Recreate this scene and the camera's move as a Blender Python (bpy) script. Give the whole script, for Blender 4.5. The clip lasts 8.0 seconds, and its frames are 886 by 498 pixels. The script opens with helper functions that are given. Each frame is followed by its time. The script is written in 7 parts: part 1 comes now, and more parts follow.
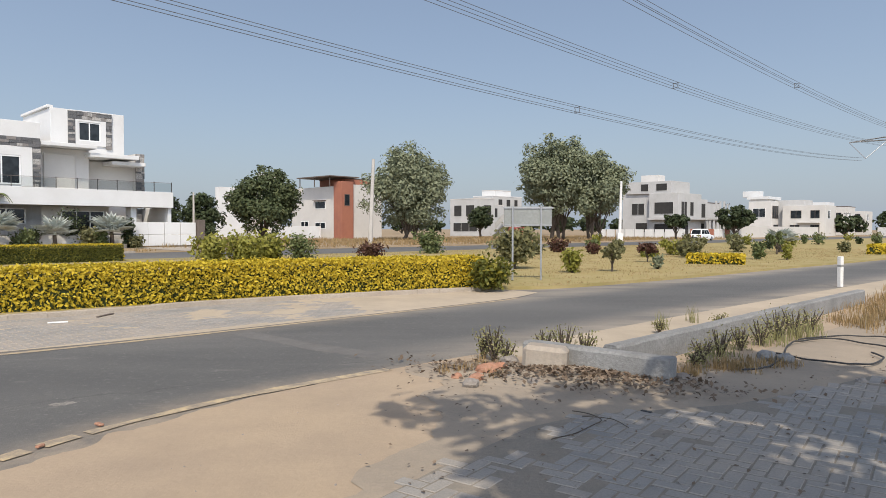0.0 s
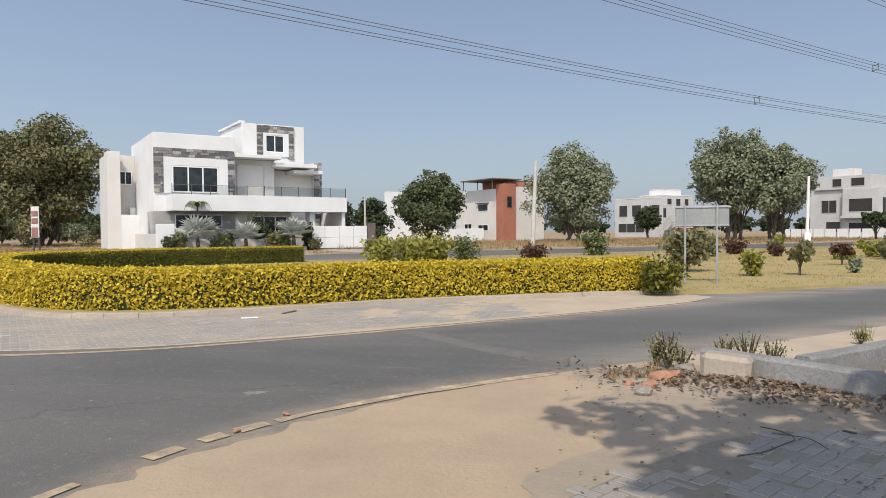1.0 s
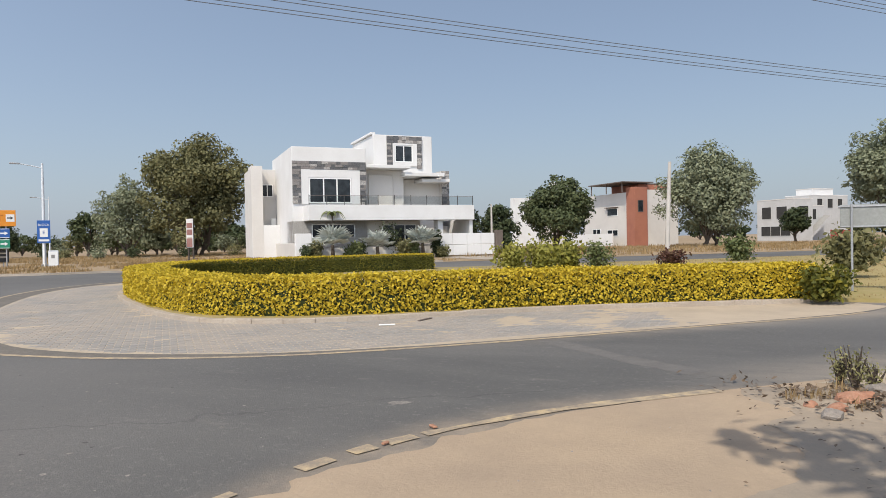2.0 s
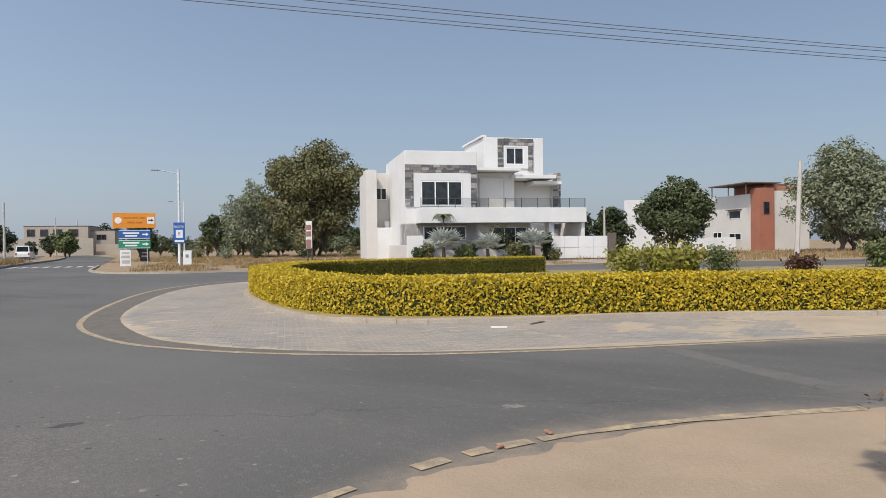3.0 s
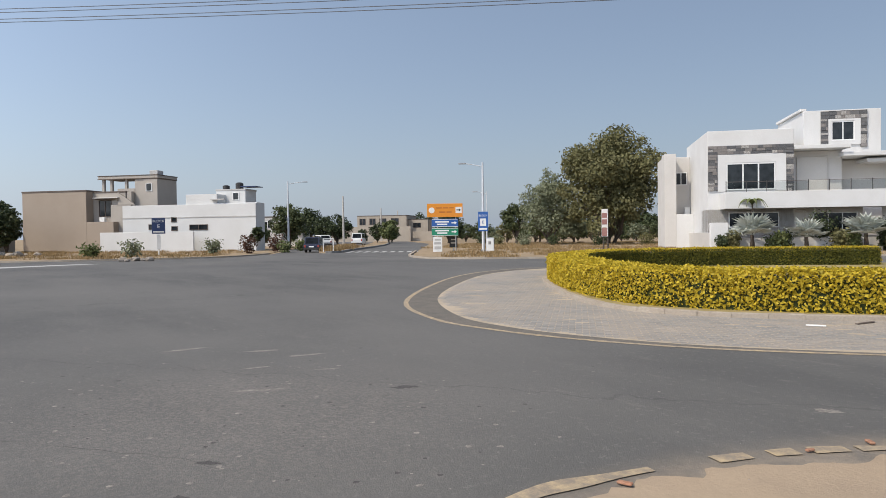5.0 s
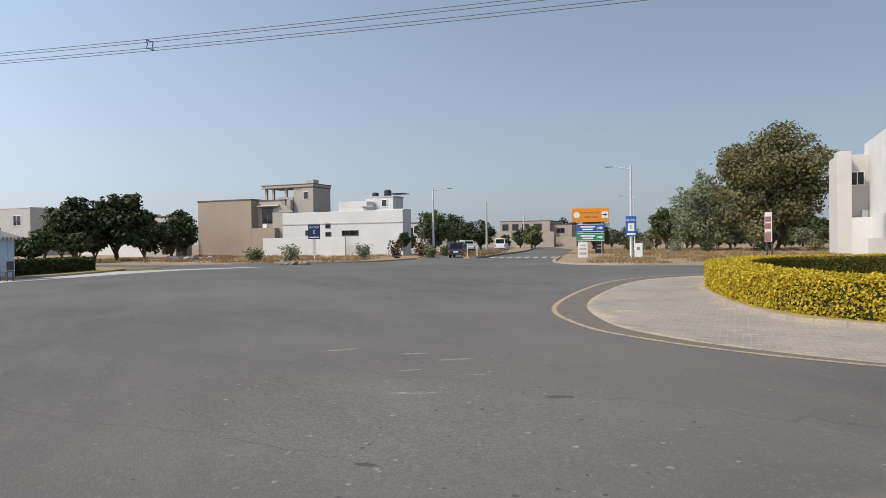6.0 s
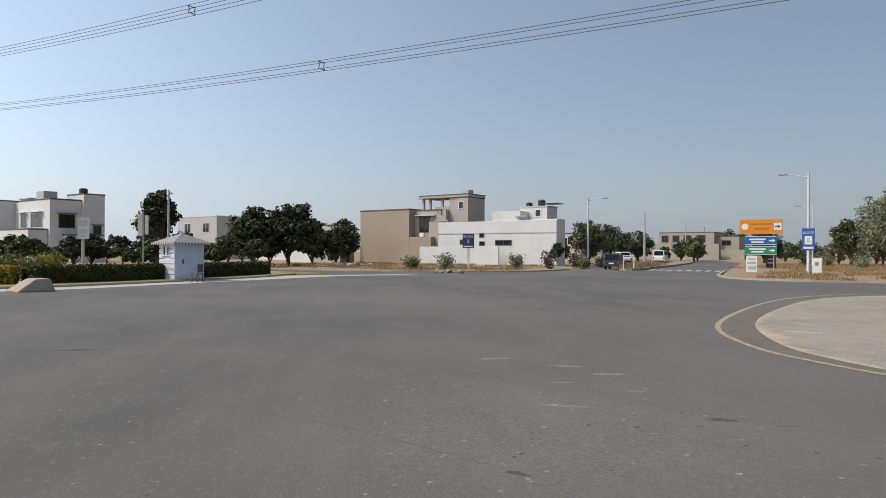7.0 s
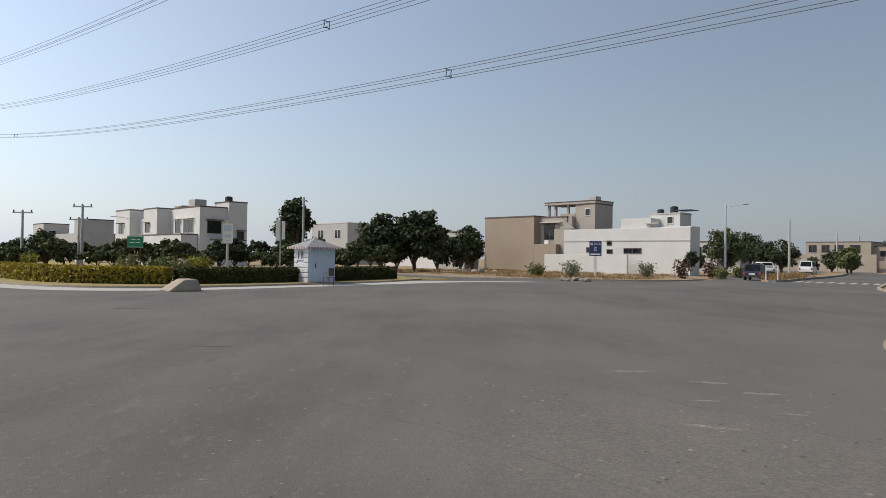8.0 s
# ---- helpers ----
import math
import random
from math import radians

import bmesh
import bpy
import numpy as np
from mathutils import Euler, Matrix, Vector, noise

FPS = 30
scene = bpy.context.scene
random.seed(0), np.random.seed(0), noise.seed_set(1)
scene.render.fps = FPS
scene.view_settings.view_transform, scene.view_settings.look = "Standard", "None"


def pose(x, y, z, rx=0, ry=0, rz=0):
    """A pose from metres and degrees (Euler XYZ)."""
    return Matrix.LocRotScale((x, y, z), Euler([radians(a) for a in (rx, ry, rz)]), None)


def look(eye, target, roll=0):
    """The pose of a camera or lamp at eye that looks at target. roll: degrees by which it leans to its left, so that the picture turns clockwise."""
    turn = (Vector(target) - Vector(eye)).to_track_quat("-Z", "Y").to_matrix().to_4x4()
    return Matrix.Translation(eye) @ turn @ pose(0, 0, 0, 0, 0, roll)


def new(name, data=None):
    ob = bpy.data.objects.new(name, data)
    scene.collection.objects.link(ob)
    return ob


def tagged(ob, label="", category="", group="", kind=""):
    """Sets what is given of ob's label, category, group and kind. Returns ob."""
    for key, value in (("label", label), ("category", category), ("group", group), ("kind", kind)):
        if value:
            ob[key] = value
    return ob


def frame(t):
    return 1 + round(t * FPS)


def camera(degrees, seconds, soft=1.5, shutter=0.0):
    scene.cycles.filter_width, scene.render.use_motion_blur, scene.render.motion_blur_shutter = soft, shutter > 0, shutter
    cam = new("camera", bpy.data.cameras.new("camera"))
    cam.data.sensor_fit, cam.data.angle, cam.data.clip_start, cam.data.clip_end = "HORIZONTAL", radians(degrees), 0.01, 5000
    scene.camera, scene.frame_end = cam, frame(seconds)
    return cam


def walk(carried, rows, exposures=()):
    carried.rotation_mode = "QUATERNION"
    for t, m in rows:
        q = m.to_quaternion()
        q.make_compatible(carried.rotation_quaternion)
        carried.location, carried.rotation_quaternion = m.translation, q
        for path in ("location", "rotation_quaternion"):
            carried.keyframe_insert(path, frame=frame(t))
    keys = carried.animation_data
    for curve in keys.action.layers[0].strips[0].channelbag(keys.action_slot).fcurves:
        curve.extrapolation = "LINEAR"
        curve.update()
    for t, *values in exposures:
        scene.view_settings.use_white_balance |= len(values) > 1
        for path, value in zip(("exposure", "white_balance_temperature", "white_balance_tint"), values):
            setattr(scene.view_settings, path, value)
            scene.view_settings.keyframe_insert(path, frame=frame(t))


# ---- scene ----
LENS = 65.7
# seconds, x, y, z, yaw, pitch, roll
PATH = [
    (0.0, 0.000, -0.000, 1.600, 0.000, -1.678, -0.103),
    (0.5, -0.015, -0.067, 1.605, 6.619, -1.613, -0.077),
    (1.0, -0.056, 0.051, 1.595, 13.460, -1.493, 0.342),
    (1.5, -0.227, 0.272, 1.586, 19.192, -1.169, 0.844),
    (3.0, -0.423, 0.330, 1.569, 33.023, -0.433, 0.715),
    (3.5, -0.235, 0.133, 1.597, 38.601, -0.595, 0.400),
    (4.0, -0.048, -0.031, 1.620, 44.404, -0.900, 0.296),
    (4.5, 0.113, -0.103, 1.666, 51.108, -1.194, 0.480),
    (5.0, -0.163, -0.008, 1.632, 57.266, -1.228, 0.713),
    (6.5, -0.418, -0.028, 1.606, 75.367, -0.160, 0.323),
    (7.0, -0.324, -0.054, 1.624, 81.824, 0.248, -0.229),
    (7.5, -0.502, -0.043, 1.594, 87.395, 0.563, -0.638),
    (8.0, -0.691, -0.085, 1.567, 92.140, 0.771, -0.905),
]
cam = camera(LENS, 8.0, soft=0.7)
walk(cam, [(t, pose(x, y, z, 90 + p, r, yaw)) for t, x, y, z, yaw, p, r in PATH], [(0.0, 0.24, 6700, 10), (1.5, 0.24, 6700, 10), (3.5, 0.01, 6620, 10), (4.5, -0.03, 6630, 10), (5.0, 0.07, 6650, 10), (6.5, 0.05, 6850, 10), (7.0, -0.06, 6880, 10), (7.5, -0.05, 7000, 10), (8.0, -0.21, 7050, 10)])

# ---- light ----
SUN_YAW, SUN_EL = 181.0, 50.0
sx, sy = -math.sin(radians(SUN_YAW)), math.cos(radians(SUN_YAW))
to_sun = Vector((sx * math.cos(radians(SUN_EL)), sy * math.cos(radians(SUN_EL)), math.sin(radians(SUN_EL))))
world = bpy.data.worlds.new("world")
world.use_nodes = True
scene.world = world
wn = world.node_tree.nodes
sky = wn.new("ShaderNodeTexSky")
sky.sky_type, sky.sun_disc = "NISHITA", False
sky.sun_elevation, sky.sun_rotation = radians(SUN_EL), math.atan2(sx, sy)
sky.altitude, sky.air_density, sky.dust_density, sky.ozone_density = 300, 1.0, 2.2, 1.8
haze = wn.new("ShaderNodeMix")
haze.data_type = "RGBA"
haze.inputs[7].default_value = (3.5, 4.15, 5.2, 1)
# haze thickens towards the horizon and glows towards the sun
ray = wn.new("ShaderNodeTexCoord").outputs["Generated"]


def sky_math(op, a, b):
    n = wn.new("ShaderNodeMath")
    n.operation = op
    for sock, value in zip(n.inputs, (a, b)):
        if isinstance(value, (int, float)):
            sock.default_value = value
        else:
            world.node_tree.links.new(value, sock)
    return n.outputs[0]


split = wn.new("ShaderNodeSeparateXYZ")
world.node_tree.links.new(ray, split.inputs[0])
low = sky_math("POWER", sky_math("SUBTRACT", 1.0, sky_math("ABSOLUTE", split.outputs[2], 0.0)), 7.0)
world.node_tree.links.new(sky_math("ADD", sky_math("MULTIPLY", low, 0.52), 0.28), haze.inputs[0])
dot = wn.new("ShaderNodeVectorMath")
dot.operation, dot.inputs[1].default_value = "DOT_PRODUCT", to_sun
world.node_tree.links.new(ray, dot.inputs[0])
side = sky_math("POWER", sky_math("MULTIPLY", sky_math("ADD", dot.outputs["Value"], 1.0), 0.5), 3.0)
side = sky_math("MULTIPLY", side, sky_math("SUBTRACT", 1.0, sky_math("ABSOLUTE", split.outputs[2], 0.0)))
glow = wn.new("ShaderNodeVectorMath")
glow.operation = "SCALE"
world.node_tree.links.new(sky_math("ADD", sky_math("MULTIPLY", side, 4.1), 0.97), glow.inputs["Scale"])
world.node_tree.links.new(sky.outputs[0], haze.inputs[6])
world.node_tree.links.new(haze.outputs[2], glow.inputs[0])
world.node_tree.links.new(glow.outputs[0], wn["Background"].inputs[0])
wn["Background"].inputs[1].default_value = 0.098
sun = new("sun", bpy.data.lights.new("sun", "SUN"))
sun.data.energy, sun.data.angle, sun.data.color = 3.1, radians(0.55), (1.0, 0.93, 0.82)
sun.matrix_world = look(to_sun * 100, (0, 0, 0))

# ---- the plan's own axes: u along the boulevard, v across it ----
TH = radians(46)
U, V = Vector((math.cos(TH), math.sin(TH), 0)), Vector((-math.sin(TH), math.cos(TH), 0))


def uv(a, b, z=0.0):
    return U * a + V * b + Vector((0, 0, z))


# ---- materials ----
def mat(name, build):
    m = bpy.data.materials.new(name)
    m.use_nodes = True
    nt = m.node_tree
    build(nt, nt.nodes["Principled BSDF"])
    return m


def node(nt, kind, **inputs):
    n = nt.nodes.new(kind)
    for key, value in inputs.items():
        n.inputs[key.replace("_", " ")].default_value = value
    return n


def coords(nt, space="world"):
    if space == "world":
        return nt.nodes.new("ShaderNodeNewGeometry").outputs["Position"]
    return nt.nodes.new("ShaderNodeTexCoord").outputs["Object"]


def noise_fac(nt, scale, detail=4.0, rough=0.6, lo=0.35, hi=0.65, space="world", stretch=None):
    n = node(nt, "ShaderNodeTexNoise", Scale=scale, Detail=detail, Roughness=rough)
    src = coords(nt, space)
    if stretch:
        mp = nt.nodes.new("ShaderNodeMapping")
        mp.inputs["Scale"].default_value = stretch
        mp.inputs["Rotation"].default_value = (0, 0, -TH)
        nt.links.new(src, mp.inputs["Vector"])
        src = mp.outputs[0]
    nt.links.new(src, n.inputs["Vector"])
    r = nt.nodes.new("ShaderNodeMapRange")
    r.inputs["From Min"].default_value, r.inputs["From Max"].default_value = lo, hi
    nt.links.new(n.outputs["Fac"], r.inputs["Value"])
    return r.outputs[0]


def mix(nt, fac, a, b, mode="MIX"):
    m = nt.nodes.new("ShaderNodeMix")
    m.data_type, m.blend_type = "RGBA", mode
    for sock, value in ((m.inputs[0], fac), (m.inputs[6], a), (m.inputs[7], b)):
        if isinstance(value, (int, float)):
            sock.default_value = value
        elif isinstance(value, tuple):
            sock.default_value = (*value, 1)
        else:
            nt.links.new(value, sock)
    return m.outputs[2]


def bump(nt, bsdf, height, strength, distance=0.02):
    b = nt.nodes.new("ShaderNodeBump")
    b.inputs["Strength"].default_value, b.inputs["Distance"].default_value = strength, distance
    nt.links.new(height, b.inputs["Height"])
    nt.links.new(b.outputs[0], bsdf.inputs["Normal"])


def surface(name, base, dark, light, scale=1.2, fine=40.0, rough=0.85, bumps=0.3, metal=0.0, space="world", amount=0.6, depth=0.01):
    """A weathered surface: a base colour with broad stains and fine grain, and fine relief."""
    def build(nt, b):
        broad = noise_fac(nt, scale, 5, 0.62, 0.38, 0.68, space)
        grain = noise_fac(nt, fine, 3, 0.7, 0.3, 0.7, space)
        col = mix(nt, broad, base, dark)
        half = nt.nodes.new("ShaderNodeMath")
        half.operation = "MULTIPLY"
        half.inputs[1].default_value = amount
        nt.links.new(grain, half.inputs[0])
        col = mix(nt, half.outputs[0], col, light)
        nt.links.new(col, b.inputs["Base Color"])
        b.inputs["Roughness"].default_value, b.inputs["Metallic"].default_value = rough, metal
        b.inputs["Specular IOR Level"].default_value = 0.3
        bump(nt, b, grain, bumps, depth)
    return mat(name, build)


def leafmat(name, a, b, c, trans=0.25):
    """Leaves: three tints, varied from leaf to leaf, a little light passing through."""
    def build(nt, bs):
        g = nt.nodes.new("ShaderNodeNewGeometry")
        ramp = nt.nodes.new("ShaderNodeValToRGB")
        ramp.color_ramp.elements[0].color, ramp.color_ramp.elements[1].color = (*a, 1), (*c, 1)
        ramp.color_ramp.elements.new(0.5).color = (*b, 1)
        nt.links.new(g.outputs["Random Per Island"], ramp.inputs[0])
        patch = noise_fac(nt, 0.9, 3, 0.6, 0.3, 0.7)
        col = mix(nt, patch, ramp.outputs[0], tuple(0.82 * x for x in b))
        nt.links.new(col, bs.inputs["Base Color"])
        bs.inputs["Roughness"].default_value = 0.6
        bs.inputs["Specular IOR Level"].default_value = 0.25
        tr = nt.nodes.new("ShaderNodeBsdfTranslucent")
        nt.links.new(col, tr.inputs[0])
        ms = nt.nodes.new("ShaderNodeMixShader")
        ms.inputs[0].default_value = trans
        out = nt.nodes["Material Output"]
        nt.links.new(bs.outputs[0], ms.inputs[1])
        nt.links.new(tr.outputs[0], ms.inputs[2])
        nt.links.new(ms.outputs[0], out.inputs[0])
    return mat(name, build)


def asphalt_build(nt, b):
    wide = noise_fac(nt, 0.10, 5, 0.6, 0.35, 0.65)
    worn = noise_fac(nt, 0.35, 6, 0.65, 0.42, 0.72, "world", (0.35, 1.6, 1))
    grit = noise_fac(nt, 55, 3, 0.75, 0.25, 0.75)
    pale = noise_fac(nt, 1.6, 6, 0.7, 0.60, 0.74, "world", (0.5, 1.8, 1))
    col = mix(nt, wide, (0.086, 0.084, 0.079), (0.160, 0.153, 0.141))
    col = mix(nt, worn, col, (0.160, 0.152, 0.139))
    col = mix(nt, pale, col, (0.195, 0.178, 0.160))
    sub = nt.nodes.new("ShaderNodeMath")
    sub.operation, sub.inputs[1].default_value = "MULTIPLY", 0.40
    nt.links.new(grit, sub.inputs[0])
    col = mix(nt, sub.outputs[0], col, (0.050, 0.048, 0.047))
    chips = noise_fac(nt, 14, 4, 0.8, 0.56, 0.72)
    sub2 = nt.nodes.new("ShaderNodeMath")
    sub2.operation, sub2.inputs[1].default_value = "MULTIPLY", 0.6
    nt.links.new(chips, sub2.inputs[0])
    col = mix(nt, sub2.outputs[0], col, (0.22, 0.205, 0.185))
    # a stripped area with coarse reddish stones
    away = nt.nodes.new("ShaderNodeVectorMath")
    away.operation = "DISTANCE"
    away.inputs[1].default_value = (-6.6, 1.9, 0.0)
    nt.links.new(coords(nt), away.inputs[0])
    near = nt.nodes.new("ShaderNodeMapRange")
    near.inputs["From Min"].default_value, near.inputs["From Max"].default_value = 1.2, 2.9
    near.inputs["To Min"].default_value, near.inputs["To Max"].default_value = 1.0, 0.0
    nt.links.new(away.outputs["Value"], near.inputs["Value"])
    grains = noise_fac(nt, 30, 3, 0.8, 0.46, 0.60)
    both = nt.nodes.new("ShaderNodeMath")
    both.operation = "MULTIPLY"
    nt.links.new(near.outputs[0], both.inputs[0])
    nt.links.new(grains, both.inputs[1])
    dim = nt.nodes.new("ShaderNodeMath")
    dim.operation, dim.inputs[1].default_value = "MULTIPLY", 0.5
    nt.links.new(both.outputs[0], dim.inputs[0])
    col = mix(nt, dim.outputs[0], col, (0.235, 0.205, 0.18))
    # long cracks
    vo = node(nt, "ShaderNodeTexVoronoi", Scale=0.07)
    vo.feature = "DISTANCE_TO_EDGE"
    wob = node(nt, "ShaderNodeTexNoise", Scale=1.3, Detail=5.0)
    nt.links.new(coords(nt), wob.inputs["Vector"])
    add = nt.nodes.new("ShaderNodeMixRGB")
    add.blend_type, add.inputs[0].default_value = "ADD", 0.8
    nt.links.new(coords(nt), add.inputs[1])
    nt.links.new(wob.outputs["Color"], add.inputs[2])
    nt.links.new(add.outputs[0], vo.inputs["Vector"])
    cr = nt.nodes.new("ShaderNodeMapRange")
    cr.inputs["From Min"].default_value, cr.inputs["From Max"].default_value = 0.0, 0.0012
    cr.inputs["To Min"].default_value, cr.inputs["To Max"].default_value = 0.35, 0.0
    nt.links.new(vo.outputs["Distance"], cr.inputs["Value"])
    col = mix(nt, cr.outputs[0], col, (0.035, 0.033, 0.032))
    # sand blown over both edges of the boulevard's carriageway
    across = nt.nodes.new("ShaderNodeVectorMath")
    across.operation, across.inputs[1].default_value = "DOT_PRODUCT", V
    nt.links.new(coords(nt), across.inputs[0])
    along = nt.nodes.new("ShaderNodeVectorMath")
    along.operation, along.inputs[1].default_value = "DOT_PRODUCT", U
    nt.links.new(coords(nt), along.inputs[0])

    def ramp_of(value, lo, hi):
        r = nt.nodes.new("ShaderNodeMapRange")
        r.interpolation_type = "SMOOTHSTEP"
        r.inputs["From Min"].default_value, r.inputs["From Max"].default_value = lo, hi
        nt.links.new(value, r.inputs["Value"])
        return r.outputs[0]

    def times(a, c):
        m = nt.nodes.new("ShaderNodeMath")
        m.operation = "MULTIPLY"
        nt.links.new(a, m.inputs[0])
        if isinstance(c, float):
            m.inputs[1].default_value = c
        else:
            nt.links.new(c, m.inputs[1])
        return m.outputs[0]
    slanted = nt.nodes.new("ShaderNodeMath")
    slanted.operation, slanted.inputs[1].default_value, slanted.inputs[2].default_value = "MULTIPLY_ADD", 0.045, -0.3
    nt.links.new(along.outputs["Value"], slanted.inputs[0])
    level = nt.nodes.new("ShaderNodeMath")
    level.operation = "ADD"
    nt.links.new(across.outputs["Value"], level.inputs[0])
    nt.links.new(slanted.outputs[0], level.inputs[1])
    drift = noise_fac(nt, 0.9, 5, 0.65, 0.25, 0.7, "world", (0.4, 1.4, 1))
    near_side = times(times(ramp_of(level.outputs[0], 7.1, 5.6), ramp_of(along.outputs["Value"], 4.5, 7.5)), drift)
    far_side = times(times(times(ramp_of(level.outputs[0], 8.9, 10.1), ramp_of(level.outputs[0], 12.5, 11.0)), ramp_of(along.outputs["Value"], 3.0, 7.0)), drift)
    col = mix(nt, times(near_side, 0.85), col, (0.40, 0.335, 0.26))
    col = mix(nt, times(far_side, 0.7), col, (0.40, 0.335, 0.26))
    # and over the rounded corner
    corner_gap = nt.nodes.new("ShaderNodeVectorMath")
    corner_gap.operation, corner_gap.inputs[1].default_value = "DISTANCE", uv(3.6, 1.0)
    nt.links.new(coords(nt), corner_gap.inputs[0])
    on_corner = times(ramp_of(corner_gap.outputs["Value"], 5.45, 4.75), noise_fac(nt, 2.6, 5, 0.7, 0.2, 0.7))
    col = mix(nt, times(on_corner, 0.75), col, (0.37, 0.295, 0.215))
    # darker trail of wheels along the carriageway
    wheel = times(times(ramp_of(level.outputs[0], 6.4, 7.3), ramp_of(level.outputs[0], 9.2, 8.2)), noise_fac(nt, 0.25, 4, 0.6, 0.3, 0.65, "world", (0.3, 1.5, 1)))
    col = mix(nt, times(wheel, 0.35), col, (0.085, 0.083, 0.08))
    nt.links.new(col, b.inputs["Base Color"])
    b.inputs["Roughness"].default_value = 0.82
    b.inputs["Specular IOR Level"].default_value = 0.35
    bump(nt, b, grit, 0.35, 0.01)


def soil_build(nt, b, tones):
    wide = noise_fac(nt, 0.07, 6, 0.62, 0.38, 0.64)
    mid = noise_fac(nt, 0.8, 6, 0.65, 0.4, 0.7)
    fine = noise_fac(nt, 30, 4, 0.7, 0.3, 0.75)
    col = mix(nt, wide, tones[0], tones[1])
    col = mix(nt, mid, col, tones[2])
    sub = nt.nodes.new("ShaderNodeMath")
    sub.operation, sub.inputs[1].default_value = "MULTIPLY", 0.22
    nt.links.new(fine, sub.inputs[0])
    col = mix(nt, sub.outputs[0], col, tones[3])
    nt.links.new(col, b.inputs["Base Color"])
    b.inputs["Roughness"].default_value = 0.95
    b.inputs["Specular IOR Level"].default_value = 0.15
    bump(nt, b, fine, 0.28, 0.012)


def line_build(nt, b):
    """Worn road paint: flakes let the asphalt show."""
    flake = noise_fac(nt, 7, 6, 0.75, 0.33, 0.60)
    tone = noise_fac(nt, 0.8, 4, 0.6)
    col = mix(nt, tone, (0.54, 0.40, 0.22), (0.48, 0.375, 0.24))
    col = mix(nt, flake, col, (0.25, 0.205, 0.155))
    nt.links.new(col, b.inputs["Base Color"])
    b.inputs["Roughness"].default_value = 0.85


def stone_build(nt, b):
    oi = nt.nodes.new("ShaderNodeObjectInfo")
    ramp = nt.nodes.new("ShaderNodeValToRGB")
    ramp.color_ramp.interpolation = "CONSTANT"
    for pos, c in ((0.0, (0.055, 0.06, 0.07)), (0.35, (0.12, 0.12, 0.125)), (0.55, (0.27, 0.24, 0.22)), (0.74, (0.52, 0.49, 0.45))):
        e = ramp.color_ramp.elements[0] if pos == 0 else ramp.color_ramp.elements.new(pos)
        e.color = (*c, 1)
    ramp.color_ramp.elements[-1].color = (0.52, 0.49, 0.45, 1)
    nt.links.new(oi.outputs["Random"], ramp.inputs[0])
    g = noise_fac(nt, 18, 4, 0.7)
    col = mix(nt, g, ramp.outputs[0], (0.15, 0.145, 0.14))
    nt.links.new(col, b.inputs["Base Color"])
    b.inputs["Roughness"].default_value = 0.8
    bump(nt, b, g, 0.5, 0.02)


def paver_build(nt, b):
    oi = nt.nodes.new("ShaderNodeObjectInfo")
    g = nt.nodes.new("ShaderNodeNewGeometry")
    add = nt.nodes.new("ShaderNodeMath")
    add.operation = "ADD"
    nt.links.new(oi.outputs["Random"], add.inputs[0])
    nt.links.new(g.outputs["Random Per Island"], add.inputs[1])
    fr = nt.nodes.new("ShaderNodeMath")
    fr.operation = "FRACT"
    nt.links.new(add.outputs[0], fr.inputs[0])
    ramp = nt.nodes.new("ShaderNodeValToRGB")
    ramp.color_ramp.elements[0].color, ramp.color_ramp.elements[1].color = (0.22, 0.21, 0.195, 1), (0.29, 0.275, 0.25, 1)
    nt.links.new(fr.outputs[0], ramp.inputs[0])
    dust = noise_fac(nt, 0.7, 6, 0.7, 0.36, 0.66)
    fine = noise_fac(nt, 60, 3, 0.7)
    col = mix(nt, dust, ramp.outputs[0], (0.35, 0.30, 0.245))
    sub = nt.nodes.new("ShaderNodeMath")
    sub.operation, sub.inputs[1].default_value = "MULTIPLY", 0.25
    nt.links.new(fine, sub.inputs[0])
    col = mix(nt, sub.outputs[0], col, (0.12, 0.115, 0.11))
    nt.links.new(col, b.inputs["Base Color"])
    b.inputs["Roughness"].default_value = 0.85
    bump(nt, b, fine, 0.4, 0.005)


ASPHALT = mat("asphalt", asphalt_build)
SOIL = mat("dry_soil", lambda nt, b: soil_build(nt, b, ((0.32, 0.235, 0.15), (0.26, 0.195, 0.115), (0.37, 0.285, 0.195), (0.18, 0.135, 0.085))))
SAND = mat("sandy_verge", lambda nt, b: soil_build(nt, b, ((0.40, 0.305, 0.21), (0.45, 0.355, 0.26), (0.33, 0.255, 0.185), (0.22, 0.17, 0.125))))
DUST = mat("dusty_shoulder", lambda nt, b: soil_build(nt, b, ((0.44, 0.36, 0.265), (0.48, 0.395, 0.30), (0.37, 0.31, 0.235), (0.27, 0.225, 0.17))))
LAWN = mat("dry_lawn", lambda nt, b: soil_build(nt, b, ((0.34, 0.265, 0.115), (0.28, 0.235, 0.095), (0.38, 0.30, 0.15), (0.19, 0.155, 0.065))))
PAINT_Y = mat("worn_yellow_line", line_build)
STONE = mat("cladding_stone", stone_build)
PAVER = mat("concrete_paver", paver_build)
JOINT = surface("paver_joint", (0.235, 0.205, 0.165), (0.30, 0.25, 0.195), (0.18, 0.155, 0.125), 2.0, 30, 0.95, 0.3)
KERB = surface("kerb_concrete", (0.43, 0.37, 0.30), (0.35, 0.29, 0.225), (0.25, 0.22, 0.19), 1.5, 25, 0.9, 0.4)
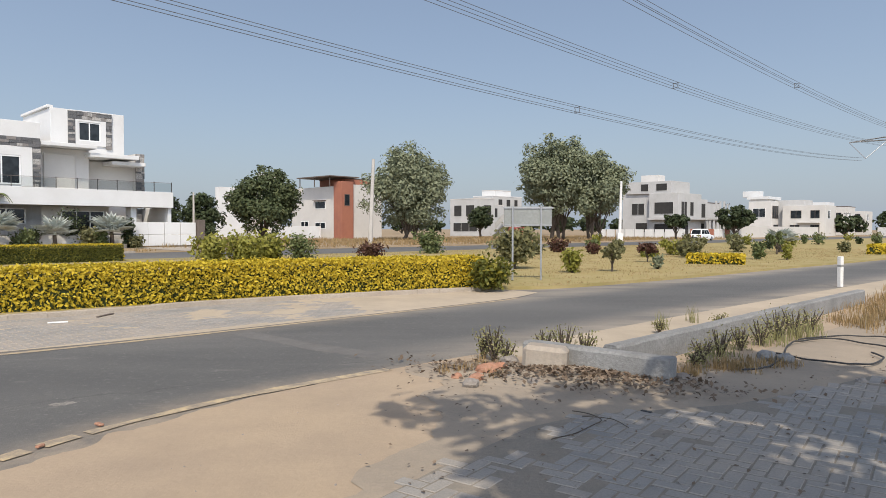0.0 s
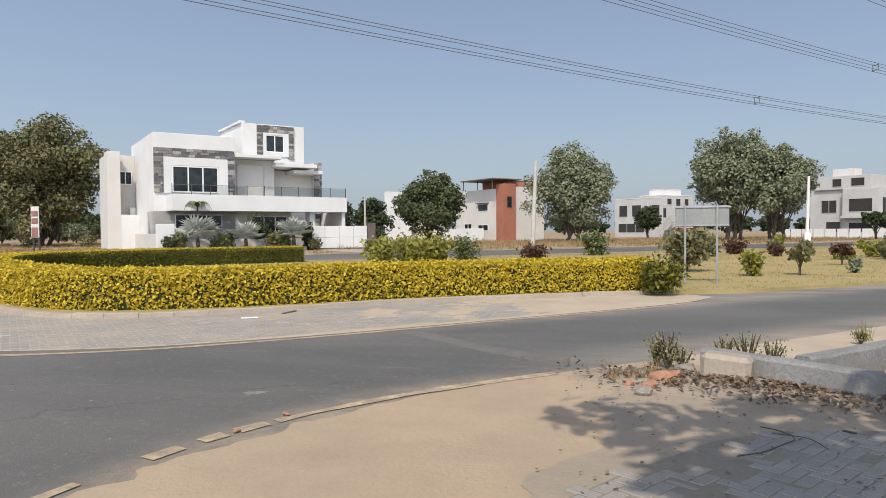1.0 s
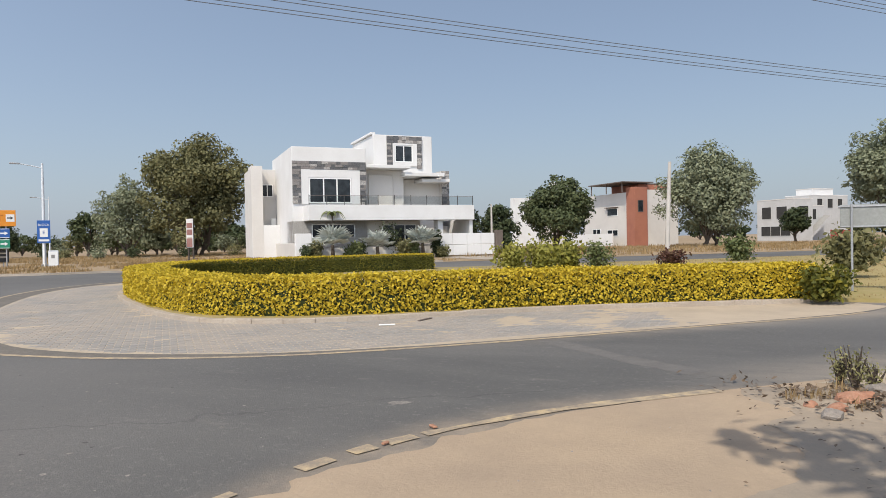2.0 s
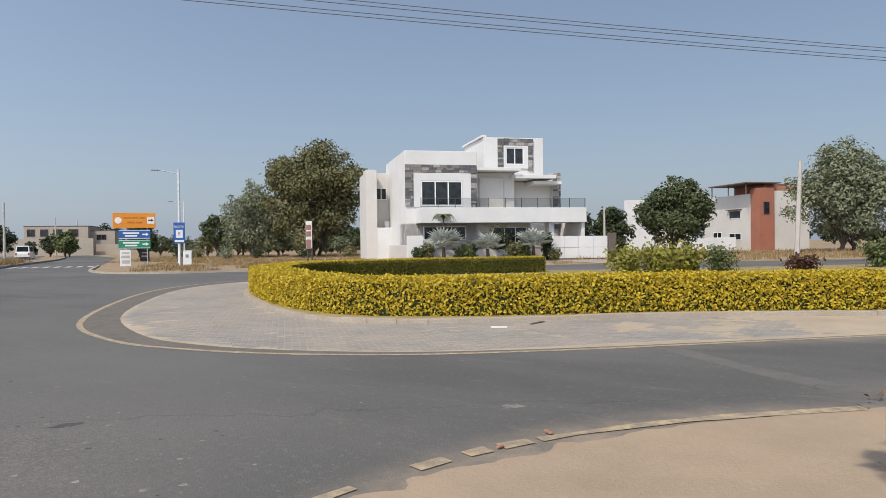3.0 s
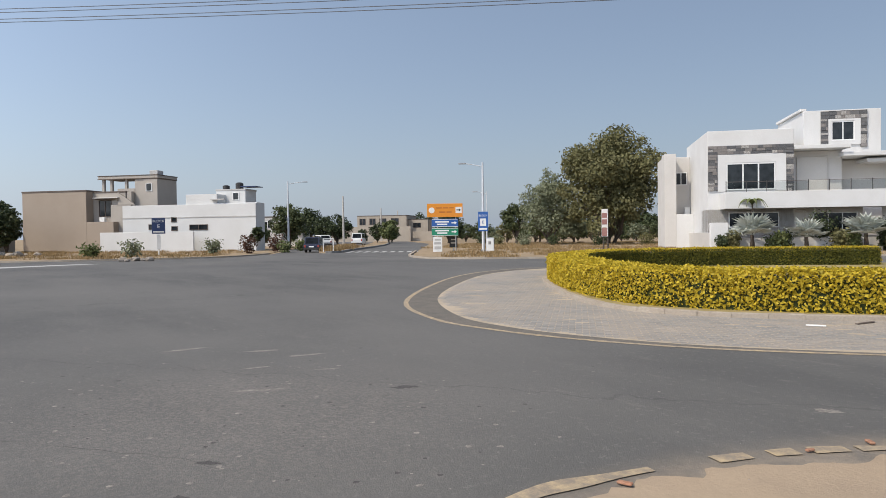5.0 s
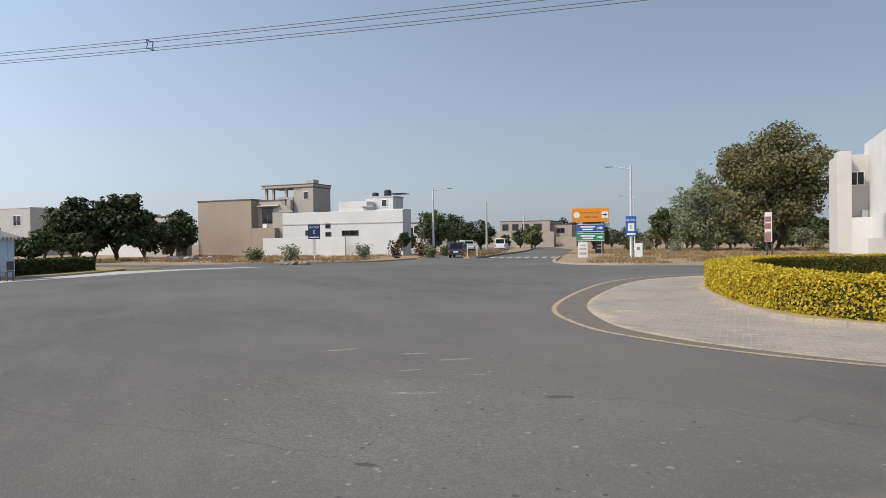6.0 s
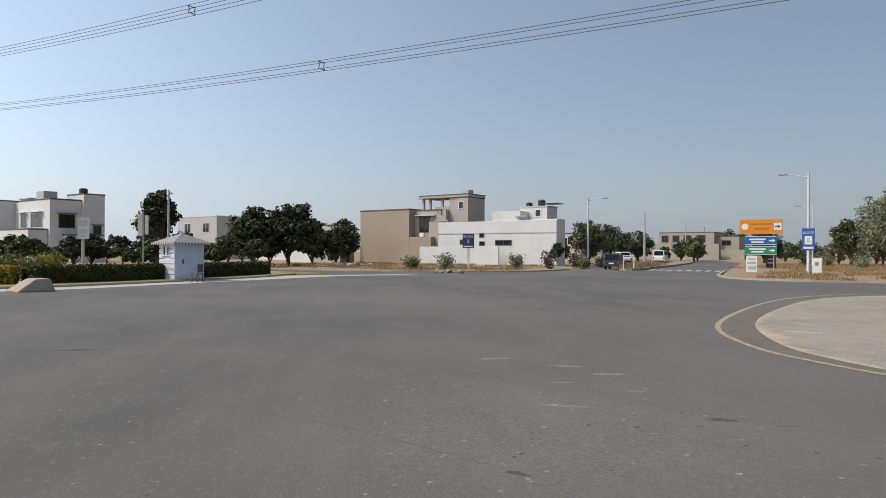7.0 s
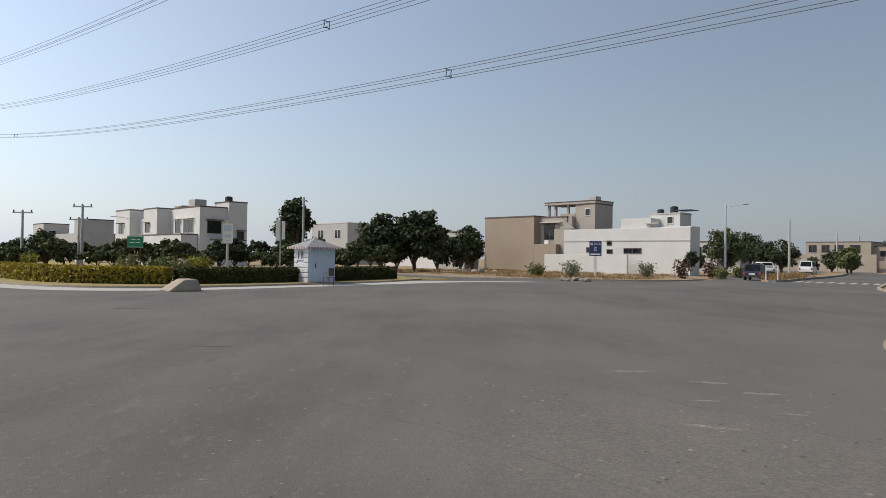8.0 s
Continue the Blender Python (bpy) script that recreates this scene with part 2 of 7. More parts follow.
CONC = surface("old_concrete", (0.30, 0.295, 0.28), (0.22, 0.215, 0.205), (0.14, 0.135, 0.13), 2.2, 30, 0.9, 0.5)
GREYWALL = surface("bare_plaster", (0.50, 0.49, 0.475), (0.42, 0.41, 0.39), (0.36, 0.35, 0.335), 0.5, 12, 0.9, 0.2)
WHITE = surface("white_paint", (0.67, 0.665, 0.65), (0.60, 0.59, 0.57), (0.55, 0.54, 0.52), 0.35, 14, 0.75, 0.08, amount=0.4)
WHITE2 = surface("weathered_white_paint", (0.62, 0.62, 0.61), (0.56, 0.56, 0.545), (0.50, 0.495, 0.48), 0.35, 14, 0.8, 0.08, amount=0.4)
CREAM = surface("offwhite_paint", (0.58, 0.55, 0.505), (0.52, 0.49, 0.45), (0.46, 0.435, 0.40), 0.4, 14, 0.8, 0.1, amount=0.4)
GREIGE = surface("pale_grey_paint", (0.60, 0.575, 0.54), (0.54, 0.515, 0.48), (0.48, 0.46, 0.43), 0.4, 14, 0.8, 0.1, amount=0.4)
BEIGE2 = surface("grey_beige_paint", (0.42, 0.38, 0.335), (0.37, 0.335, 0.295), (0.32, 0.29, 0.255), 0.3, 14, 0.85, 0.1, amount=0.4)
BEIGE = surface("beige_paint", (0.36, 0.295, 0.235), (0.325, 0.265, 0.21), (0.28, 0.235, 0.19), 0.3, 14, 0.85, 0.1, amount=0.4)
TERRA = surface("terracotta_paint", (0.36, 0.145, 0.09), (0.30, 0.12, 0.08), (0.25, 0.10, 0.07), 0.5, 14, 0.85, 0.1, amount=0.4)
BROWNTRIM = surface("dark_coping", (0.12, 0.095, 0.08), (0.16, 0.13, 0.11), (0.09, 0.07, 0.06), 1.0, 20, 0.8, 0.2)
PINK = surface("faded_pink_paint", (0.40, 0.345, 0.28), (0.35, 0.30, 0.245), (0.29, 0.25, 0.205), 0.5, 14, 0.85, 0.1, amount=0.4)
REDGATE = surface("red_gate_paint", (0.36, 0.06, 0.045), (0.30, 0.05, 0.04), (0.24, 0.05, 0.04), 1.5, 20, 0.6, 0.1)
BARK = surface("bark", (0.10, 0.078, 0.058), (0.06, 0.046, 0.035), (0.155, 0.125, 0.10), 3.0, 25, 0.95, 0.8, depth=0.04)
STEEL = surface("galvanised_steel", (0.45, 0.455, 0.46), (0.36, 0.365, 0.37), (0.30, 0.30, 0.30), 2.0, 30, 0.5, 0.1, metal=0.6)
POLEC = surface("pole_concrete", (0.52, 0.49, 0.45), (0.42, 0.40, 0.36), (0.36, 0.33, 0.30), 1.2, 22, 0.9, 0.3)
POLEW = surface("white_pole_paint", (0.74, 0.73, 0.70), (0.64, 0.62, 0.58), (0.50, 0.47, 0.43), 1.5, 22, 0.6, 0.1)
LAMPP = surface("pale_lamp_pole_paint", (0.64, 0.66, 0.68), (0.56, 0.58, 0.60), (0.44, 0.46, 0.48), 1.5, 22, 0.55, 0.1)
WIRE = surface("aluminium_wire", (0.16, 0.165, 0.18), (0.12, 0.125, 0.13), (0.10, 0.10, 0.11), 4, 30, 0.6, 0.0, metal=0.3)
BLACK = surface("black_plastic", (0.025, 0.025, 0.026), (0.045, 0.042, 0.04), (0.06, 0.055, 0.05), 3, 25, 0.55, 0.1)
TYRE = surface("tyre_rubber", (0.02, 0.02, 0.02), (0.035, 0.033, 0.03), (0.05, 0.045, 0.04), 8, 60, 0.85, 0.2)
CARW = surface("white_car_paint", (0.78, 0.78, 0.77), (0.72, 0.72, 0.70), (0.68, 0.67, 0.65), 0.8, 12, 0.3, 0.0, space="object", amount=0.2)
CARB = surface("dark_blue_car_paint", (0.015, 0.02, 0.045), (0.02, 0.026, 0.055), (0.04, 0.045, 0.06), 0.8, 12, 0.28, 0.0, space="object", amount=0.2)
ORANGE = surface("orange_sign_sheet", (0.72, 0.27, 0.03), (0.66, 0.24, 0.03), (0.60, 0.23, 0.04), 1.5, 20, 0.5, 0.02, amount=0.3)
BLUE = surface("blue_sign_sheet", (0.03, 0.11, 0.36), (0.028, 0.10, 0.31), (0.05, 0.12, 0.30), 1.5, 20, 0.5, 0.02, amount=0.3)
NAVY = surface("navy_sign_sheet", (0.025, 0.045, 0.12), (0.03, 0.05, 0.12), (0.05, 0.06, 0.12), 1.5, 20, 0.5, 0.02, amount=0.3)
GREEN = surface("green_sign_sheet", (0.02, 0.25, 0.14), (0.025, 0.22, 0.125), (0.04, 0.22, 0.14), 1.5, 20, 0.5, 0.02, amount=0.3)
REDSIGN = surface("faded_red_sheet", (0.42, 0.13, 0.09), (0.36, 0.14, 0.10), (0.40, 0.20, 0.15), 2.5, 20, 0.6, 0.02, amount=0.5)
SHEET = surface("white_sign_sheet", (0.78, 0.78, 0.76), (0.70, 0.70, 0.67), (0.62, 0.60, 0.56), 2.0, 20, 0.55, 0.02, amount=0.4)
SIGNBACK = surface("grey_sign_back", (0.30, 0.31, 0.29), (0.25, 0.26, 0.245), (0.20, 0.20, 0.19), 2.0, 20, 0.6, 0.05, metal=0.3)
BOOTHW = surface("white_siding", (0.62, 0.645, 0.67), (0.56, 0.58, 0.60), (0.47, 0.48, 0.50), 1.5, 20, 0.6, 0.05, amount=0.4)
# blue cast of the booth's shaded white face, put into the colour; also print
BOOTHD = surface("booth_shade_and_print_blue", (0.50, 0.59, 0.68), (0.46, 0.55, 0.64), (0.42, 0.50, 0.58), 1.5, 20, 0.6, 0.05, amount=0.3)
BOOTHR = surface("grey_shingle", (0.33, 0.33, 0.34), (0.26, 0.26, 0.27), (0.20, 0.20, 0.21), 3.0, 25, 0.8, 0.3)
RUBBLE = surface("broken_stone", (0.34, 0.30, 0.26), (0.24, 0.21, 0.18), (0.17, 0.145, 0.125), 3.0, 25, 0.95, 0.6, depth=0.02)
REDCLAY = surface("red_clay", (0.38, 0.17, 0.10), (0.30, 0.15, 0.095), (0.42, 0.26, 0.18), 3.0, 25, 0.95, 0.6)
FRAME_W = surface("white_window_frame", (0.78, 0.78, 0.77), (0.72, 0.72, 0.70), (0.66, 0.65, 0.63), 2.0, 20, 0.45, 0.0, amount=0.2)


def glass_build(nt, b):
    g = noise_fac(nt, 1.5, 3, 0.5)
    nt.links.new(mix(nt, g, (0.012, 0.015, 0.018), (0.03, 0.035, 0.04)), b.inputs["Base Color"])
    b.inputs["Roughness"].default_value = 0.06
    b.inputs["Specular IOR Level"].default_value = 0.28


def clear_build(nt, b):
    b.inputs["Base Color"].default_value = (0.72, 0.75, 0.75, 1)
    b.inputs["Roughness"].default_value = 0.02
    b.inputs["Transmission Weight"].default_value = 1.0
    b.inputs["IOR"].default_value = 1.04


GLASS = mat("dark_glass", glass_build)
MARGIN = surface("gritty_road_margin", (0.15, 0.136, 0.116), (0.21, 0.182, 0.15), (0.085, 0.08, 0.072), 2.2, 22, 0.95, 0.4)
MAROON = surface("faded_maroon_print", (0.20, 0.075, 0.065), (0.26, 0.12, 0.10), (0.32, 0.20, 0.17), 3.0, 25, 0.6, 0.05)
# dark rooms behind unglazed windows: their shade is painted onto solid panes
ROOM_SHADE = surface("painted_room_shade", (0.025, 0.024, 0.023), (0.04, 0.038, 0.036), (0.05, 0.048, 0.045), 1.0, 10, 0.95, 0.0)
CLEAR = mat("balustrade_glass", clear_build)
L_HEDGE = leafmat("golden_hedge_leaves", (0.49, 0.355, 0.022), (0.69, 0.515, 0.048), (0.075, 0.075, 0.010), 0.3)
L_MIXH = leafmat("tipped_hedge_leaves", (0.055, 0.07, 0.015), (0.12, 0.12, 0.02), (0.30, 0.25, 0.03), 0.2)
# golden far-hedge leaf coloured as if sunlit; the next one as if in shade
L_SUNH = leafmat("sun_tinted_hedge_leaves", (0.22, 0.18, 0.02), (0.36, 0.28, 0.03), (0.08, 0.085, 0.012), 0.2)
L_SHADEH = leafmat("shade_tinted_hedge_leaves", (0.022, 0.032, 0.010), (0.048, 0.060, 0.015), (0.11, 0.10, 0.02), 0.15)
L_TREE = leafmat("tree_leaves", (0.088, 0.115, 0.041), (0.135, 0.162, 0.061), (0.203, 0.209, 0.088), 0.2)
L_OLIVE = leafmat("olive_tree_leaves", (0.115, 0.117, 0.050), (0.178, 0.170, 0.074), (0.265, 0.240, 0.120), 0.25)
L_GREY = leafmat("greygreen_tree_leaves", (0.140, 0.165, 0.096), (0.220, 0.240, 0.146), (0.330, 0.335, 0.215), 0.25)
L_DARK = leafmat("dark_tree_leaves", (0.028, 0.044, 0.020), (0.050, 0.067, 0.028), (0.085, 0.096, 0.040), 0.12)
L_MID = leafmat("deep_green_tree_leaves", (0.050, 0.066, 0.030), (0.082, 0.102, 0.044), (0.150, 0.160, 0.066), 0.15)
L_LIME = leafmat("lime_shrub_leaves", (0.20, 0.21, 0.035), (0.31, 0.29, 0.06), (0.13, 0.15, 0.03), 0.3)
L_WINE = leafmat("wine_shrub_leaves", (0.075, 0.035, 0.025), (0.11, 0.05, 0.035), (0.10, 0.075, 0.03), 0.2)
L_STRAW = leafmat("straw", (0.42, 0.29, 0.14), (0.34, 0.23, 0.11), (0.22, 0.18, 0.085), 0.25)
L_WEED = leafmat("weed_leaves", (0.24, 0.24, 0.10), (0.33, 0.30, 0.14), (0.16, 0.18, 0.075), 0.3)
L_SILVER = leafmat("silver_palm_leaves", (0.42, 0.45, 0.40), (0.52, 0.54, 0.48), (0.26, 0.29, 0.24), 0.2)
DIRT = mat("trodden_dirt", lambda nt, b: soil_build(nt, b, ((0.345, 0.28, 0.21), (0.38, 0.31, 0.235), (0.28, 0.235, 0.185), (0.17, 0.15, 0.125))))
L_LITTER = leafmat("dry_litter", (0.20, 0.14, 0.09), (0.14, 0.10, 0.07), (0.30, 0.22, 0.15), 0.1)


# ---- mesh helpers ----
def finish(name, bm, material, parent=None, label=""):
    bmesh.ops.recalc_face_normals(bm, faces=bm.faces)
    me = bpy.data.meshes.new(name)
    bm.to_mesh(me)
    # door face of the white booth: shade painted on as a blue tint
    bm.free()
    me.materials.append(material)
    ob = new(name, me)
    if parent:
        ob.parent = parent
    if label:
        ob["label"] = label
    return ob


def part(name, bm, material, parent, label=""):
    return finish(name, bm, material, parent, label)


def raw(name, verts, faces, material, parent=None, label=""):
    me = bpy.data.meshes.new(name)
    me.from_pydata(verts, [], faces)
    me.materials.append(material)
    ob = new(name, me)
    if parent:
        ob.parent = parent
    if label:
        ob["label"] = label
    return ob


def empty(name, loc, rz=0.0, label="", category="", group="", kind=""):
    ob = new(name)
    ob.matrix_basis = Matrix.Translation(loc) @ Matrix.Rotation(rz, 4, "Z")
    return tagged(ob, label, category, group, kind)


def box(bm, x0, x1, y0, y1, z0, z1, bevel=0.0):
    r = bmesh.ops.create_cube(bm, size=1)
    for w in r["verts"]:
        w.co = Vector((x0 + (w.co.x + 0.5) * (x1 - x0), y0 + (w.co.y + 0.5) * (y1 - y0), z0 + (w.co.z + 0.5) * (z1 - z0)))
    if bevel:
        es = list({e for w in r["verts"] for e in w.link_edges})
        bmesh.ops.bevel(bm, geom=es, offset=bevel, segments=1, affect="EDGES")
    return bm


def boxes(*dims, bevel=0.0):
    bm = bmesh.new()
    for d in dims:
        box(bm, *d, bevel=bevel)
    return bm


def tube(bm, pts, radii, sides=8):
    """A tapered tube along points."""
    rings = []
    for i, p in enumerate(pts):
        a, b = Vector(pts[max(i - 1, 0)]), Vector(pts[min(i + 1, len(pts) - 1)])
        d = (b - a).normalized()
        q = d.to_track_quat("Z", "Y")
        r = radii[i] if isinstance(radii, (list, tuple)) else radii
        rings.append([bm.verts.new(Vector(p) + q @ Vector((r * math.cos(2 * math.pi * k / sides), r * math.sin(2 * math.pi * k / sides), 0))) for k in range(sides)])
    for r0, r1 in zip(rings, rings[1:]):
        for k in range(sides):
            bm.faces.new((r0[k], r0[(k + 1) % sides], r1[(k + 1) % sides], r1[k]))
    bm.faces.new(rings[0][::-1])
    bm.faces.new(rings[-1])
    return bm


def sheet(name, pts, z, material, label, category="ground", drop=0.0):
    """A flat polygon in plan (u, v) coordinates; with drop, sides go down."""
    bm = bmesh.new()
    vs = [bm.verts.new(uv(a, b, z)) for a, b in pts]
    f = bm.faces.new(vs)
    if drop:
        ret = bmesh.ops.extrude_face_region(bm, geom=[f])
        for e in ret["geom"]:
            if isinstance(e, bmesh.types.BMVert):
                e.co.z -= drop
    bmesh.ops.triangulate(bm, faces=[x for x in bm.faces if len(x.verts) > 4])
    return tagged(finish(name, bm, material), label, category, kind="structure")


def smooth(pts, n=6):
    """A Catmull-Rom curve through plan points."""
    out = []
    p = [Vector(q) for q in pts]
    for i in range(len(p) - 1):
        a, b, c, d = p[max(i - 1, 0)], p[i], p[i + 1], p[min(i + 2, len(p) - 1)]
        for k in range(n):
            s = k / n
            out.append(0.5 * ((2 * b) + (c - a) * s + (2 * a - 5 * b + 4 * c - d) * s * s + (3 * b - a - 3 * c + d) * s ** 3))
    out.append(p[-1])
    return [tuple(q) for q in out]


def ribbon(name, pts, width, z0, z1, material, label, category, jitter=0.0):
    """A strip of a width along plan points, from z0 up to z1."""
    bm = bmesh.new()
    rows = []
    for i, p in enumerate(pts):
        a, b = Vector(pts[max(i - 1, 0)]), Vector(pts[min(i + 1, len(pts) - 1)])
        d = (b - a).normalized()
        nrm = Vector((-d.y, d.x))
        j = jitter * noise.noise((p[0] * 1.7, p[1] * 1.7, 0))
        lo, hi = Vector(p) - nrm * (width / 2 + j), Vector(p) + nrm * (width / 2 + j)
        rows.append((lo, hi))
    if z1 - z0 > 0.03:
        vv = [[bm.verts.new(uv(*q, z)) for q, z in ((lo, z0), (lo, z1), (hi, z1), (hi, z0))] for lo, hi in rows]
        for r0, r1 in zip(vv, vv[1:]):
            for k in range(3):
                bm.faces.new((r0[k], r0[k + 1], r1[k + 1], r1[k]))
        bm.faces.new(vv[0])
        bm.faces.new(vv[-1][::-1])
    else:
        vv = [[bm.verts.new(uv(*q, z1)) for q in r] for r in rows]
        for r0, r1 in zip(vv, vv[1:]):
            bm.faces.new((r0[0], r1[0], r1[1], r0[1]))
    return tagged(finish(name, bm, material), label, category, kind="structure")


def leaves(name, pos, nrm, size, material, parent=None, label="", seed=1, aspect=1.7, spread=0.8):
    """Many small pointed leaves, one quad each, at pos, turned about nrm."""
    rng = np.random.default_rng(seed)
    pos, nrm = np.asarray(pos, float), np.asarray(nrm, float)
    n = len(pos)
    d = nrm + rng.normal(0, spread, (n, 3))
    d /= np.linalg.norm(d, axis=1)[:, None] + 1e-9
    t = np.cross(d, rng.normal(0, 1, (n, 3)))
    t /= np.linalg.norm(t, axis=1)[:, None] + 1e-9
    b = np.cross(d, t)
    s = size * rng.uniform(0.65, 1.35, (n, 1))
    v = np.empty((n, 4, 3))
    v[:, 0], v[:, 1] = pos - t * s * aspect / 2, pos + b * s / 2 + d * s * 0.12
    v[:, 2], v[:, 3] = pos + t * s * aspect / 2, pos - b * s / 2 + d * s * 0.12
    me = bpy.data.meshes.new(name)
    me.vertices.add(4 * n)
    me.vertices.foreach_set("co", v.ravel())
    me.loops.add(4 * n)
    me.loops.foreach_set("vertex_index", np.arange(4 * n))
    me.polygons.add(n)
    me.polygons.foreach_set("loop_start", np.arange(n) * 4)
    me.update(calc_edges=True)
    me.materials.append(material)
    ob = new(name, me)
    if parent:
        ob.parent = parent
    if label:
        ob["label"] = label
    return ob


def hedge(name, pts, width, height, material, label, leaf=0.043, density=1150, seed=3, base=0.14, inner=None):
    """A clipped hedge along plan points: a dense core, coloured dark for the shade between leaves, and a skin of
    leaves. base: its ground height.
    """
    top = empty(name, (0, 0, 0), 0, label, "hedge")
    rng = np.random.default_rng(seed)
    pts = smooth(pts, 8)
    bm = bmesh.new()
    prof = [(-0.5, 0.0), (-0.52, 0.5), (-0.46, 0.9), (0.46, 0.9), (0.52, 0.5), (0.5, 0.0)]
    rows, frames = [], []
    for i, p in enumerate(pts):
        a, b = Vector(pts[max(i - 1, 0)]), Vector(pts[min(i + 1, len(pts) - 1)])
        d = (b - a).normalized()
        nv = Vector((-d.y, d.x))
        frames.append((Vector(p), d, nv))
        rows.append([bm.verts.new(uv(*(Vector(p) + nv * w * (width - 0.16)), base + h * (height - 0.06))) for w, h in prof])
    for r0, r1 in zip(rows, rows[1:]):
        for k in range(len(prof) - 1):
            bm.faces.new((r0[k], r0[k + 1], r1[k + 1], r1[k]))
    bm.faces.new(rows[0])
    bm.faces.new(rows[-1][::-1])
    # the core's dark colour stands in for shade in the gaps
    part("inner_growth", bm, L_SHADEH, top)
    pos, nrm, pos_in, nrm_in = [], [], [], []
    for i in range(len(pts) - 1):
        (p, d, nv), (q, d2, nv2) = frames[i], frames[i + 1]
        ln = (q - p).length
        for side in (-1, 1, 0):
            area = ln * (height if side else width)
            for _ in range(int(area * density)):
                s = rng.random()
                c = p.lerp(q, s)
                m = nv.lerp(nv2, s)
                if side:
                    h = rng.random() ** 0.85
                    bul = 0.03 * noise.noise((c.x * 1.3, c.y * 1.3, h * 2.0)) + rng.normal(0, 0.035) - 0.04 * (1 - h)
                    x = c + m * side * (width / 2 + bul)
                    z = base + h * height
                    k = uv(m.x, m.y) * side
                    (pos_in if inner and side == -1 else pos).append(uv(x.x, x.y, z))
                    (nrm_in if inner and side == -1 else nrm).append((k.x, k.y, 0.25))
                else:
                    w = rng.uniform(-0.5, 0.5)
                    x = c + m * w * width
                    z = base + height + 0.035 * noise.noise((x.x * 1.1, x.y * 1.1, 4)) + rng.normal(0, 0.025)
                    pos.append(uv(x.x, x.y, z))
                    nrm.append((0, 0, 1))
    for end, sg in ((frames[0], -1), (frames[-1], 1)):
        p, d, nv = end
        for _ in range(int(width * height * density)):
            x = p + nv * rng.uniform(-0.5, 0.5) * width + d * sg * (0.02 + rng.normal(0, 0.02))
            k = uv(d.x, d.y) * sg
            pos.append(uv(x.x, x.y, base + rng.random() * height))
            nrm.append((k.x, k.y, 0.2))
    leaves("foliage", pos, nrm, leaf, material, top, seed=seed)
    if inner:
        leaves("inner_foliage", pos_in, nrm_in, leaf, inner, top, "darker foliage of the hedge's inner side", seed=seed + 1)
    return top


def tree(name, loc, height, width, material, label, trunk_h=2.0, n=5200, leaf=0.3, seed=1, group="", trunks=1, lift=0.22, shape=1.0, category="tree"):
    """A tree: tapered trunk, limbs, and a crown of leaf clumps with gaps and an uneven outline."""
    rng = np.random.default_rng(seed)
    top = empty(name, loc, 0, label, category, group)
    bm = bmesh.new()
    crown_c = np.array((0, 0, (height + trunk_h) / 2))
    rad = np.array((width / 2, width / 2, (height - trunk_h) / 2))
    clumps = []
    count = int(30 + 24 * shape)
    while len(clumps) < count:
        d = rng.normal(0, 1, 3)
        d /= np.linalg.norm(d)
        r = rng.uniform(0.35, 0.95) ** 0.6
        if d[2] < -0.96:
            continue
        lobe = 0.93 + 0.26 * noise.noise((d[0] * 1.6 + seed * 1.7, d[1] * 1.6, d[2] * 1.6))
        c = d * r * rad * 0.84 * lobe
        c[:2] *= 1.0 - 0.28 * max(0.0, c[2] / rad[2])
        clumps.append((crown_c + c, rng.uniform(0.19, 0.34) * min(rad[0], rad[2])))
    # small sprays that stand out of the crown
    for k in range(count):
        c, cr = clumps[k]
        o = c - crown_c + rng.normal(0, 0.35, 3) * rad
        o /= np.linalg.norm(o) + 1e-6
        clumps.append((c + o * cr * rng.uniform(0.7, 1.05), cr * rng.uniform(0.3, 0.55)))
    for k in range(trunks):
        off = rng.normal(0, 0.5 * (trunks > 1) * trunks ** 0.5, 2)
        r0 = (0.035 if trunks == 1 else 0.026) * height / trunks ** 0.4
        lean = rng.normal(0, 0.08 * height, 2) * (0.5 if trunks == 1 else 1)
        pts = [(off[0], off[1], -0.05)]
        for s in (0.3, 0.6, 1.0):
            pts.append((off[0] + lean[0] * s * s + rng.normal(0, 0.02 * height) * s, off[1] + lean[1] * s * s + rng.normal(0, 0.02 * height) * s, trunk_h + s * (height - trunk_h) * 0.55 if s == 1 else trunk_h * s * 1.5))
        tube(bm, pts, [r0 * 1.25, r0, r0 * 0.8, r0 * 0.3], 8)
        for c, cr in clumps[k::trunks][:10]:
            st = Vector(pts[1 + int(rng.integers(0, 2))])
            mid = st.lerp(Vector(c), 0.5) + Vector((0, 0, 0.06 * height * rng.random()))
            tube(bm, [st, mid, Vector(c)], [r0 * 0.45, r0 * 0.3, r0 * 0.08], 5)
    part("trunk", bm, BARK, top)
    pos, nrm = [], []
    typical = n / sum(cr ** 2 for c, cr in clumps)
    for c, cr in clumps:
        per = max(6, int(typical * cr ** 2))
        d = rng.normal(0, 1, (per, 3))
        d /= np.linalg.norm(d, axis=1)[:, None]
        rr = cr * rng.uniform(0.15, 1.0, (per, 1)) ** 0.45 * rng.uniform(0.8, 1.25, (per, 1))
        p = c + d * rr * np.array((1.15, 1.15, 0.85))
        keep = p[:, 2] > trunk_h * 0.5
        pos.append(p[keep])
        nrm.append((d + np.array((0, 0, 0.5)))[keep])
    leaves("crown", np.concatenate(pos), np.concatenate(nrm), leaf, material, top, seed=seed + 50, spread=0.6)
    return top


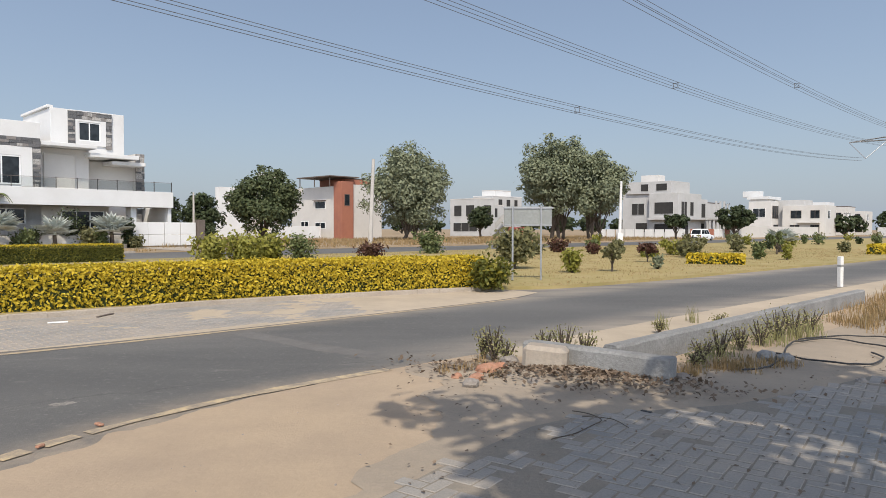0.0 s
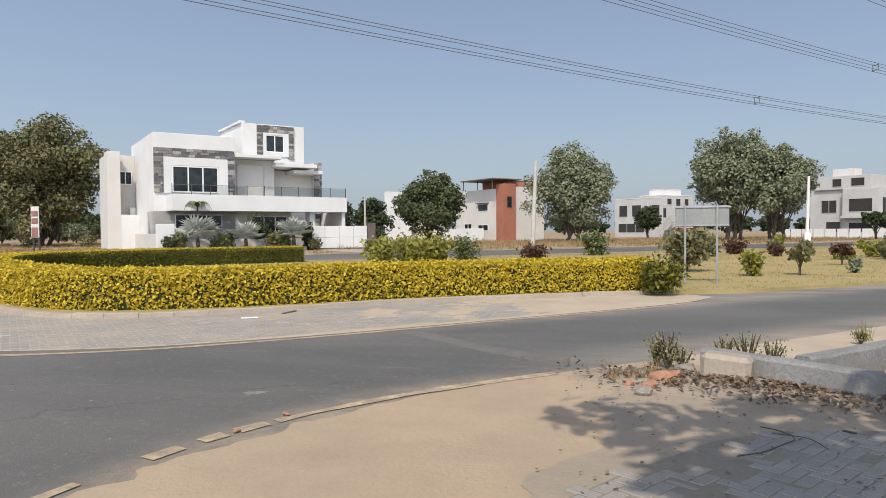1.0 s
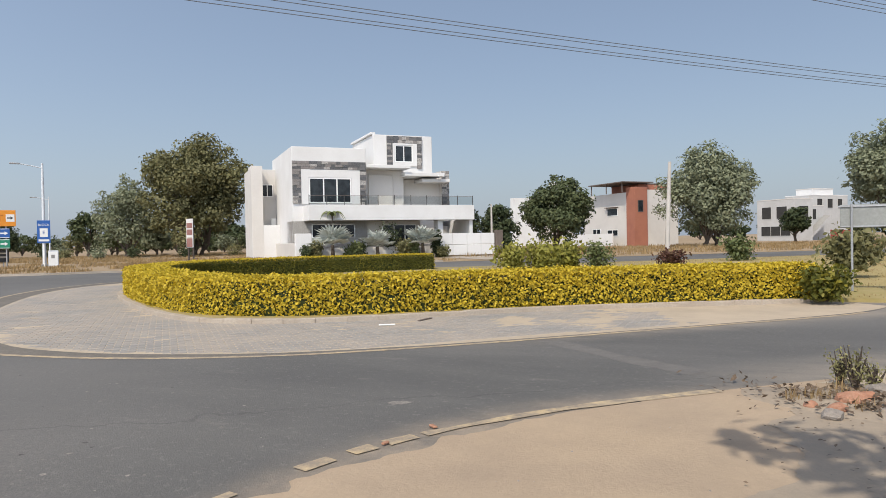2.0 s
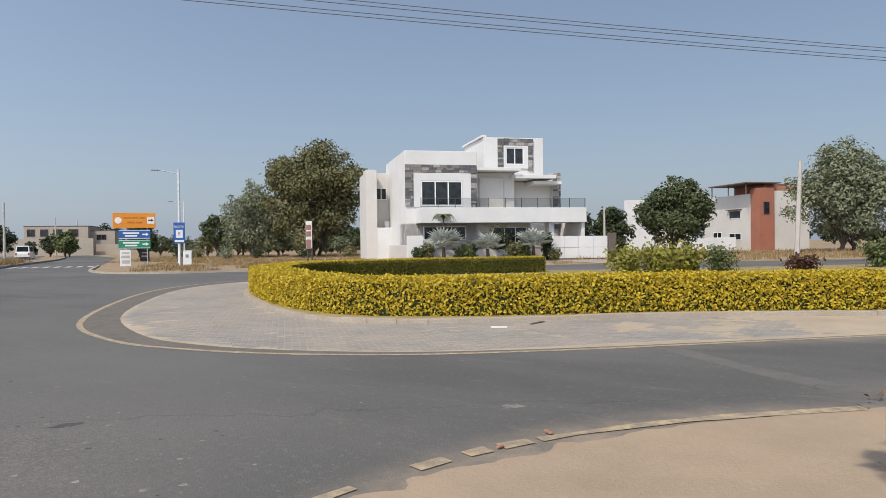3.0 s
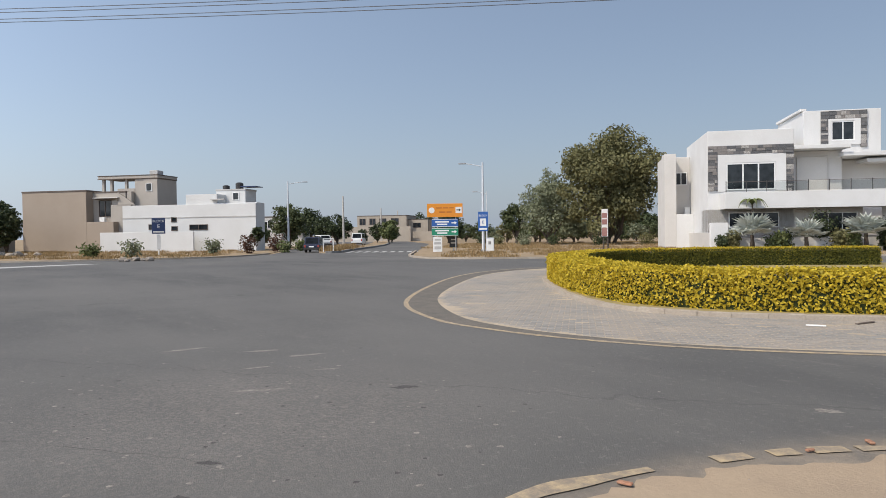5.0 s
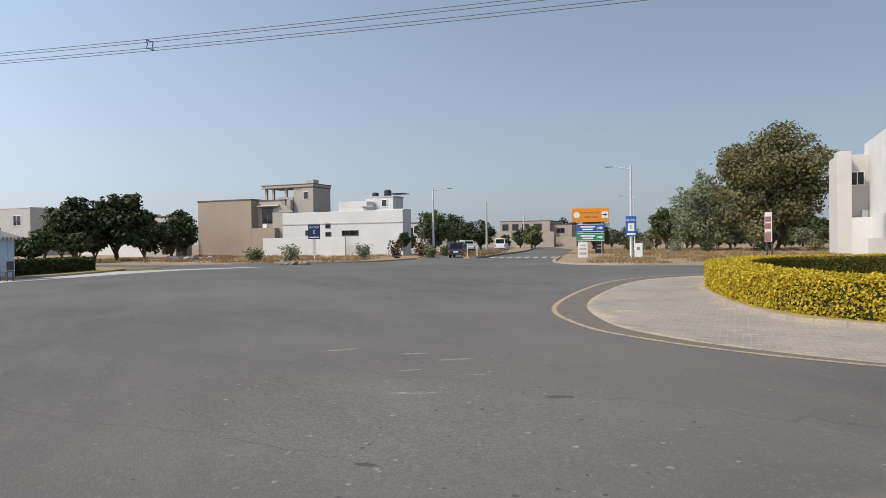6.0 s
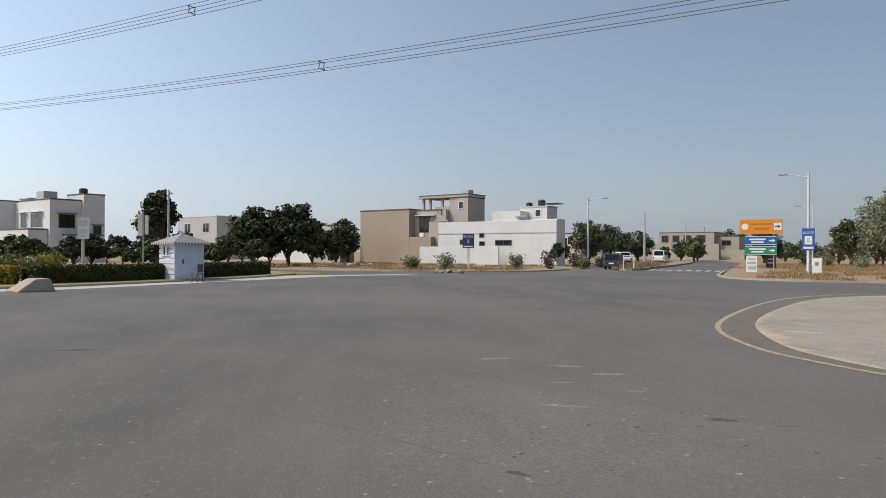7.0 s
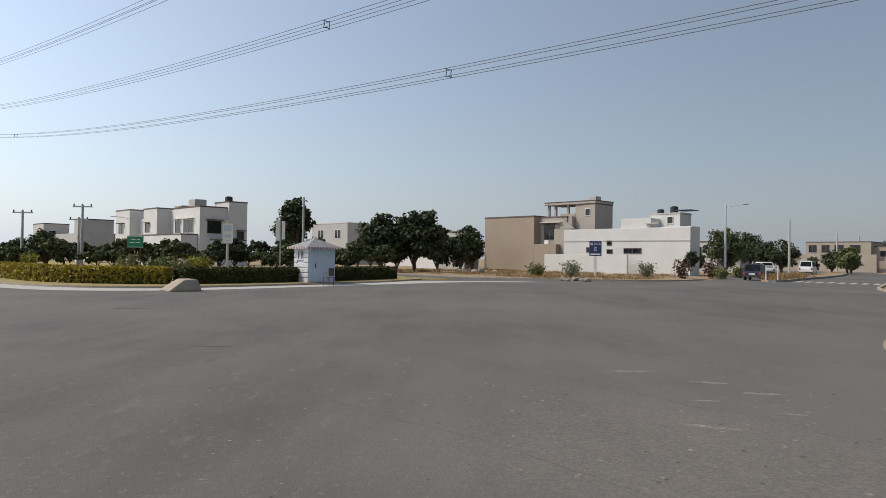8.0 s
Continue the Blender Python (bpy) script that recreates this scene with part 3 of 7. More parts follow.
def shrub(name, loc, height, width, material, label, n=500, leaf=0.09, seed=1, group="", stem=0.0, category="shrub"):
    """A shrub: several stems from the ground with leaves round their ends."""
    rng = np.random.default_rng(seed)
    top = empty(name, loc, 0, label, category, group)
    bm = bmesh.new()
    pos, nrm = [], []
    stems = 9
    for k in range(stems):
        a = 2 * math.pi * k / stems + rng.normal(0, 0.3)
        r = width / 2 * rng.uniform(0.25, 0.85)
        h = height * rng.uniform(0.65, 0.97)
        tip = Vector((r * math.cos(a), r * math.sin(a), h))
        fork = Vector((tip.x * 0.15, tip.y * 0.15, stem + 0.03))
        stalk = bm if category == "shrub" else bmesh.new()
        tube(stalk, [(0.02 * math.cos(a), 0.02 * math.sin(a), -0.03), fork, fork.lerp(tip, 0.6), tip], [0.022, 0.018, 0.012, 0.004], 4)
        for _ in range(n // stems):
            s = rng.uniform(0.12, 1.0)
            c = fork.lerp(tip, s)
            o = rng.normal(0, 1, 3) * width * 0.14
            pos.append((c.x + o[0], c.y + o[1], max(0.02, c.z + o[2] * 0.6)))
            nrm.append((c.x + o[0], c.y + o[1], height * 0.35))
        if category != "shrub":
            part("stem", stalk, BARK, top)
    if category == "shrub":
        part("stems", bm, BARK, top)
    leaves("foliage", pos, nrm, leaf, material, top, seed=seed + 9)
    return top


def tufts(name, centres, height, material, label, per=40, spread=0.25, seed=1, width=0.012, kind="stuff", category="grass"):
    """Grass: thin bent blades round many centres, one object."""
    rng = np.random.default_rng(seed)
    verts, faces = [], []
    for c in centres:
        for _ in range(per):
            a, r = rng.uniform(0, 2 * math.pi), spread * rng.random() ** 0.6
            x, y = c[0] + r * math.cos(a), c[1] + r * math.sin(a)
            h = height * rng.uniform(0.45, 1.15)
            b = rng.uniform(0, 2 * math.pi)
            lx, ly = math.cos(b) * h * rng.uniform(0.1, 0.55), math.sin(b) * h * rng.uniform(0.1, 0.55)
            wx, wy = -math.sin(b) * width, math.cos(b) * width
            z = c[2] if len(c) > 2 else 0.0
            i = len(verts)
            verts += [(x - wx, y - wy, z), (x + wx, y + wy, z), (x + lx * 0.4 + wx * 0.7, y + ly * 0.4 + wy * 0.7, z + h * 0.6), (x + lx * 0.4 - wx * 0.7, y + ly * 0.4 - wy * 0.7, z + h * 0.6), (x + lx, y + ly, z + h)]
            faces += [(i, i + 1, i + 2, i + 3), (i + 3, i + 2, i + 4)]
    return tagged(raw(name, verts, faces, material), label, category, kind=kind)


# ---- ground, roads, islands ----
bm = bmesh.new()
bmesh.ops.create_grid(bm, x_segments=60, y_segments=60, size=2500)
tagged(finish("ground", bm, SOIL), "dry sandy soil with sparse yellow grass", "ground", kind="structure")

near_edge = [(25, 4.9), (14.2, 5.43), (8.3, 5.6), (5.1, 5.78), (3.6, 5.84), (2.6, 5.76), (1.6, 5.55), (0.8, 5.2), (0.0, 4.69), (-0.5, 4.25), (-1.1, 3.2), (-1.6, 1.0)]
under_edge = [(a + 0.55 * max(0.0, min(1.0, (4 - a) / 3)), b - 0.7) for a, b in near_edge]
road_pts = [(400, -7), (60, 3.2)] + smooth(under_edge, 4) + [(-1.2, -4), (-1.8, -8), (-1.8, -60), (-14, -60), (-14, -8), (-17, 0), (-22, 4), (-30, 6.2), (-45, 6.2), (-300, 2),
            (-300, 36), (-60, 40), (-40, 41.5), (-33.4, 44.6), (-27.5, 49.5), (-27.5, 58), (-48, 120), (-105, 290), (-87, 296), (-25.6, 116), (-13.9, 56), (-12.6, 50), (-10.5, 45.5), (-7, 43.6), (-1.5, 44.2), (18, 45), (60, 43.5), (400, 34)]
sheet("road", road_pts, 0.012, ASPHALT, "worn grey asphalt road junction", "road")


# sandy corner on which the camera stands
def drawn_in(p):
    """A point of the road's edge, moved unevenly towards the corner's middle."""
    away = Vector((p[0] - 3.6, p[1] - 1.0))
    k = (0.20 + 0.20 * noise.noise((p[0] * 1.9, p[1] * 1.9, 3)) + 0.10 * noise.noise((p[0] * 7, p[1] * 7, 4))) * max(0.0, min(1.0, (5.2 - p[0]) / 3.5))
    return tuple(Vector(p) - away.normalized() * k)


# a fan of triangles from a point well inside the verge
bm = bmesh.new()
hub = bm.verts.new(uv(12, -12, 0.0165))
rim = [bm.verts.new(uv(a, b, 0.0165)) for a, b in [(60, -30), (60, 3.75), (25, 4.8)] + [drawn_in(q) for q in smooth(near_edge[1:], 14)[:-1]] + [(-1.7, -4), (-1.7, -30)]]
for k in range(len(rim)):
    bm.faces.new((hub, rim[k], rim[(k + 1) % len(rim)]))
tagged(finish("verge", bm, SAND), "bare sandy verge beside the road", "verge", kind="structure")

apron = [(14, 10.2), (12, 9.62), (8, 9.68), (4.7, 9.75), (3, 9.86), (1.44, 10.1), (-0.12, 10.68), (-1.54, 11.57), (-2.87, 12.94), (-4.2, 15.96), (-4.75, 21), (-4.7, 26.5), (-3.6, 30.5), (-1.5, 33), (2, 34.6), (8, 35.2)]
apron_s = smooth(apron, 5)
sheet("shoulder", [(60, 3.95), (25, 4.95), (14.2, 5.5), (8.3, 5.68), (6.2, 5.6), (7.0, 5.0), (9.0, 4.7), (14, 4.3), (25, 3.8), (60, 2.6)], 0.0195, DUST, "pale dusty strip along the road's edge", "verge")
sheet("apron", smooth([(14, 10.2), (12, 9.75), (8, 9.8), (4.7, 9.9), (3, 10.05), (1.44, 10.35), (-0.1, 11.05), (-1.4, 12.0), (-2.5, 13.5), (-3.6, 16.8), (-4.0, 21), (-3.9, 26.5), (-2.9, 30.0), (-1.0, 32.3), (2, 34.0), (8, 34.9)], 5) + [(8, 20), (14, 14)], 0.0150, DUST, "dusty paved shoulder round the median", "pavement")
sheet("apron_margin", apron_s + [(8, 20), (14, 14)], 0.0135, MARGIN, "gritty dirt margin between edge line and paving", "pavement")
ribbon("yellow_line", apron_s[4:-4], 0.12, 0.012, 0.0165, PAINT_Y, "worn yellow edge line on the asphalt", "road marking", 0.02)
edge_line = smooth(near_edge[2:], 24)
for lo, hi in ((1.85, 5.1), (1.5, 1.8), (1.2, 1.44), (0.78, 1.08), (-0.75, 0.35)):
    ribbon("yellow_line", [q for q in edge_line if lo <= q[0] <= hi and q[1] > 3.9], 0.13, 0.012, 0.0205, PAINT_Y, "broken yellow edge line on the asphalt", "road marking", 0.05)

median = smooth([(60, 7.4), (42.6, 8.3), (30.4, 9.2), (20.9, 9.8), (15.4, 10.45), (13.6, 11.5), (9.8, 12.75), (7.4, 13.4), (4.9, 13.6), (2.7, 13.85), (1.1, 14.6), (0.1, 16.1), (-0.7, 19.2), (-1.3, 24), (-0.9, 29), (0.5, 32), (3, 33.6), (7, 34.4), (13.3, 34.6), (18, 34.0), (60, 32)], 5)
sheet("median", median + [(400, 22), (400, -2)], 0.10, LAWN, "dry yellowing lawn on the median", "lawn", drop=0.12)
# kerb stones round the nose of the median
kerb_curve = smooth([(13.6, 11.45), (9.8, 12.6), (7.4, 13.2), (4.9, 13.4), (2.7, 13.68), (1.1, 14.47), (0.1, 16.1), (-0.7, 19.2), (-1.3, 24), (-0.9, 29), (0.5, 32), (3, 33.6), (7, 34.4), (13.3, 34.6)], 220)


def kerb_run(name, curve, label, seed=5, length=0.6, w=0.16, h=0.115):
    top = empty(name, (0, 0, 0), 0, label, "kerb", kind="structure")
    acc, last = 0.0, curve[0]
    rng = np.random.default_rng(seed)
    bmk = boxes((-length / 2 - 0.006, length / 2 + 0.006, -w / 2, w / 2, -0.02, h), bevel=0.008)
    shared = finish("kerb_stone", bmk, KERB, top)
    first = True
    for q in curve[1:]:
        acc += math.dist(last, q)
        if acc >= length:
            d = uv(q[0] - last[0], q[1] - last[1])
            o = shared if first else new("kerb_stone", shared.data)
            first = False
            o.parent = top
            o.matrix_basis = Matrix.Translation(uv(*q, rng.normal(0, 0.006))) @ Matrix.Rotation(math.atan2(d.y, d.x) + rng.normal(0, 0.012), 4, "Z")
            acc = 0.0
        last = q
    return top


kerb_run("kerb", kerb_curve, "dusty cream concrete kerb round the hedge")

# the other median, across the junction
west = smooth([(-300, 4), (-70, 7.2), (-43, 7.7), (-38.5, 8.0), (-34, 9.6), (-31.6, 13.0), (-32.0, 19), (-33.6, 26.5), (-35.5, 31), (-39, 33.5), (-60, 34.5), (-300, 30)], 5)
sheet("median_west", west, 0.12, LAWN, "median lawn beyond the junction", "lawn", drop=0.14)
kerb_run("kerb", smooth([(-60, 7.4), (-43, 7.7), (-38.5, 8.0), (-34, 9.6), (-31.6, 13.0), (-32.0, 19), (-33.6, 26.5), (-35.5, 31)], 300), "grey concrete kerb of the far median", 7)
sheet("apron_west", smooth([(-44, 6.4), (-38, 6.6), (-32, 8.2), (-29.5, 12.6), (-30.1, 19), (-31.4, 27), (-32.0, 33), (-29.8, 38.5)], 5) + [(-31.5, 38), (-35.5, 31), (-38, 20), (-42, 9)], 0.018, GREYWALL, "pale dusty shoulder of the far median", "pavement")
# corner verges of the side road
sheet("verge_far", [(-13.7, 56), (-12.4, 50), (-10.4, 45.8), (-7, 43.9), (-1.5, 44.5), (18, 45.3), (60, 43.8), (400, 34.4), (400, 300), (-80, 300), (-25.4, 116)], 0.05, SOIL, "dry grassy plots beyond the boulevard", "ground", drop=0.05)
sheet("verge_left", [(-300, 36.5), (-60, 40.4), (-40, 42), (-33.4, 45), (-28, 50), (-28, 58), (-48.5, 120), (-105.5, 290), (-300, 290)], 0.05, SOIL, "dry grassy plots beside the side road", "ground", drop=0.05)
side_med = smooth([(-23.2, 60.2), (-22.4, 61.6), (-24.0, 70), (-33, 116), (-62, 215)], 4) + smooth([(-65, 215), (-36.5, 116), (-26.6, 70), (-24.4, 61.8), (-23.2, 60.2)], 4)[:-1]
sheet("median_side", side_med, 0.14, SOIL, "narrow kerbed median of the side road", "median", drop=0.14)
ribbon("kerb_side", smooth([(-23.2, 60.2), (-22.4, 61.6), (-24.0, 70), (-33, 116), (-62, 215)], 4), 0.25, 0, 0.2, CONC, "dark kerb along the side median", "kerb")
ribbon("kerb_corner", smooth([(-15.5, 64), (-13.9, 56), (-12.6, 50), (-10.5, 45.5), (-7, 43.6), (-1.5, 44.2), (18, 45)], 5), 0.2, 0, 0.13, KERB, "low cream kerb at the corner plot", "kerb")
ribbon("kerb_left_corner", smooth([(-60, 40.2), (-40, 41.8), (-33.4, 44.8), (-27.8, 49.7), (-27.8, 58)], 5), 0.2, 0, 0.12, KERB, "broken kerb along the dirt plot", "kerb")
SHEETLINE = surface("white_road_paint", (0.55, 0.54, 0.51), (0.40, 0.39, 0.37), (0.25, 0.24, 0.23), 3, 20, 0.8, 0.1)
for i in range(9):
    ribbon("zebra_bar", [(-21.8 + i * 0.85 + 0.1, 62), (-22.6 + i * 0.85 + 0.1, 66)], 0.45, 0.012, 0.018, SHEETLINE, "worn white crossing bar", "road marking")

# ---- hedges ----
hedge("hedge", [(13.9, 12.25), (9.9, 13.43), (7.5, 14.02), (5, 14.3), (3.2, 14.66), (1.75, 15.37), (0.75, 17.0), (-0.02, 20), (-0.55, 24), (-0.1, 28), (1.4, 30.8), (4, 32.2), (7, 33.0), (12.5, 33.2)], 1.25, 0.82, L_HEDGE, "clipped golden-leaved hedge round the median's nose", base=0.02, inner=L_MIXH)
# shaded and sunlit stretches of one golden hedge, painted by leaf colour
hedge("hedge", [(-33.6, 14.4), (-33.9, 19), (-35.2, 25.5), (-37.0, 30.4)], 1.2, 0.74, L_SHADEH, "clipped hedge of the far median, coloured dark for its shaded side", seed=8, density=200, leaf=0.1)
hedge("hedge", [(-60, 9.4), (-43.5, 9.6), (-38.5, 10.0), (-35.6, 11.4), (-33.8, 13.9)], 1.2, 0.74, L_SUNH, "clipped hedge beyond the junction, coloured golden for its sunlit side", seed=9, density=200, leaf=0.1)


# ---- houses ----
def window(parent, axis, a0, a1, z0, z1, face, panes=2, frame=FRAME_W, hood=None, sign=-1, bar=0.07):
    """A framed window on a wall: axis 'x' lies along x at y = face; axis 'y' along y at x = face. sign: the way it faces."""
    def place(p0, p1, q0, q1, d0, d1):
        lo, hi = sorted((face + sign * d0, face + sign * d1))
        return (p0, p1, lo, hi, q0, q1) if axis == "x" else (lo, hi, p0, p1, q0, q1)
    step = (a1 - a0 - 2 * bar) / panes
    cuts = [a0, a0 + bar]
    for k in range(1, panes):
        cuts += [a0 + bar + k * step - bar / 2, a0 + bar + k * step + bar / 2]
    cuts += [a1 - bar, a1]
    rows = [z0, z0 + bar, z1 - bar, z1]
    bm = bmesh.new()

    def corner_at(p, q, d):
        return (p, face + sign * d, q) if axis == "x" else (face + sign * d, p, q)
    grid = [[[bm.verts.new(corner_at(p, q, d)) for q in rows] for p in cuts] for d in (-0.02, 0.06)]
    solid = [[not (i % 2 == 1 and j == 1) for j in range(3)] for i in range(len(cuts) - 1)]
    for i in range(len(cuts) - 1):
        for j in range(3):
            if solid[i][j]:
                for g in grid:
                    bm.faces.new((g[i][j], g[i + 1][j], g[i + 1][j + 1], g[i][j + 1]))
            for (i2, j2), (e0, e1) in (((i - 1, j), ((i, j), (i, j + 1))), ((i, j - 1), ((i, j), (i + 1, j)))):
                other = solid[i2][j2] if i2 >= 0 and j2 >= 0 else False
                if other != solid[i][j]:
                    bm.faces.new([grid[d][w[0]][w[1]] for d, w in ((0, e0), (0, e1), (1, e1), (1, e0))])
        bm.faces.new([grid[d][w[0]][w[1]] for d, w in ((0, (i, 3)), (0, (i + 1, 3)), (1, (i + 1, 3)), (1, (i, 3)))])
    e = len(cuts) - 1
    for j in range(3):
        bm.faces.new([grid[d][w[0]][w[1]] for d, w in ((0, (e, j)), (0, (e, j + 1)), (1, (e, j + 1)), (1, (e, j)))])
    fr = part("window", bm, frame, parent, "framed window with dark glass, or room shade coloured onto its panes")
    for k in range(panes):
        c = a0 + bar + k * step
        # grey frames have no glass: pane coloured as the room's shade
        part("pane", boxes(place(c + bar / 2 * (k > 0), c + step - bar / 2 * (k < panes - 1), z0 + bar, z1 - bar, -0.01, 0.012)), (ROOM_SHADE if frame is GREYWALL else GLASS), fr)
    if hood:
        part("sunshade", boxes(place(a0 - 0.2, a1 + 0.2, z1 + 0.08, z1 + 0.18, -0.02, 0.5), bevel=0.01), hood, parent)


def volume(parent, dims, material, coping=None, name="wall", over=0.05, label=""):
    part(name, boxes(dims, bevel=0.02), material, parent, label)
    if coping:
        x0, x1, y0, y1, z0, z1 = dims
        part("coping", boxes((x0 - over, x1 + over, y0 - over, y1 + over, z1 - 0.02, z1 + 0.16), bevel=0.015), coping, parent)


def stone_band(parent, x0, x1, z0, z1, y, seed):
    """Cladding of rough stones on a front wall: rows of blocks, each its own piece."""
    rng = np.random.default_rng(seed)
    slab = part("cladding", boxes((x0, x1, y - 0.05, y, z0, z1)), CONC, parent, "dark split-stone cladding")
    z = z0
    while z < z1 - 0.05:
        h = min(rng.choice((0.16, 0.22, 0.30)), z1 - z)
        x = x0
        while x < x1 - 0.05:
            w = min(rng.uniform(0.28, 0.75), x1 - x)
            d = rng.uniform(0.05, 0.11)
            part("stone", boxes((x + 0.008, x + w - 0.008, y - 0.05 - d, y - 0.049, z + 0.008, z + h - 0.008)), STONE, slab)
            x += w
        z += h


def balustrade(parent, x0, x1, y, z, h=0.8, step=1.45):
    rail = part("balustrade", boxes((x0, x1, y - 0.015, y + 0.015, z + h - 0.03, z + h)), BROWNTRIM, parent, "glass balustrade with steel posts")
    n = int((x1 - x0) / step)
    for k in range(n + 1):
        x = x0 + (x1 - x0) * k / n
        part("post", boxes((x - 0.025, x + 0.025, y - 0.03, y + 0.03, z, z + h + 0.05)), BLACK, rail)
        if k < n:
            xe = x0 + (x1 - x0) * (k + 1) / n
            g = part("glass_panel", boxes((x + 0.05, xe - 0.05, y - 0.006, y + 0.006, z + 0.06, z + h - 0.06)), CLEAR, rail)
            g.visible_shadow = False


house = empty("house", (-35.64, 48.36, 0.0), TH, "white modern two-storey house with stone-framed windows", "house")
volume(house, (0.1, 6.6, 0.0, 11.0, 0, 9.72), WHITE)
volume(house, (1.1, 15.2, 3.2, 25, 0, 8.0), GREIGE, name="rear_wall")
volume(house, (-2.45, -1.4, 7.0, 9.2, 0, 8.75), GREIGE, name="side_wall")
volume(house, (-2.3, 0.1, 9.2, 14.0, 0, 8.65), GREIGE, name="side_wall")
volume(house, (-1.4, 0.1, 7.0, 9.2, 0, 3.2), WHITE, name="side_wall")
window(house, "x", -1.25, -0.15, 6.0, 7.2, 9.2, 2)
part("split_unit", boxes((-0.45, 0.05, 8.7, 9.1, 3.22, 3.9), bevel=0.03), SHEET, house, "white outdoor cooling unit")
# stone frame and big window of the upper storey
stone_band(house, 0.12, 6.58, 7.8, 8.5, 0.0, 1)
stone_band(house, 0.12, 0.85, 4.9, 7.8, 0.0, 2)
stone_band(house, 6.02, 6.58, 4.7, 7.8, 0.0, 3)
part("window_surround", boxes((0.86, 1.5, -0.1, 0.0, 4.8, 7.79), (5.25, 6.01, -0.1, 0.0, 4.8, 7.79), (1.5, 5.25, -0.1, 0.0, 7.1, 7.79)), WHITE, house)
window(house, "x", 1.52, 5.23, 4.9, 7.08, -0.02, 3, bar=0.1)
# recessed middle bay, roof slabs
volume(house, (6.6, 10.6, 1.5, 6.0, 0, 8.02), GREIGE, name="middle_wall")
volume(house, (10.6, 15.0, 3.0, 6.0, 0, 7.3), GREIGE, name="inner_wall")
part("roof_slab", boxes((6.62, 10.75, -0.1, 4.0, 8.05, 8.34), bevel=0.02), WHITE, house)
part("roof_slab", boxes((10.3, 14.2, 0.2, 4.0, 7.42, 7.74), bevel=0.02), WHITE, house)
part("roof_slab", boxes((12.2, 15.0, 0.8, 4.0, 6.95, 7.25), bevel=0.02), WHITE, house)
stone_band(house, 14.75, 15.5, 4.7, 8.15, 2.4, 4)
part("fin_wall", boxes((14.75, 15.5, 2.4, 4.4, 3.4, 8.15)), GREIGE, house)
part("wall_panel", boxes((7.2, 9.5, 1.32, 1.5, 4.7, 7.55), bevel=0.02), CREAM, house, "projecting pale wall panel")
# roof room with stone frame
volume(house, (8.2, 14.05, 3.0, 10.5, 8.0, 11.5), WHITE, name="roof_room")
part("parapet", boxes((8.0, 8.5, 3.2, 10.5, 11.5, 11.72), (6.3, 8.2, 8.2, 10.4, 8.0, 10.6), bevel=0.03), WHITE, house)
stone_band(house, 9.5, 12.98, 10.75, 11.42, 3.0, 5)
stone_band(house, 9.5, 10.05, 8.7, 10.75, 3.0, 6)
stone_band(house, 12.5, 12.98, 8.4, 10.75, 3.0, 7)
part("window_surround", boxes((10.06, 10.3, 2.88, 3.0, 8.6, 10.74), (12.05, 12.49, 2.88, 3.0, 8.6, 10.74), (10.3, 12.05, 2.88, 3.0, 10.56, 10.74), (10.3, 12.05, 2.88, 3.0, 8.6, 8.96)), WHITE, house)
window(house, "x", 10.3, 12.05, 8.97, 10.55, 2.98, 2, bar=0.08)
# long balcony and carport
part("balcony", boxes((1.0, 16.05, -2.2, -2.0, 3.34, 4.64), (1.0, 1.2, -1.99, 0.0, 3.34, 4.64), (15.85, 16.05, -1.99, 3.0, 3.34, 4.64), (1.21, 15.84, -1.99, 1.5, 3.4, 3.7), bevel=0.015), WHITE, house, "long white balcony parapet")
balustrade(house, 1.1, 15.95, -2.1, 4.64)
part("carport_wall", boxes((15.7, 16.0, -1.9, 6.0, 0, 3.38), (12.7, 13.15, -1.7, -0.6, 0, 3.38), bevel=0.015), WHITE, house)
volume(house, (0.1, 11.6, 0.0, 3.0, 0, 3.38), CREAM, name="lower_wall")
window(house, "x", 1.7, 5.5, 1.9, 3.1, -0.02, 3)
window(house, "x", 8.0, 11.2, 1.0, 3.0, -0.02, 3)
part("garage_door", boxes(*[(13.2, 15.6, 3.1, 3.17, 0.1 + 0.4 * k, 0.47 + 0.4 * k) for k in range(7)], bevel=0.01), GREYWALL, house)
# boundary wall and gate
bwall = empty("boundary_wall", (-35.64, 48.36, 0.0), TH, "white boundary wall with planter in front of the house", "wall")
part("wall", boxes((-0.3, 1.0, -3.4, -2.9, 0, 2.25), bevel=0.02), WHITE, bwall)
part("wall", boxes((1.0, 11.9, -3.2, -2.95, 0, 1.05), bevel=0.02), CREAM, bwall)
part("planter", boxes((1.2, 11.4, -4.2, -3.3, 0, 0.4), bevel=0.03), KERB, bwall)
part("side_wall", boxes((-0.3, -0.05, -2.88, 24, 0, 1.5), bevel=0.02), CREAM, bwall)
gate = empty("gate", (-35.64, 48.36, 0.0), TH, "white sliding metal gate with horizontal panels", "gate")
for k in range(4):
    part("panel", boxes((12.1 + 1.36 * k, 13.43 + 1.36 * k, -3.25, -3.15, 0.18, 1.1), (12.1 + 1.36 * k, 13.43 + 1.36 * k, -3.25, -3.15, 1.13, 2.1), bevel=0.012), WHITE, gate)
part("gate_post", boxes((17.6, 18.25, -3.5, -2.9, 0, 2.35), bevel=0.02), BROWNTRIM, gate)
part("gate_post", boxes((11.6, 12.05, -3.5, -2.9, 0, 2.0), bevel=0.02), BROWNTRIM, gate)
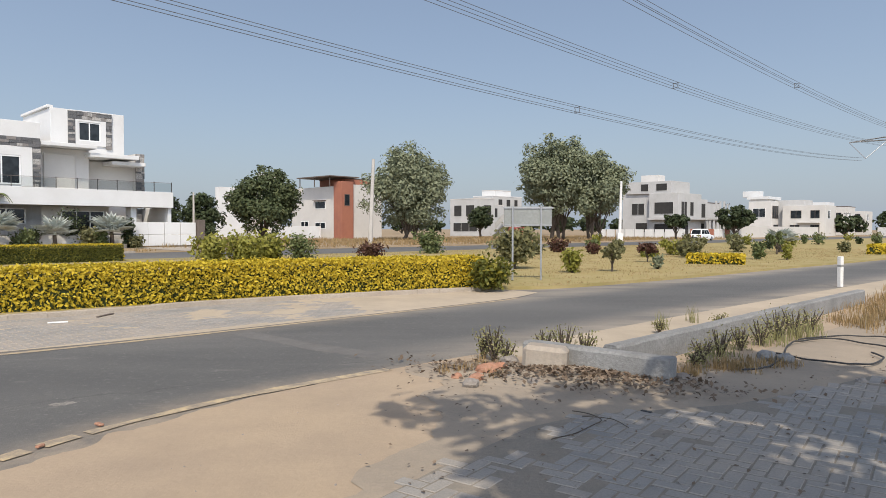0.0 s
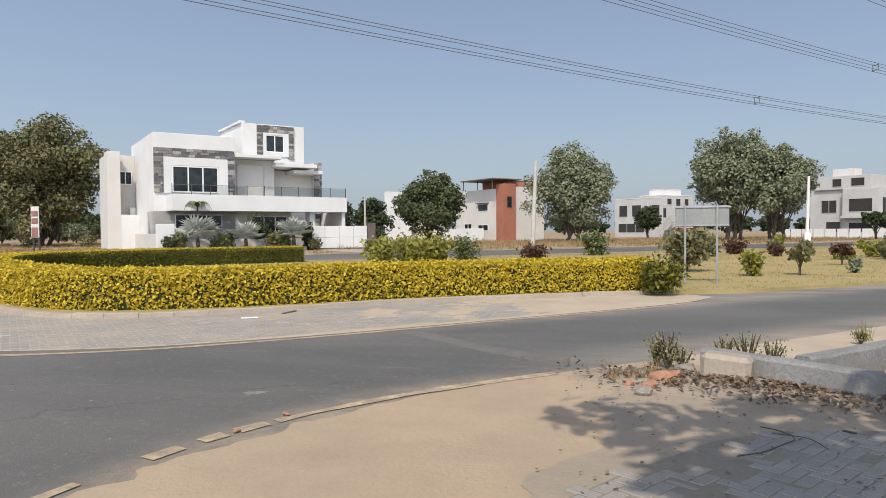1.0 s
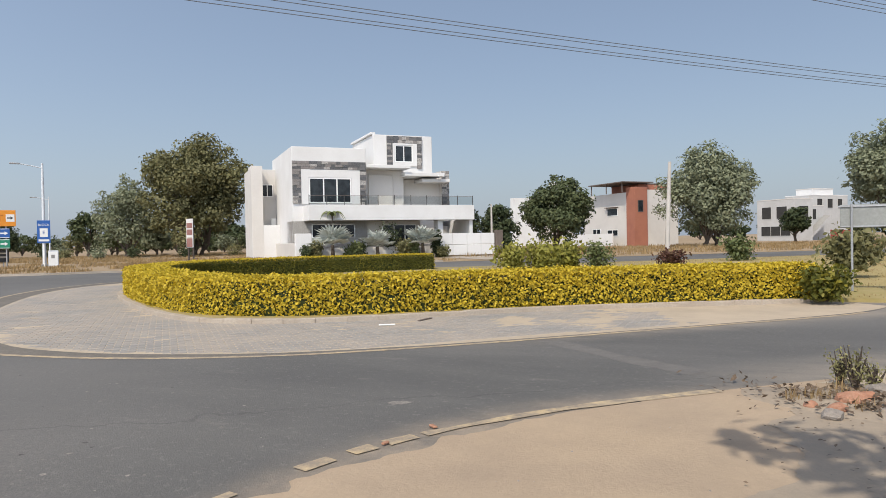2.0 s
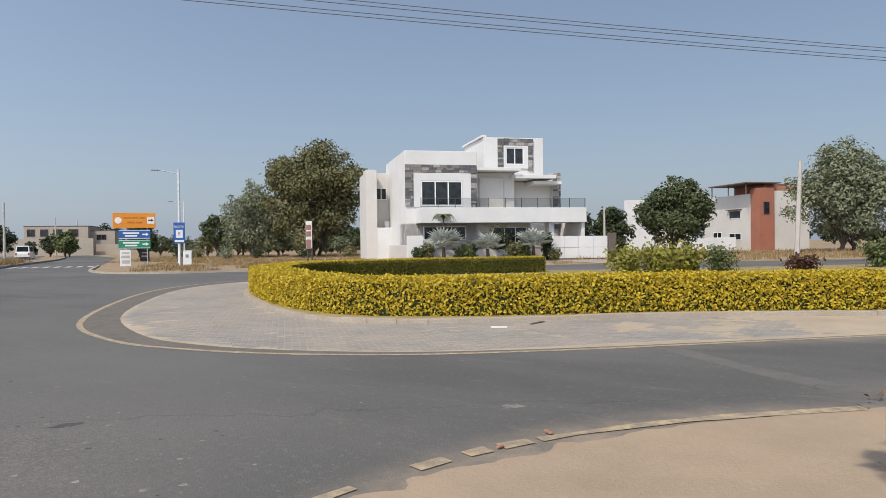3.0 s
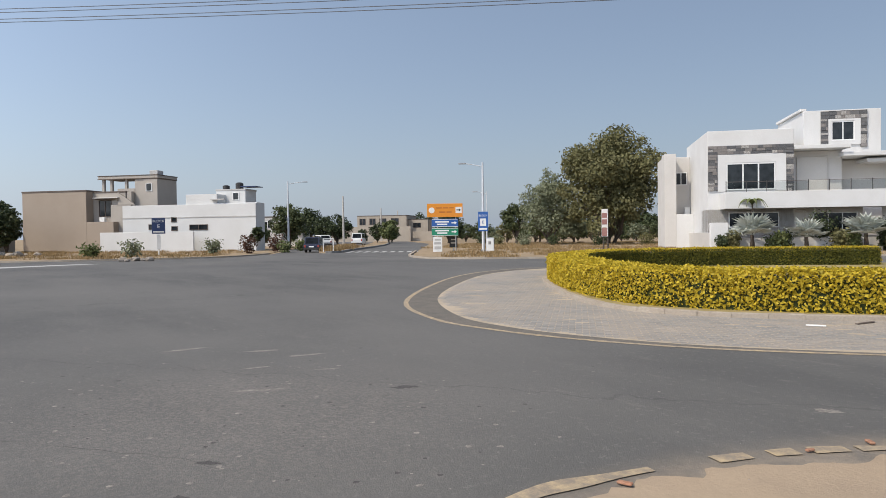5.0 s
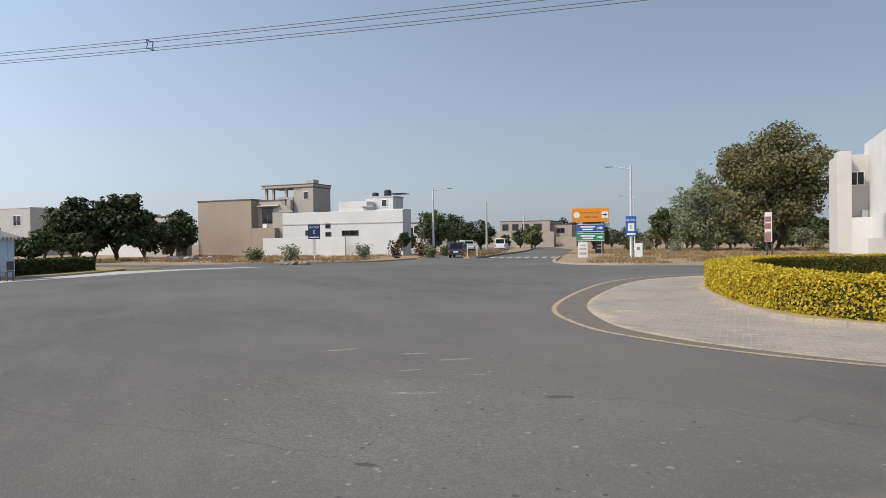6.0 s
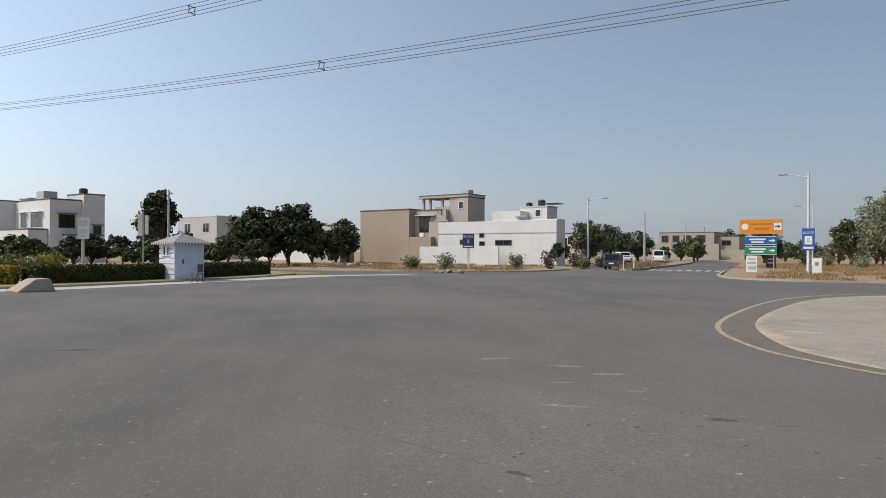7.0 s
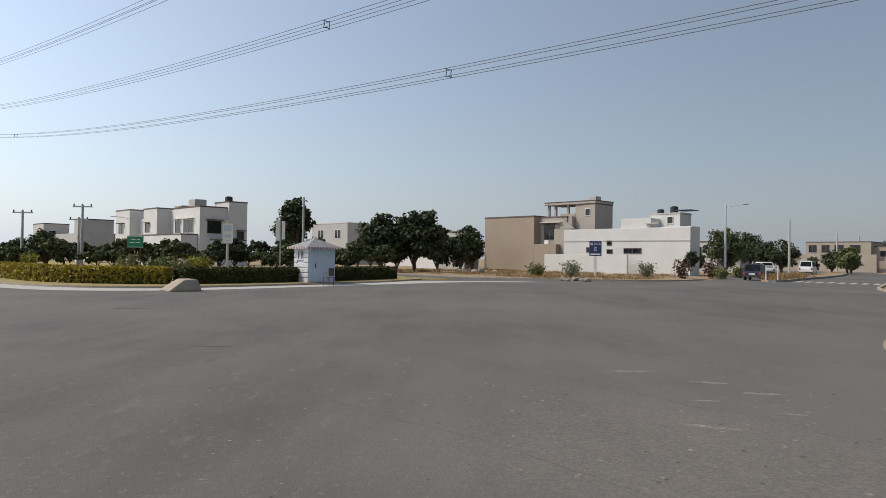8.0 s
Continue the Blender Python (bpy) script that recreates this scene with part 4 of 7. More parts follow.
drive = sheet("driveway", [(10 + 11.5, 45.3), (10 + 18.5, 45.3), (10 + 18.2, 55.7), (10 + 11.9, 55.7)], 0.07, KERB, "pale paved driveway to the gate", "driveway")


def fan_palm(loc, height, spread, seed, label):
    """A fan palm: short trunk, bent stalks, each with a pleated fan of blades."""
    rng = np.random.default_rng(seed)
    top = empty("fan_palm", loc, 0, label, "palm", "fan palms before the house")
    bm = bmesh.new()
    tube(bm, [(0, 0, -0.05), (0.03, 0, height * 0.2), (0, 0, height * 0.42)], [0.2, 0.17, 0.13], 8)
    part("trunk", bm, BARK, top)
    for k in range(15):
        a = 2 * math.pi * k / 15 + rng.normal(0, 0.2)
        el = rng.uniform(0.1, 1.25)
        d = Vector((math.cos(a) * math.cos(el), math.sin(a) * math.cos(el), math.sin(el)))
        base = Vector((0, 0, height * 0.4))
        hub = base + d * spread * 0.42
        side = d.cross(Vector((0, 0, 1))).normalized()
        nor = side.cross(d)
        verts, faces = [tuple(base), tuple(base + side * 0.03), tuple(hub + side * 0.02), tuple(hub)], [(0, 1, 2, 3)]
        for j in range(13):
            b = (j - 6) / 6 * 1.9
            e = d * math.cos(b) + side * math.sin(b)
            w = d * -math.sin(b) + side * math.cos(b)
            ln = spread * (0.62 - 0.12 * abs(j - 6) / 6) * rng.uniform(0.9, 1.1)
            i = len(verts)
            verts += [tuple(hub), tuple(hub + e * ln * 0.55 + w * ln * 0.11 + nor * 0.03), tuple(hub + e * ln - nor * ln * 0.12), tuple(hub + e * ln * 0.55 - w * ln * 0.11)]
            faces.append((i, i + 1, i + 2, i + 3))
        raw("frond", verts, faces, L_SILVER, top)
    return top


def hl(x, y, z=0.0):
    return Vector((-35.64, 48.36, z)) + U * x + V * y


for i, (x, y, h, s) in enumerate(((2.6, -3.8, 3.1, 2.0), (6.4, -3.7, 2.6, 1.7), (10.4, -3.8, 3.2, 1.9))):
    fan_palm(hl(x, y), h, s, 20 + i, "silvery fan palm in the planter before the house")
# slim feather palm
slim = empty("feather_palm", hl(2.9, -2.6), 0, "slim young palm with drooping crown", "palm")
bm = bmesh.new()
tube(bm, [(0, 0, 0), (0.04, 0, 1.8), (0, 0, 3.7)], [0.09, 0.07, 0.06], 8)
part("trunk", bm, BARK, slim)
for k in range(9):
    a = 2 * math.pi * k / 9
    verts, faces = [], []
    for j in range(9):
        s = j / 8
        c = Vector((math.cos(a) * 1.1 * s, math.sin(a) * 1.1 * s, 3.7 + 0.55 * math.sin(2.6 * s) - 0.55 * s * s))
        w = Vector((-math.sin(a), math.cos(a), 0)) * (0.16 * math.sin(math.pi * min(1, s + 0.12)) + 0.01)
        verts += [tuple(c - w - Vector((0, 0, 0.07))), tuple(c), tuple(c + w - Vector((0, 0, 0.07)))]
        if j:
            i = 3 * (j - 1)
            faces += [(i, i + 1, i + 4, i + 3), (i + 1, i + 2, i + 5, i + 4)]
    raw("frond", verts, faces, L_TREE, slim)
for i, (x, y, h, w, m) in enumerate(((0.6, -3.8, 1.3, 1.2, L_DARK), (4.4, -3.6, 1.5, 1.6, L_TREE), (5.2, -3.0, 1.6, 1.2, L_DARK), (7.8, -2.6, 3.2, 2.2, L_DARK), (8.8, -3.7, 1.7, 1.6, L_OLIVE), (11.6, -3.9, 2.7, 1.0, L_DARK), (12.0, -4.2, 1.0, 1.3, L_OLIVE), (9.6, -3.6, 1.5, 1.5, L_TREE), (18.8, -3.0, 2.2, 1.4, L_DARK), (1.2, -4.0, 1.6, 1.0, L_OLIVE))):
    shrub("garden_shrub", hl(x, y), h, w, m, "leafy green shrub in the front garden", 900, 0.14, 40 + i, "front garden shrubs")


def villa(name, corner, label, vols, wins, rz=TH, z=0.0):
    """A house from volumes (dims, wall, coping) and windows (axis, a0, a1, z0, z1, face, panes, hood)."""
    top = empty(name, (corner[0], corner[1], z), rz, label, "house")
    for dims, m, c in vols:
        volume(top, dims, m, c)
    for w in wins:
        axis, a0, a1, z0, z1, face, panes = w[:7]
        window(top, axis, a0, a1, z0, z1, face, panes, frame=w[8] if len(w) > 8 else FRAME_W, hood=w[7] if len(w) > 7 else None, sign=w[9] if len(w) > 9 else -1)
    return top


def tank(parent, x, y, z, r=0.6, h=1.3):
    bm = bmesh.new()
    tube(bm, [(x, y, z), (x, y, z + h * 0.85), (x, y, z + h)], [r, r, r * 0.5], 12)
    part("water_tank", bm, BLACK, parent, "black plastic water tank")


# beige and white houses across the junction
beige = villa("house", (-97.67, 2.15), "beige house with blank wall and roof room", [
    ((0, 8.8, 0, 6, 0, 7.25), BEIGE, BROWNTRIM), ((8.8, 13.2, 1.2, 8, 0, 7.1), BEIGE2, BROWNTRIM), ((8.81, 12.4, 0.0, 1.15, 0, 3.6), BEIGE, None),
    ((9.4, 13.9, 3.5, 7, 0, 7.2), BEIGE2, None), ((13.9, 16.9, 2.0, 6, 0, 8.7), BEIGE2, BROWNTRIM), ((11.4, 14.1, 0.9, 1.9, 0, 5.6), BEIGE2, None)],
    [("x", 9.6, 11.3, 4.2, 6.2, 1.2, 2, BROWNTRIM, BROWNTRIM), ("x", 15.4, 16.2, 7.2, 8.2, 2.0, 1)])
part("window_hood", boxes((9.2, 12.6, 0.55, 1.2, 6.4, 6.52), bevel=0.01), GREIGE, beige, "thin concrete sun hood")
part("roof_canopy", boxes((9.0, 17.0, 1.9, 6, 8.8, 9.12), bevel=0.02), BEIGE2, beige, "roof slab over the terrace")
part("canopy_coping", boxes((8.95, 17.05, 1.85, 6.05, 9.121, 9.2), (8.95, 15.0, 1.86, 1.898, 8.72, 8.8)), BROWNTRIM, beige, "dark coping")
for x in (9.3, 10.4, 12.4):
    part("column", boxes((x, x + 0.32, 2.2, 2.5, 7.15, 8.8), bevel=0.02), BEIGE2, beige)
part("terrace_wall", boxes((11.6, 13.9, 1.95, 2.15, 7.0, 7.6), (13.3, 13.9, 1.3, 1.9, 5.6, 7.2)), BEIGE2, beige)
bm = bmesh.new()
wedge = [[bm.verts.new((x, y, z)) for x, z in ((12.4, 5.6), (14.6, 5.6), (12.4, 7.1))] for y in (0.86, 1.06)]
bm.faces.new(wedge[0])
bm.faces.new(wedge[1][::-1])
for k in range(3):
    bm.faces.new((wedge[0][k], wedge[1][k], wedge[1][(k + 1) % 3], wedge[0][(k + 1) % 3]))
part("stair_parapet", bm, BEIGE2, beige, "sloping stair parapet")
part("cooling_unit", boxes((10.2, 10.9, 0.4, 0.8, 3.62, 4.15), bevel=0.03), SHEET, beige, "white outdoor cooling unit")
part("tank_stand", boxes((15.2, 16.3, 3, 4.2, 9.2, 9.8), bevel=0.04), GREYWALL, beige, "concrete roof tank")
white = villa("house", (-87.9, 11.9), "long white house with plain boundary wall", [
    ((0, 16.8, 0, 0.3, 0, 5.4), WHITE2, None), ((8.0, 11.9, 0.3, 3, 0, 6.55), WHITE2, None), ((11.9, 16.8, 0.3, 2.2, 0, 5.5), WHITE2, None), ((10.7, 14.4, 2.3, 5.0, 5.0, 7.05), WHITE2, GREYWALL), ((-1.8, 10.0, -1.6, -1.35, 0, 2.3), WHITE2, None)],
    [("x", 3.4, 4.7, 2.55, 3.2, 0, 2, None, BROWNTRIM), ("x", 6.3, 7.0, 3.4, 4.0, 0, 1, None, BROWNTRIM), ("x", 6.3, 7.1, 2.4, 2.95, 0, 1, None, BROWNTRIM), ("x", 8.6, 10.9, 2.45, 3.1, 0, 2, None, BROWNTRIM), ("x", 12.8, 13.6, 5.9, 6.8, 2.3, 1)])
part("string_course", boxes((0, 16.85, -0.06, -0.003, 3.9, 4.0), (11.3, 13.0, -0.1, 0.29, 5.85, 5.97)), GREYWALL, white)
part("solar_panel", boxes((13.6, 15.5, 2.6, 4.6, 7.45, 7.53)), NAVY, white, "dark solar panel on the roof")
tank(white, 13.0, 3.6, 7.2, 0.45, 0.85)
tank(white, 11.4, 3.4, 7.2, 0.4, 0.55)
villa("house", (-107.0, 33.0), "low grey house behind roadside trees", [((0, 5, 0, 4, 0, 4.6), GREYWALL, BROWNTRIM), ((5.0, 8, 1, 4, 0, 3.8), CREAM, None)], [("x", 2, 3.4, 2.9, 4.0, 0, 2)])
villa("house", (-104.5, -5.0), "small grey roofed house beside the beige one", [((0, 6, 0, 3, 0, 5.4), GREYWALL, BROWNTRIM), ((-1.2, 4, -3.5, -3.2, 0, 2.2), WHITE, None)], [("x", 1.5, 3.0, 2.8, 4.4, 0, 2)])
# cream house group beyond the far median
lh = villa("house", (-95.9, -38.0), "cream two-storey house with dark parapet copings", [
    ((-9.0, 0.0, 0, 4.1, 0, 8.3), WHITE, BROWNTRIM), ((-4.1, 0.5, 4.12, 7.0, 0, 9.2), WHITE, BROWNTRIM), ((-21.0, -15.4, 0, 4.6, 0, 8.7), WHITE, BROWNTRIM), ((-15.4, -9.0, 2.2, 6.0, 0, 8.5), WHITE, None), ((-34.0, -27.2, 0, 2.4, 0, 8.9), WHITE, BROWNTRIM), ((-27.2, -21.0, 1.6, 4.0, 0, 7.4), WHITE, None), ((-15.0, -0.5, -2.4, -0.05, 0, 4.3), WHITE, BROWNTRIM), ((0.0, 2.2, 1.6, 6, 0, 3.6), WHITE, BROWNTRIM), ((-8, -2, -7, -6.8, 0, 2.2), WHITE, None), ((-32, -24, -7, -6.8, 0, 2.4), WHITE, None)],
    [("x", -8.4, -6.4, 4.6, 6.6, 0, 1, GREIGE), ("x", -5.4, -2.0, 4.6, 6.6, 0, 2, GREIGE), ("y", 1.1, 3.2, 4.6, 6.4, 0.0, 1, BROWNTRIM, BROWNTRIM, 1), ("y", 5.4, 6.5, 3.6, 5.0, 0.5, 1, BROWNTRIM, BROWNTRIM, 1), ("x", -20.2, -18.4, 5.0, 6.4, 0, 1, BROWNTRIM, BROWNTRIM), ("x", -13.8, -12.0, 5.0, 6.6, 2.2, 1, None, BROWNTRIM), ("x", -32.4, -29.8, 4.8, 6.6, 0, 2, BROWNTRIM)])
part("tank_stand", boxes((-6.6, -4.4, 1.2, 3, 8.4, 9.7), bevel=0.05), GREYWALL, lh, "plastered roof tank")
part("awning_roof", boxes((-11.5, -8.6, 1.0, 3.4, 8.72, 8.95), bevel=0.08), GREYWALL, lh, "grey curved sheet roof")
tank(lh, -2.2, 5.4, 9.3, 0.55, 0.95)
villa("house", (-137.0, -83.9), "small pale house far off", [((-18, -9.5, 0, 5, 0, 7.6), CREAM, BROWNTRIM), ((-9.5, 12, 2, 9, 0, 5.4), GREYWALL, None), ((12, 15.5, 0, 6, 0, 7.8), GREYWALL, BROWNTRIM)], [("x", -15, -13.5, 4.2, 6.2, 0, 1), ("x", -12.4, -11.2, 4.2, 6.2, 0, 1), ("y", 1.0, 2.4, 4.2, 6.2, -9.5, 1, None, FRAME_W, 1)])
villa("house", (-138.0, -27.4), "grey flat-roofed house behind the trees", [((-7.8, 4.8, 0, 9, 0, 8.2), GREYWALL, CREAM), ((12, 24, 2, 10, 0, 6.9), WHITE, None)], [("x", -5.5, -3.5, 5.2, 7.0, 0, 2), ("x", 0.5, 2.5, 5.2, 7.0, 0, 2)])
# along the side road
villa("house", (-151.2, 78.9), "sand-coloured boundary wall and low house far along the side road", [((-9, 8, -2, -1.7, 0, 3.7), PINK, None), ((-14, -9.02, -1, -0.7, 0, 3.1), PINK, None), ((-6.8, 6.0, 2, 12, 0, 6.4), PINK, BROWNTRIM), ((6.0, 11.0, 4, 12, 0, 5.4), PINK, BROWNTRIM), ((8.02, 13, 0, 0.3, 0, 2.4), PINK, None)], [("x", -6.2, -4.6, 4.2, 5.8, 2, 2, None, BROWNTRIM), ("x", -3.6, -2.0, 4.2, 5.8, 2, 2, None, BROWNTRIM), ("x", -1.0, 0.8, 4.2, 5.8, 2, 2, None, BROWNTRIM), ("x", 2, 4, 4.2, 5.8, 2, 2, None, BROWNTRIM), ("x", 7.2, 9.2, 3.4, 4.6, 4, 2, None, BROWNTRIM)])
# north side of the boulevard
villa("house", (-40.0, 128.0), "cream house mostly hidden behind the street tree", [((-1.8, 3.5, 0, 1.5, 0, 9.3), WHITE, None), ((3.5, 9.0, 1.0, 3, 0, 8.2), CREAM, None), ((6.6, 10.2, -2.0, 0.99, 0, 12.2), CREAM, GREIGE)], [("x", 7.6, 9.0, 9.4, 11.0, -2.0, 2), ("x", 0.2, 1.6, 6.0, 7.6, 0, 2)])
wr = villa("house", (-15.8, 106.8), "pale house with terracotta stair tower and roof canopy", [
    ((0.2, 8, 2.0, 14, 0, 8.3), CREAM, None), ((0, 2.4, 0.0, 2.0, 0, 9.0), TERRA, None), ((2.4, 8.5, 0.3, 2.0, 0, 8.6), CREAM, None), ((2.4, 9, 2.2, 9, 8.3, 9.6), TERRA, BROWNTRIM), ((-2.0, -1.7, 3, 16, 0, 2.0), WHITE, None)],
    [("y", 4.4, 7.2, 4.8, 6.0, 0.2, 1, BROWNTRIM), ("y", 4.4, 7.2, 1.6, 2.6, 0.2, 2), ("y", 9.0, 11.2, 1.6, 2.8, 0.2, 2), ("x", 0.6, 1.6, 5.2, 7.0, 0, 1, None, BROWNTRIM)])
part("roof_canopy", boxes((-1.8, 4.0, 0.5, 9.5, 9.7, 9.85)), BROWNTRIM, wr, "thin dark roof canopy")
for y in (1.0, 5.0, 9.0):
    part("canopy_post", boxes((-1.5, -1.38, y, y + 0.12, 8.2, 9.7)), BROWNTRIM, wr)
h150 = villa("house", (8.1, 149.8), "grey unfinished house with outside stair", [
    ((0, 5, 0, 9, 0, 8.2), GREYWALL, CREAM), ((5, 11, 2.5, 10, 0, 7.0), GREYWALL, CREAM), ((9, 20, 4, 10, 0, 9.2), GREYWALL, WHITE), ((11, 17, 5, 9, 9.2, 10.6), WHITE, CREAM)],
    [("y", 1.6, 4.2, 4.4, 6.9, 0, 1, None, GREYWALL), ("y", 5.4, 7.8, 4.4, 6.9, 0, 1, None, GREYWALL), ("y", 0.8, 8.0, 1.0, 3.0, 0, 3, None, GREYWALL), ("x", 1.2, 3.8, 4.4, 6.9, 0, 1, None, GREYWALL), ("x", 6, 9, 4.2, 6.4, 2.5, 2, None, GREYWALL), ("x", 11, 12.6, 6.6, 8.6, 4, 1, None, GREYWALL), ("x", 14, 15.6, 6.6, 8.6, 4, 1, None, GREYWALL), ("x", 17, 18.4, 6.6, 8.6, 4, 1, None, GREYWALL)])
part("stair", boxes(*[(5.0 + 0.5 * k, 5.5 + 0.5 * k, 0.6, 2.2, 0.4 + 0.36 * k, 1.1 + 0.36 * k) for k in range(12)]), GREYWALL, h150, "straight concrete outside stair")
tagged(finish("red_gate", boxes((6.0, 11.5, -3.2, -3.1, 0.1, 2.0), (6.0, 6.15, -3.3, -3.0, 0, 2.1), (11.4, 11.55, -3.3, -3.0, 0, 2.1)), REDGATE), "red painted metal gate", "gate").matrix_basis = Matrix.Translation((8.1, 149.8, 0)) @ Matrix.Rotation(TH, 4, "Z")
grey = villa("house", (41.5, 121.1), "unfinished bare-plaster house with open dark windows", [
    ((0, 9.5, 0, 5.6, 0, 8.1), GREYWALL, None), ((1.0, 12, 5.6, 11.5, 0, 9.6), GREYWALL, None), ((0.6, 8, 1.6, 10.5, 8.1, 10.3), GREYWALL, None), ((9.5, 17, 2, 10, 0, 7.4), GREYWALL, None), ((17, 27, 3.5, 10, 0, 6.9), GREYWALL, BROWNTRIM), ((2.4, 5.0, 5.0, 8.5, 10.3, 11.6), GREIGE, None)],
    [("y", 0.9, 4.6, 4.3, 6.5, 0, 1, None, GREYWALL), ("y", 0.9, 4.6, 1.0, 2.6, 0, 1, None, GREYWALL), ("y", 7.0, 9.6, 4.2, 6.4, 1.0, 2, None, GREYWALL), ("y", 6.4, 8.8, 1.0, 2.8, 1.0, 1, None, GREYWALL), ("y", 2.4, 4.6, 8.5, 9.9, 0.6, 1, None, GREYWALL), ("y", 6.0, 7.6, 8.5, 9.9, 0.6, 1, None, GREYWALL),
     ("x", 1.0, 3.4, 4.0, 6.6, 0, 2, None, GREYWALL), ("x", 4.6, 6.2, 4.0, 6.6, 0, 1, None, GREYWALL), ("x", 10.5, 12.5, 3.8, 6.6, 2, 1, None, GREYWALL), ("x", 14, 16, 3.8, 6.6, 2, 1, None, GREYWALL), ("x", 1.6, 4.0, 0.6, 2.9, 0, 1, None, GREYWALL), ("x", 11, 15.5, 0.3, 2.8, 2, 2, None, GREYWALL)])
part("balcony", boxes((-1.0, 0.0, -0.8, 5.4, 3.3, 3.7), (-0.9, 9.6, -1.0, 0.0, 3.35, 3.75), (9.6, 16, -1.5, 2, 3.3, 3.6)), GREYWALL, grey)
for k in range(5):
    part("column", boxes((9.8 + 1.9 * k, 10.1 + 1.9 * k, -1.2, -0.9, 0, 7.0 if k > 1 else 3.3)), GREYWALL, grey)
gw = empty("boundary_wall", (41.5, 121.1, 0), TH, "white painted boundary wall with dark gaps", "wall")
for k in range(9):
    part("panel", boxes((-4, -3.8, -3 + 1.9 * k, -1.4 + 1.9 * k, 0, 1.6)), WHITE, gw)
    part("panel", boxes((-4 + 2.4 * k, -2.0 + 2.4 * k, -4.2, -4.0, 0, 1.7)), WHITE if k % 3 else TERRA, gw)
fh = villa("house", (79.8, 166.9), "white house with dark screen far off", [((0, 12.5, 0, 5.4, 0, 8.5), GREIGE, None), ((0.8, 8, 1.2, 5.5, 8.5, 9.0), GREIGE, None), ((0.3, 9, 0.7, 6, 9.01, 9.7), WHITE2, None), ((12.5, 20, 1.5, 10, 0, 7.6), GREIGE, None), ((3, 6, 4, 8, 9.71, 11.2), WHITE2, None)],
           [("y", 1.4, 4.4, 4.6, 6.8, 0, 2), ("x", 0.6, 11.5, 4.3, 7.4, 0, 8, None, BROWNTRIM), ("x", 1.5, 9.5, 0.8, 2.8, 0, 3, None, BROWNTRIM), ("x", 14, 16, 4.2, 6.4, 1.5, 2)])
for corner_, lab_, hh in (((90.0, 161.7), "cream house with terrace far along the boulevard", 7.4), ((108.9, 185.4), "cream house with dark coping far off", 7.8), ((123.0, 200.2), "white stepped house far off", 7.0)):
    fx = villa("house", corner_, lab_, [((0, 9, 0, 9.5, 0, hh), CREAM, BROWNTRIM if hh > 7.5 else None), ((1.5, 8, 5, 13, 0, hh + 1.4), GREYWALL if hh < 7.5 else WHITE, None), ((-1.0, -0.05, 1.0, 6.0, 3.1, 3.5), CREAM, None)],
               [("y", 1.2, 3.2, 4.3, 6.2, 0, 2, None, BROWNTRIM), ("y", 5.2, 7.6, 4.3, 6.2, 0, 2, None, BROWNTRIM), ("y", 1.2, 3.2, 0.9, 2.7, 0, 2, None, BROWNTRIM), ("y", 5.6, 7.8, 0.9, 2.7, 0, 2, None, BROWNTRIM), ("x", 2, 4, 4.2, 6.2, 0, 2)])
wl = empty("boundary_wall", (0, 0, 0), 0, "long pale boundary walls along the boulevard", "wall")
for a0, a1, b, h, m in ((130, 190, 49, 2.2, CREAM), (195, 225, 40, 2.2, CREAM)):
    bm = bmesh.new()
    box(bm, a0, a1, b, b + 0.25, 0, h)
    for w_ in bm.verts:
        w_.co = uv(w_.co.x, w_.co.y, w_.co.z)
    part("wall", bm, m, wl)


# ---- trees ----
tree("tree", (-64.2, 66.6, 0), 15.6, 16.0, L_OLIVE, "large olive-green shade tree beside the white house", 1.6, 26000, 0.25, 11, trunks=4, shape=2.0)
tree("tree", (-71.5, 63.0, 0), 10.5, 8.5, L_GREY, "smaller grey-green tree under the large one", 0.8, 9000, 0.21, 12)
tree("tree", (-19.6, 74.5, 0), 8.3, 9.6, L_MID, "round dark green street tree across the boulevard", 0.5, 16000, 0.20, 13, shape=1.4)
tree("tree", (-5.0, 94.9, 0), 13.2, 13.0, L_GREY, "tall grey-green tree behind the leaning pole", 0.6, 22000, 0.25, 14, trunks=2, shape=1.6)
tree("tree", (17.0, 103.2, 0), 16.2, 14.5, L_GREY, "tall spreading tree with several bare trunks", 2.6, 21000, 0.27, 15, trunks=4, shape=1.6)
tree("tree", (22.6, 102.0, 0), 13.8, 10.8, L_GREY, "tall grey-green tree beside its taller neighbour", 2.4, 19000, 0.27, 16, trunks=3, shape=1.3)
tree("tree", (6.5, 118.0, 0), 5.8, 5.5, L_DARK, "small dark tree before the unfinished house", 1.2, 2500, 0.3, 17)
tree("tree", (52.8, 124.2, 0), 6.0, 8.6, L_DARK, "low wide dark tree by the street pole", 1.6, 4000, 0.32, 18)
tree("tree", (35.0, 103.0, 0), 4.2, 5.0, L_DARK, "small flat-topped tree before the bare house", 1.6, 2000, 0.25, 19)
tree("tree", (-33.1, 94.8, 0), 7.2, 7.0, L_DARK, "dark conifer-like trees behind the white house", 0.8, 3500, 0.3, 20)
tree("tree", (-39.5, 98.0, 0), 6.6, 6.0, L_DARK, "dark tree behind the white house's gate", 0.8, 3000, 0.3, 21)
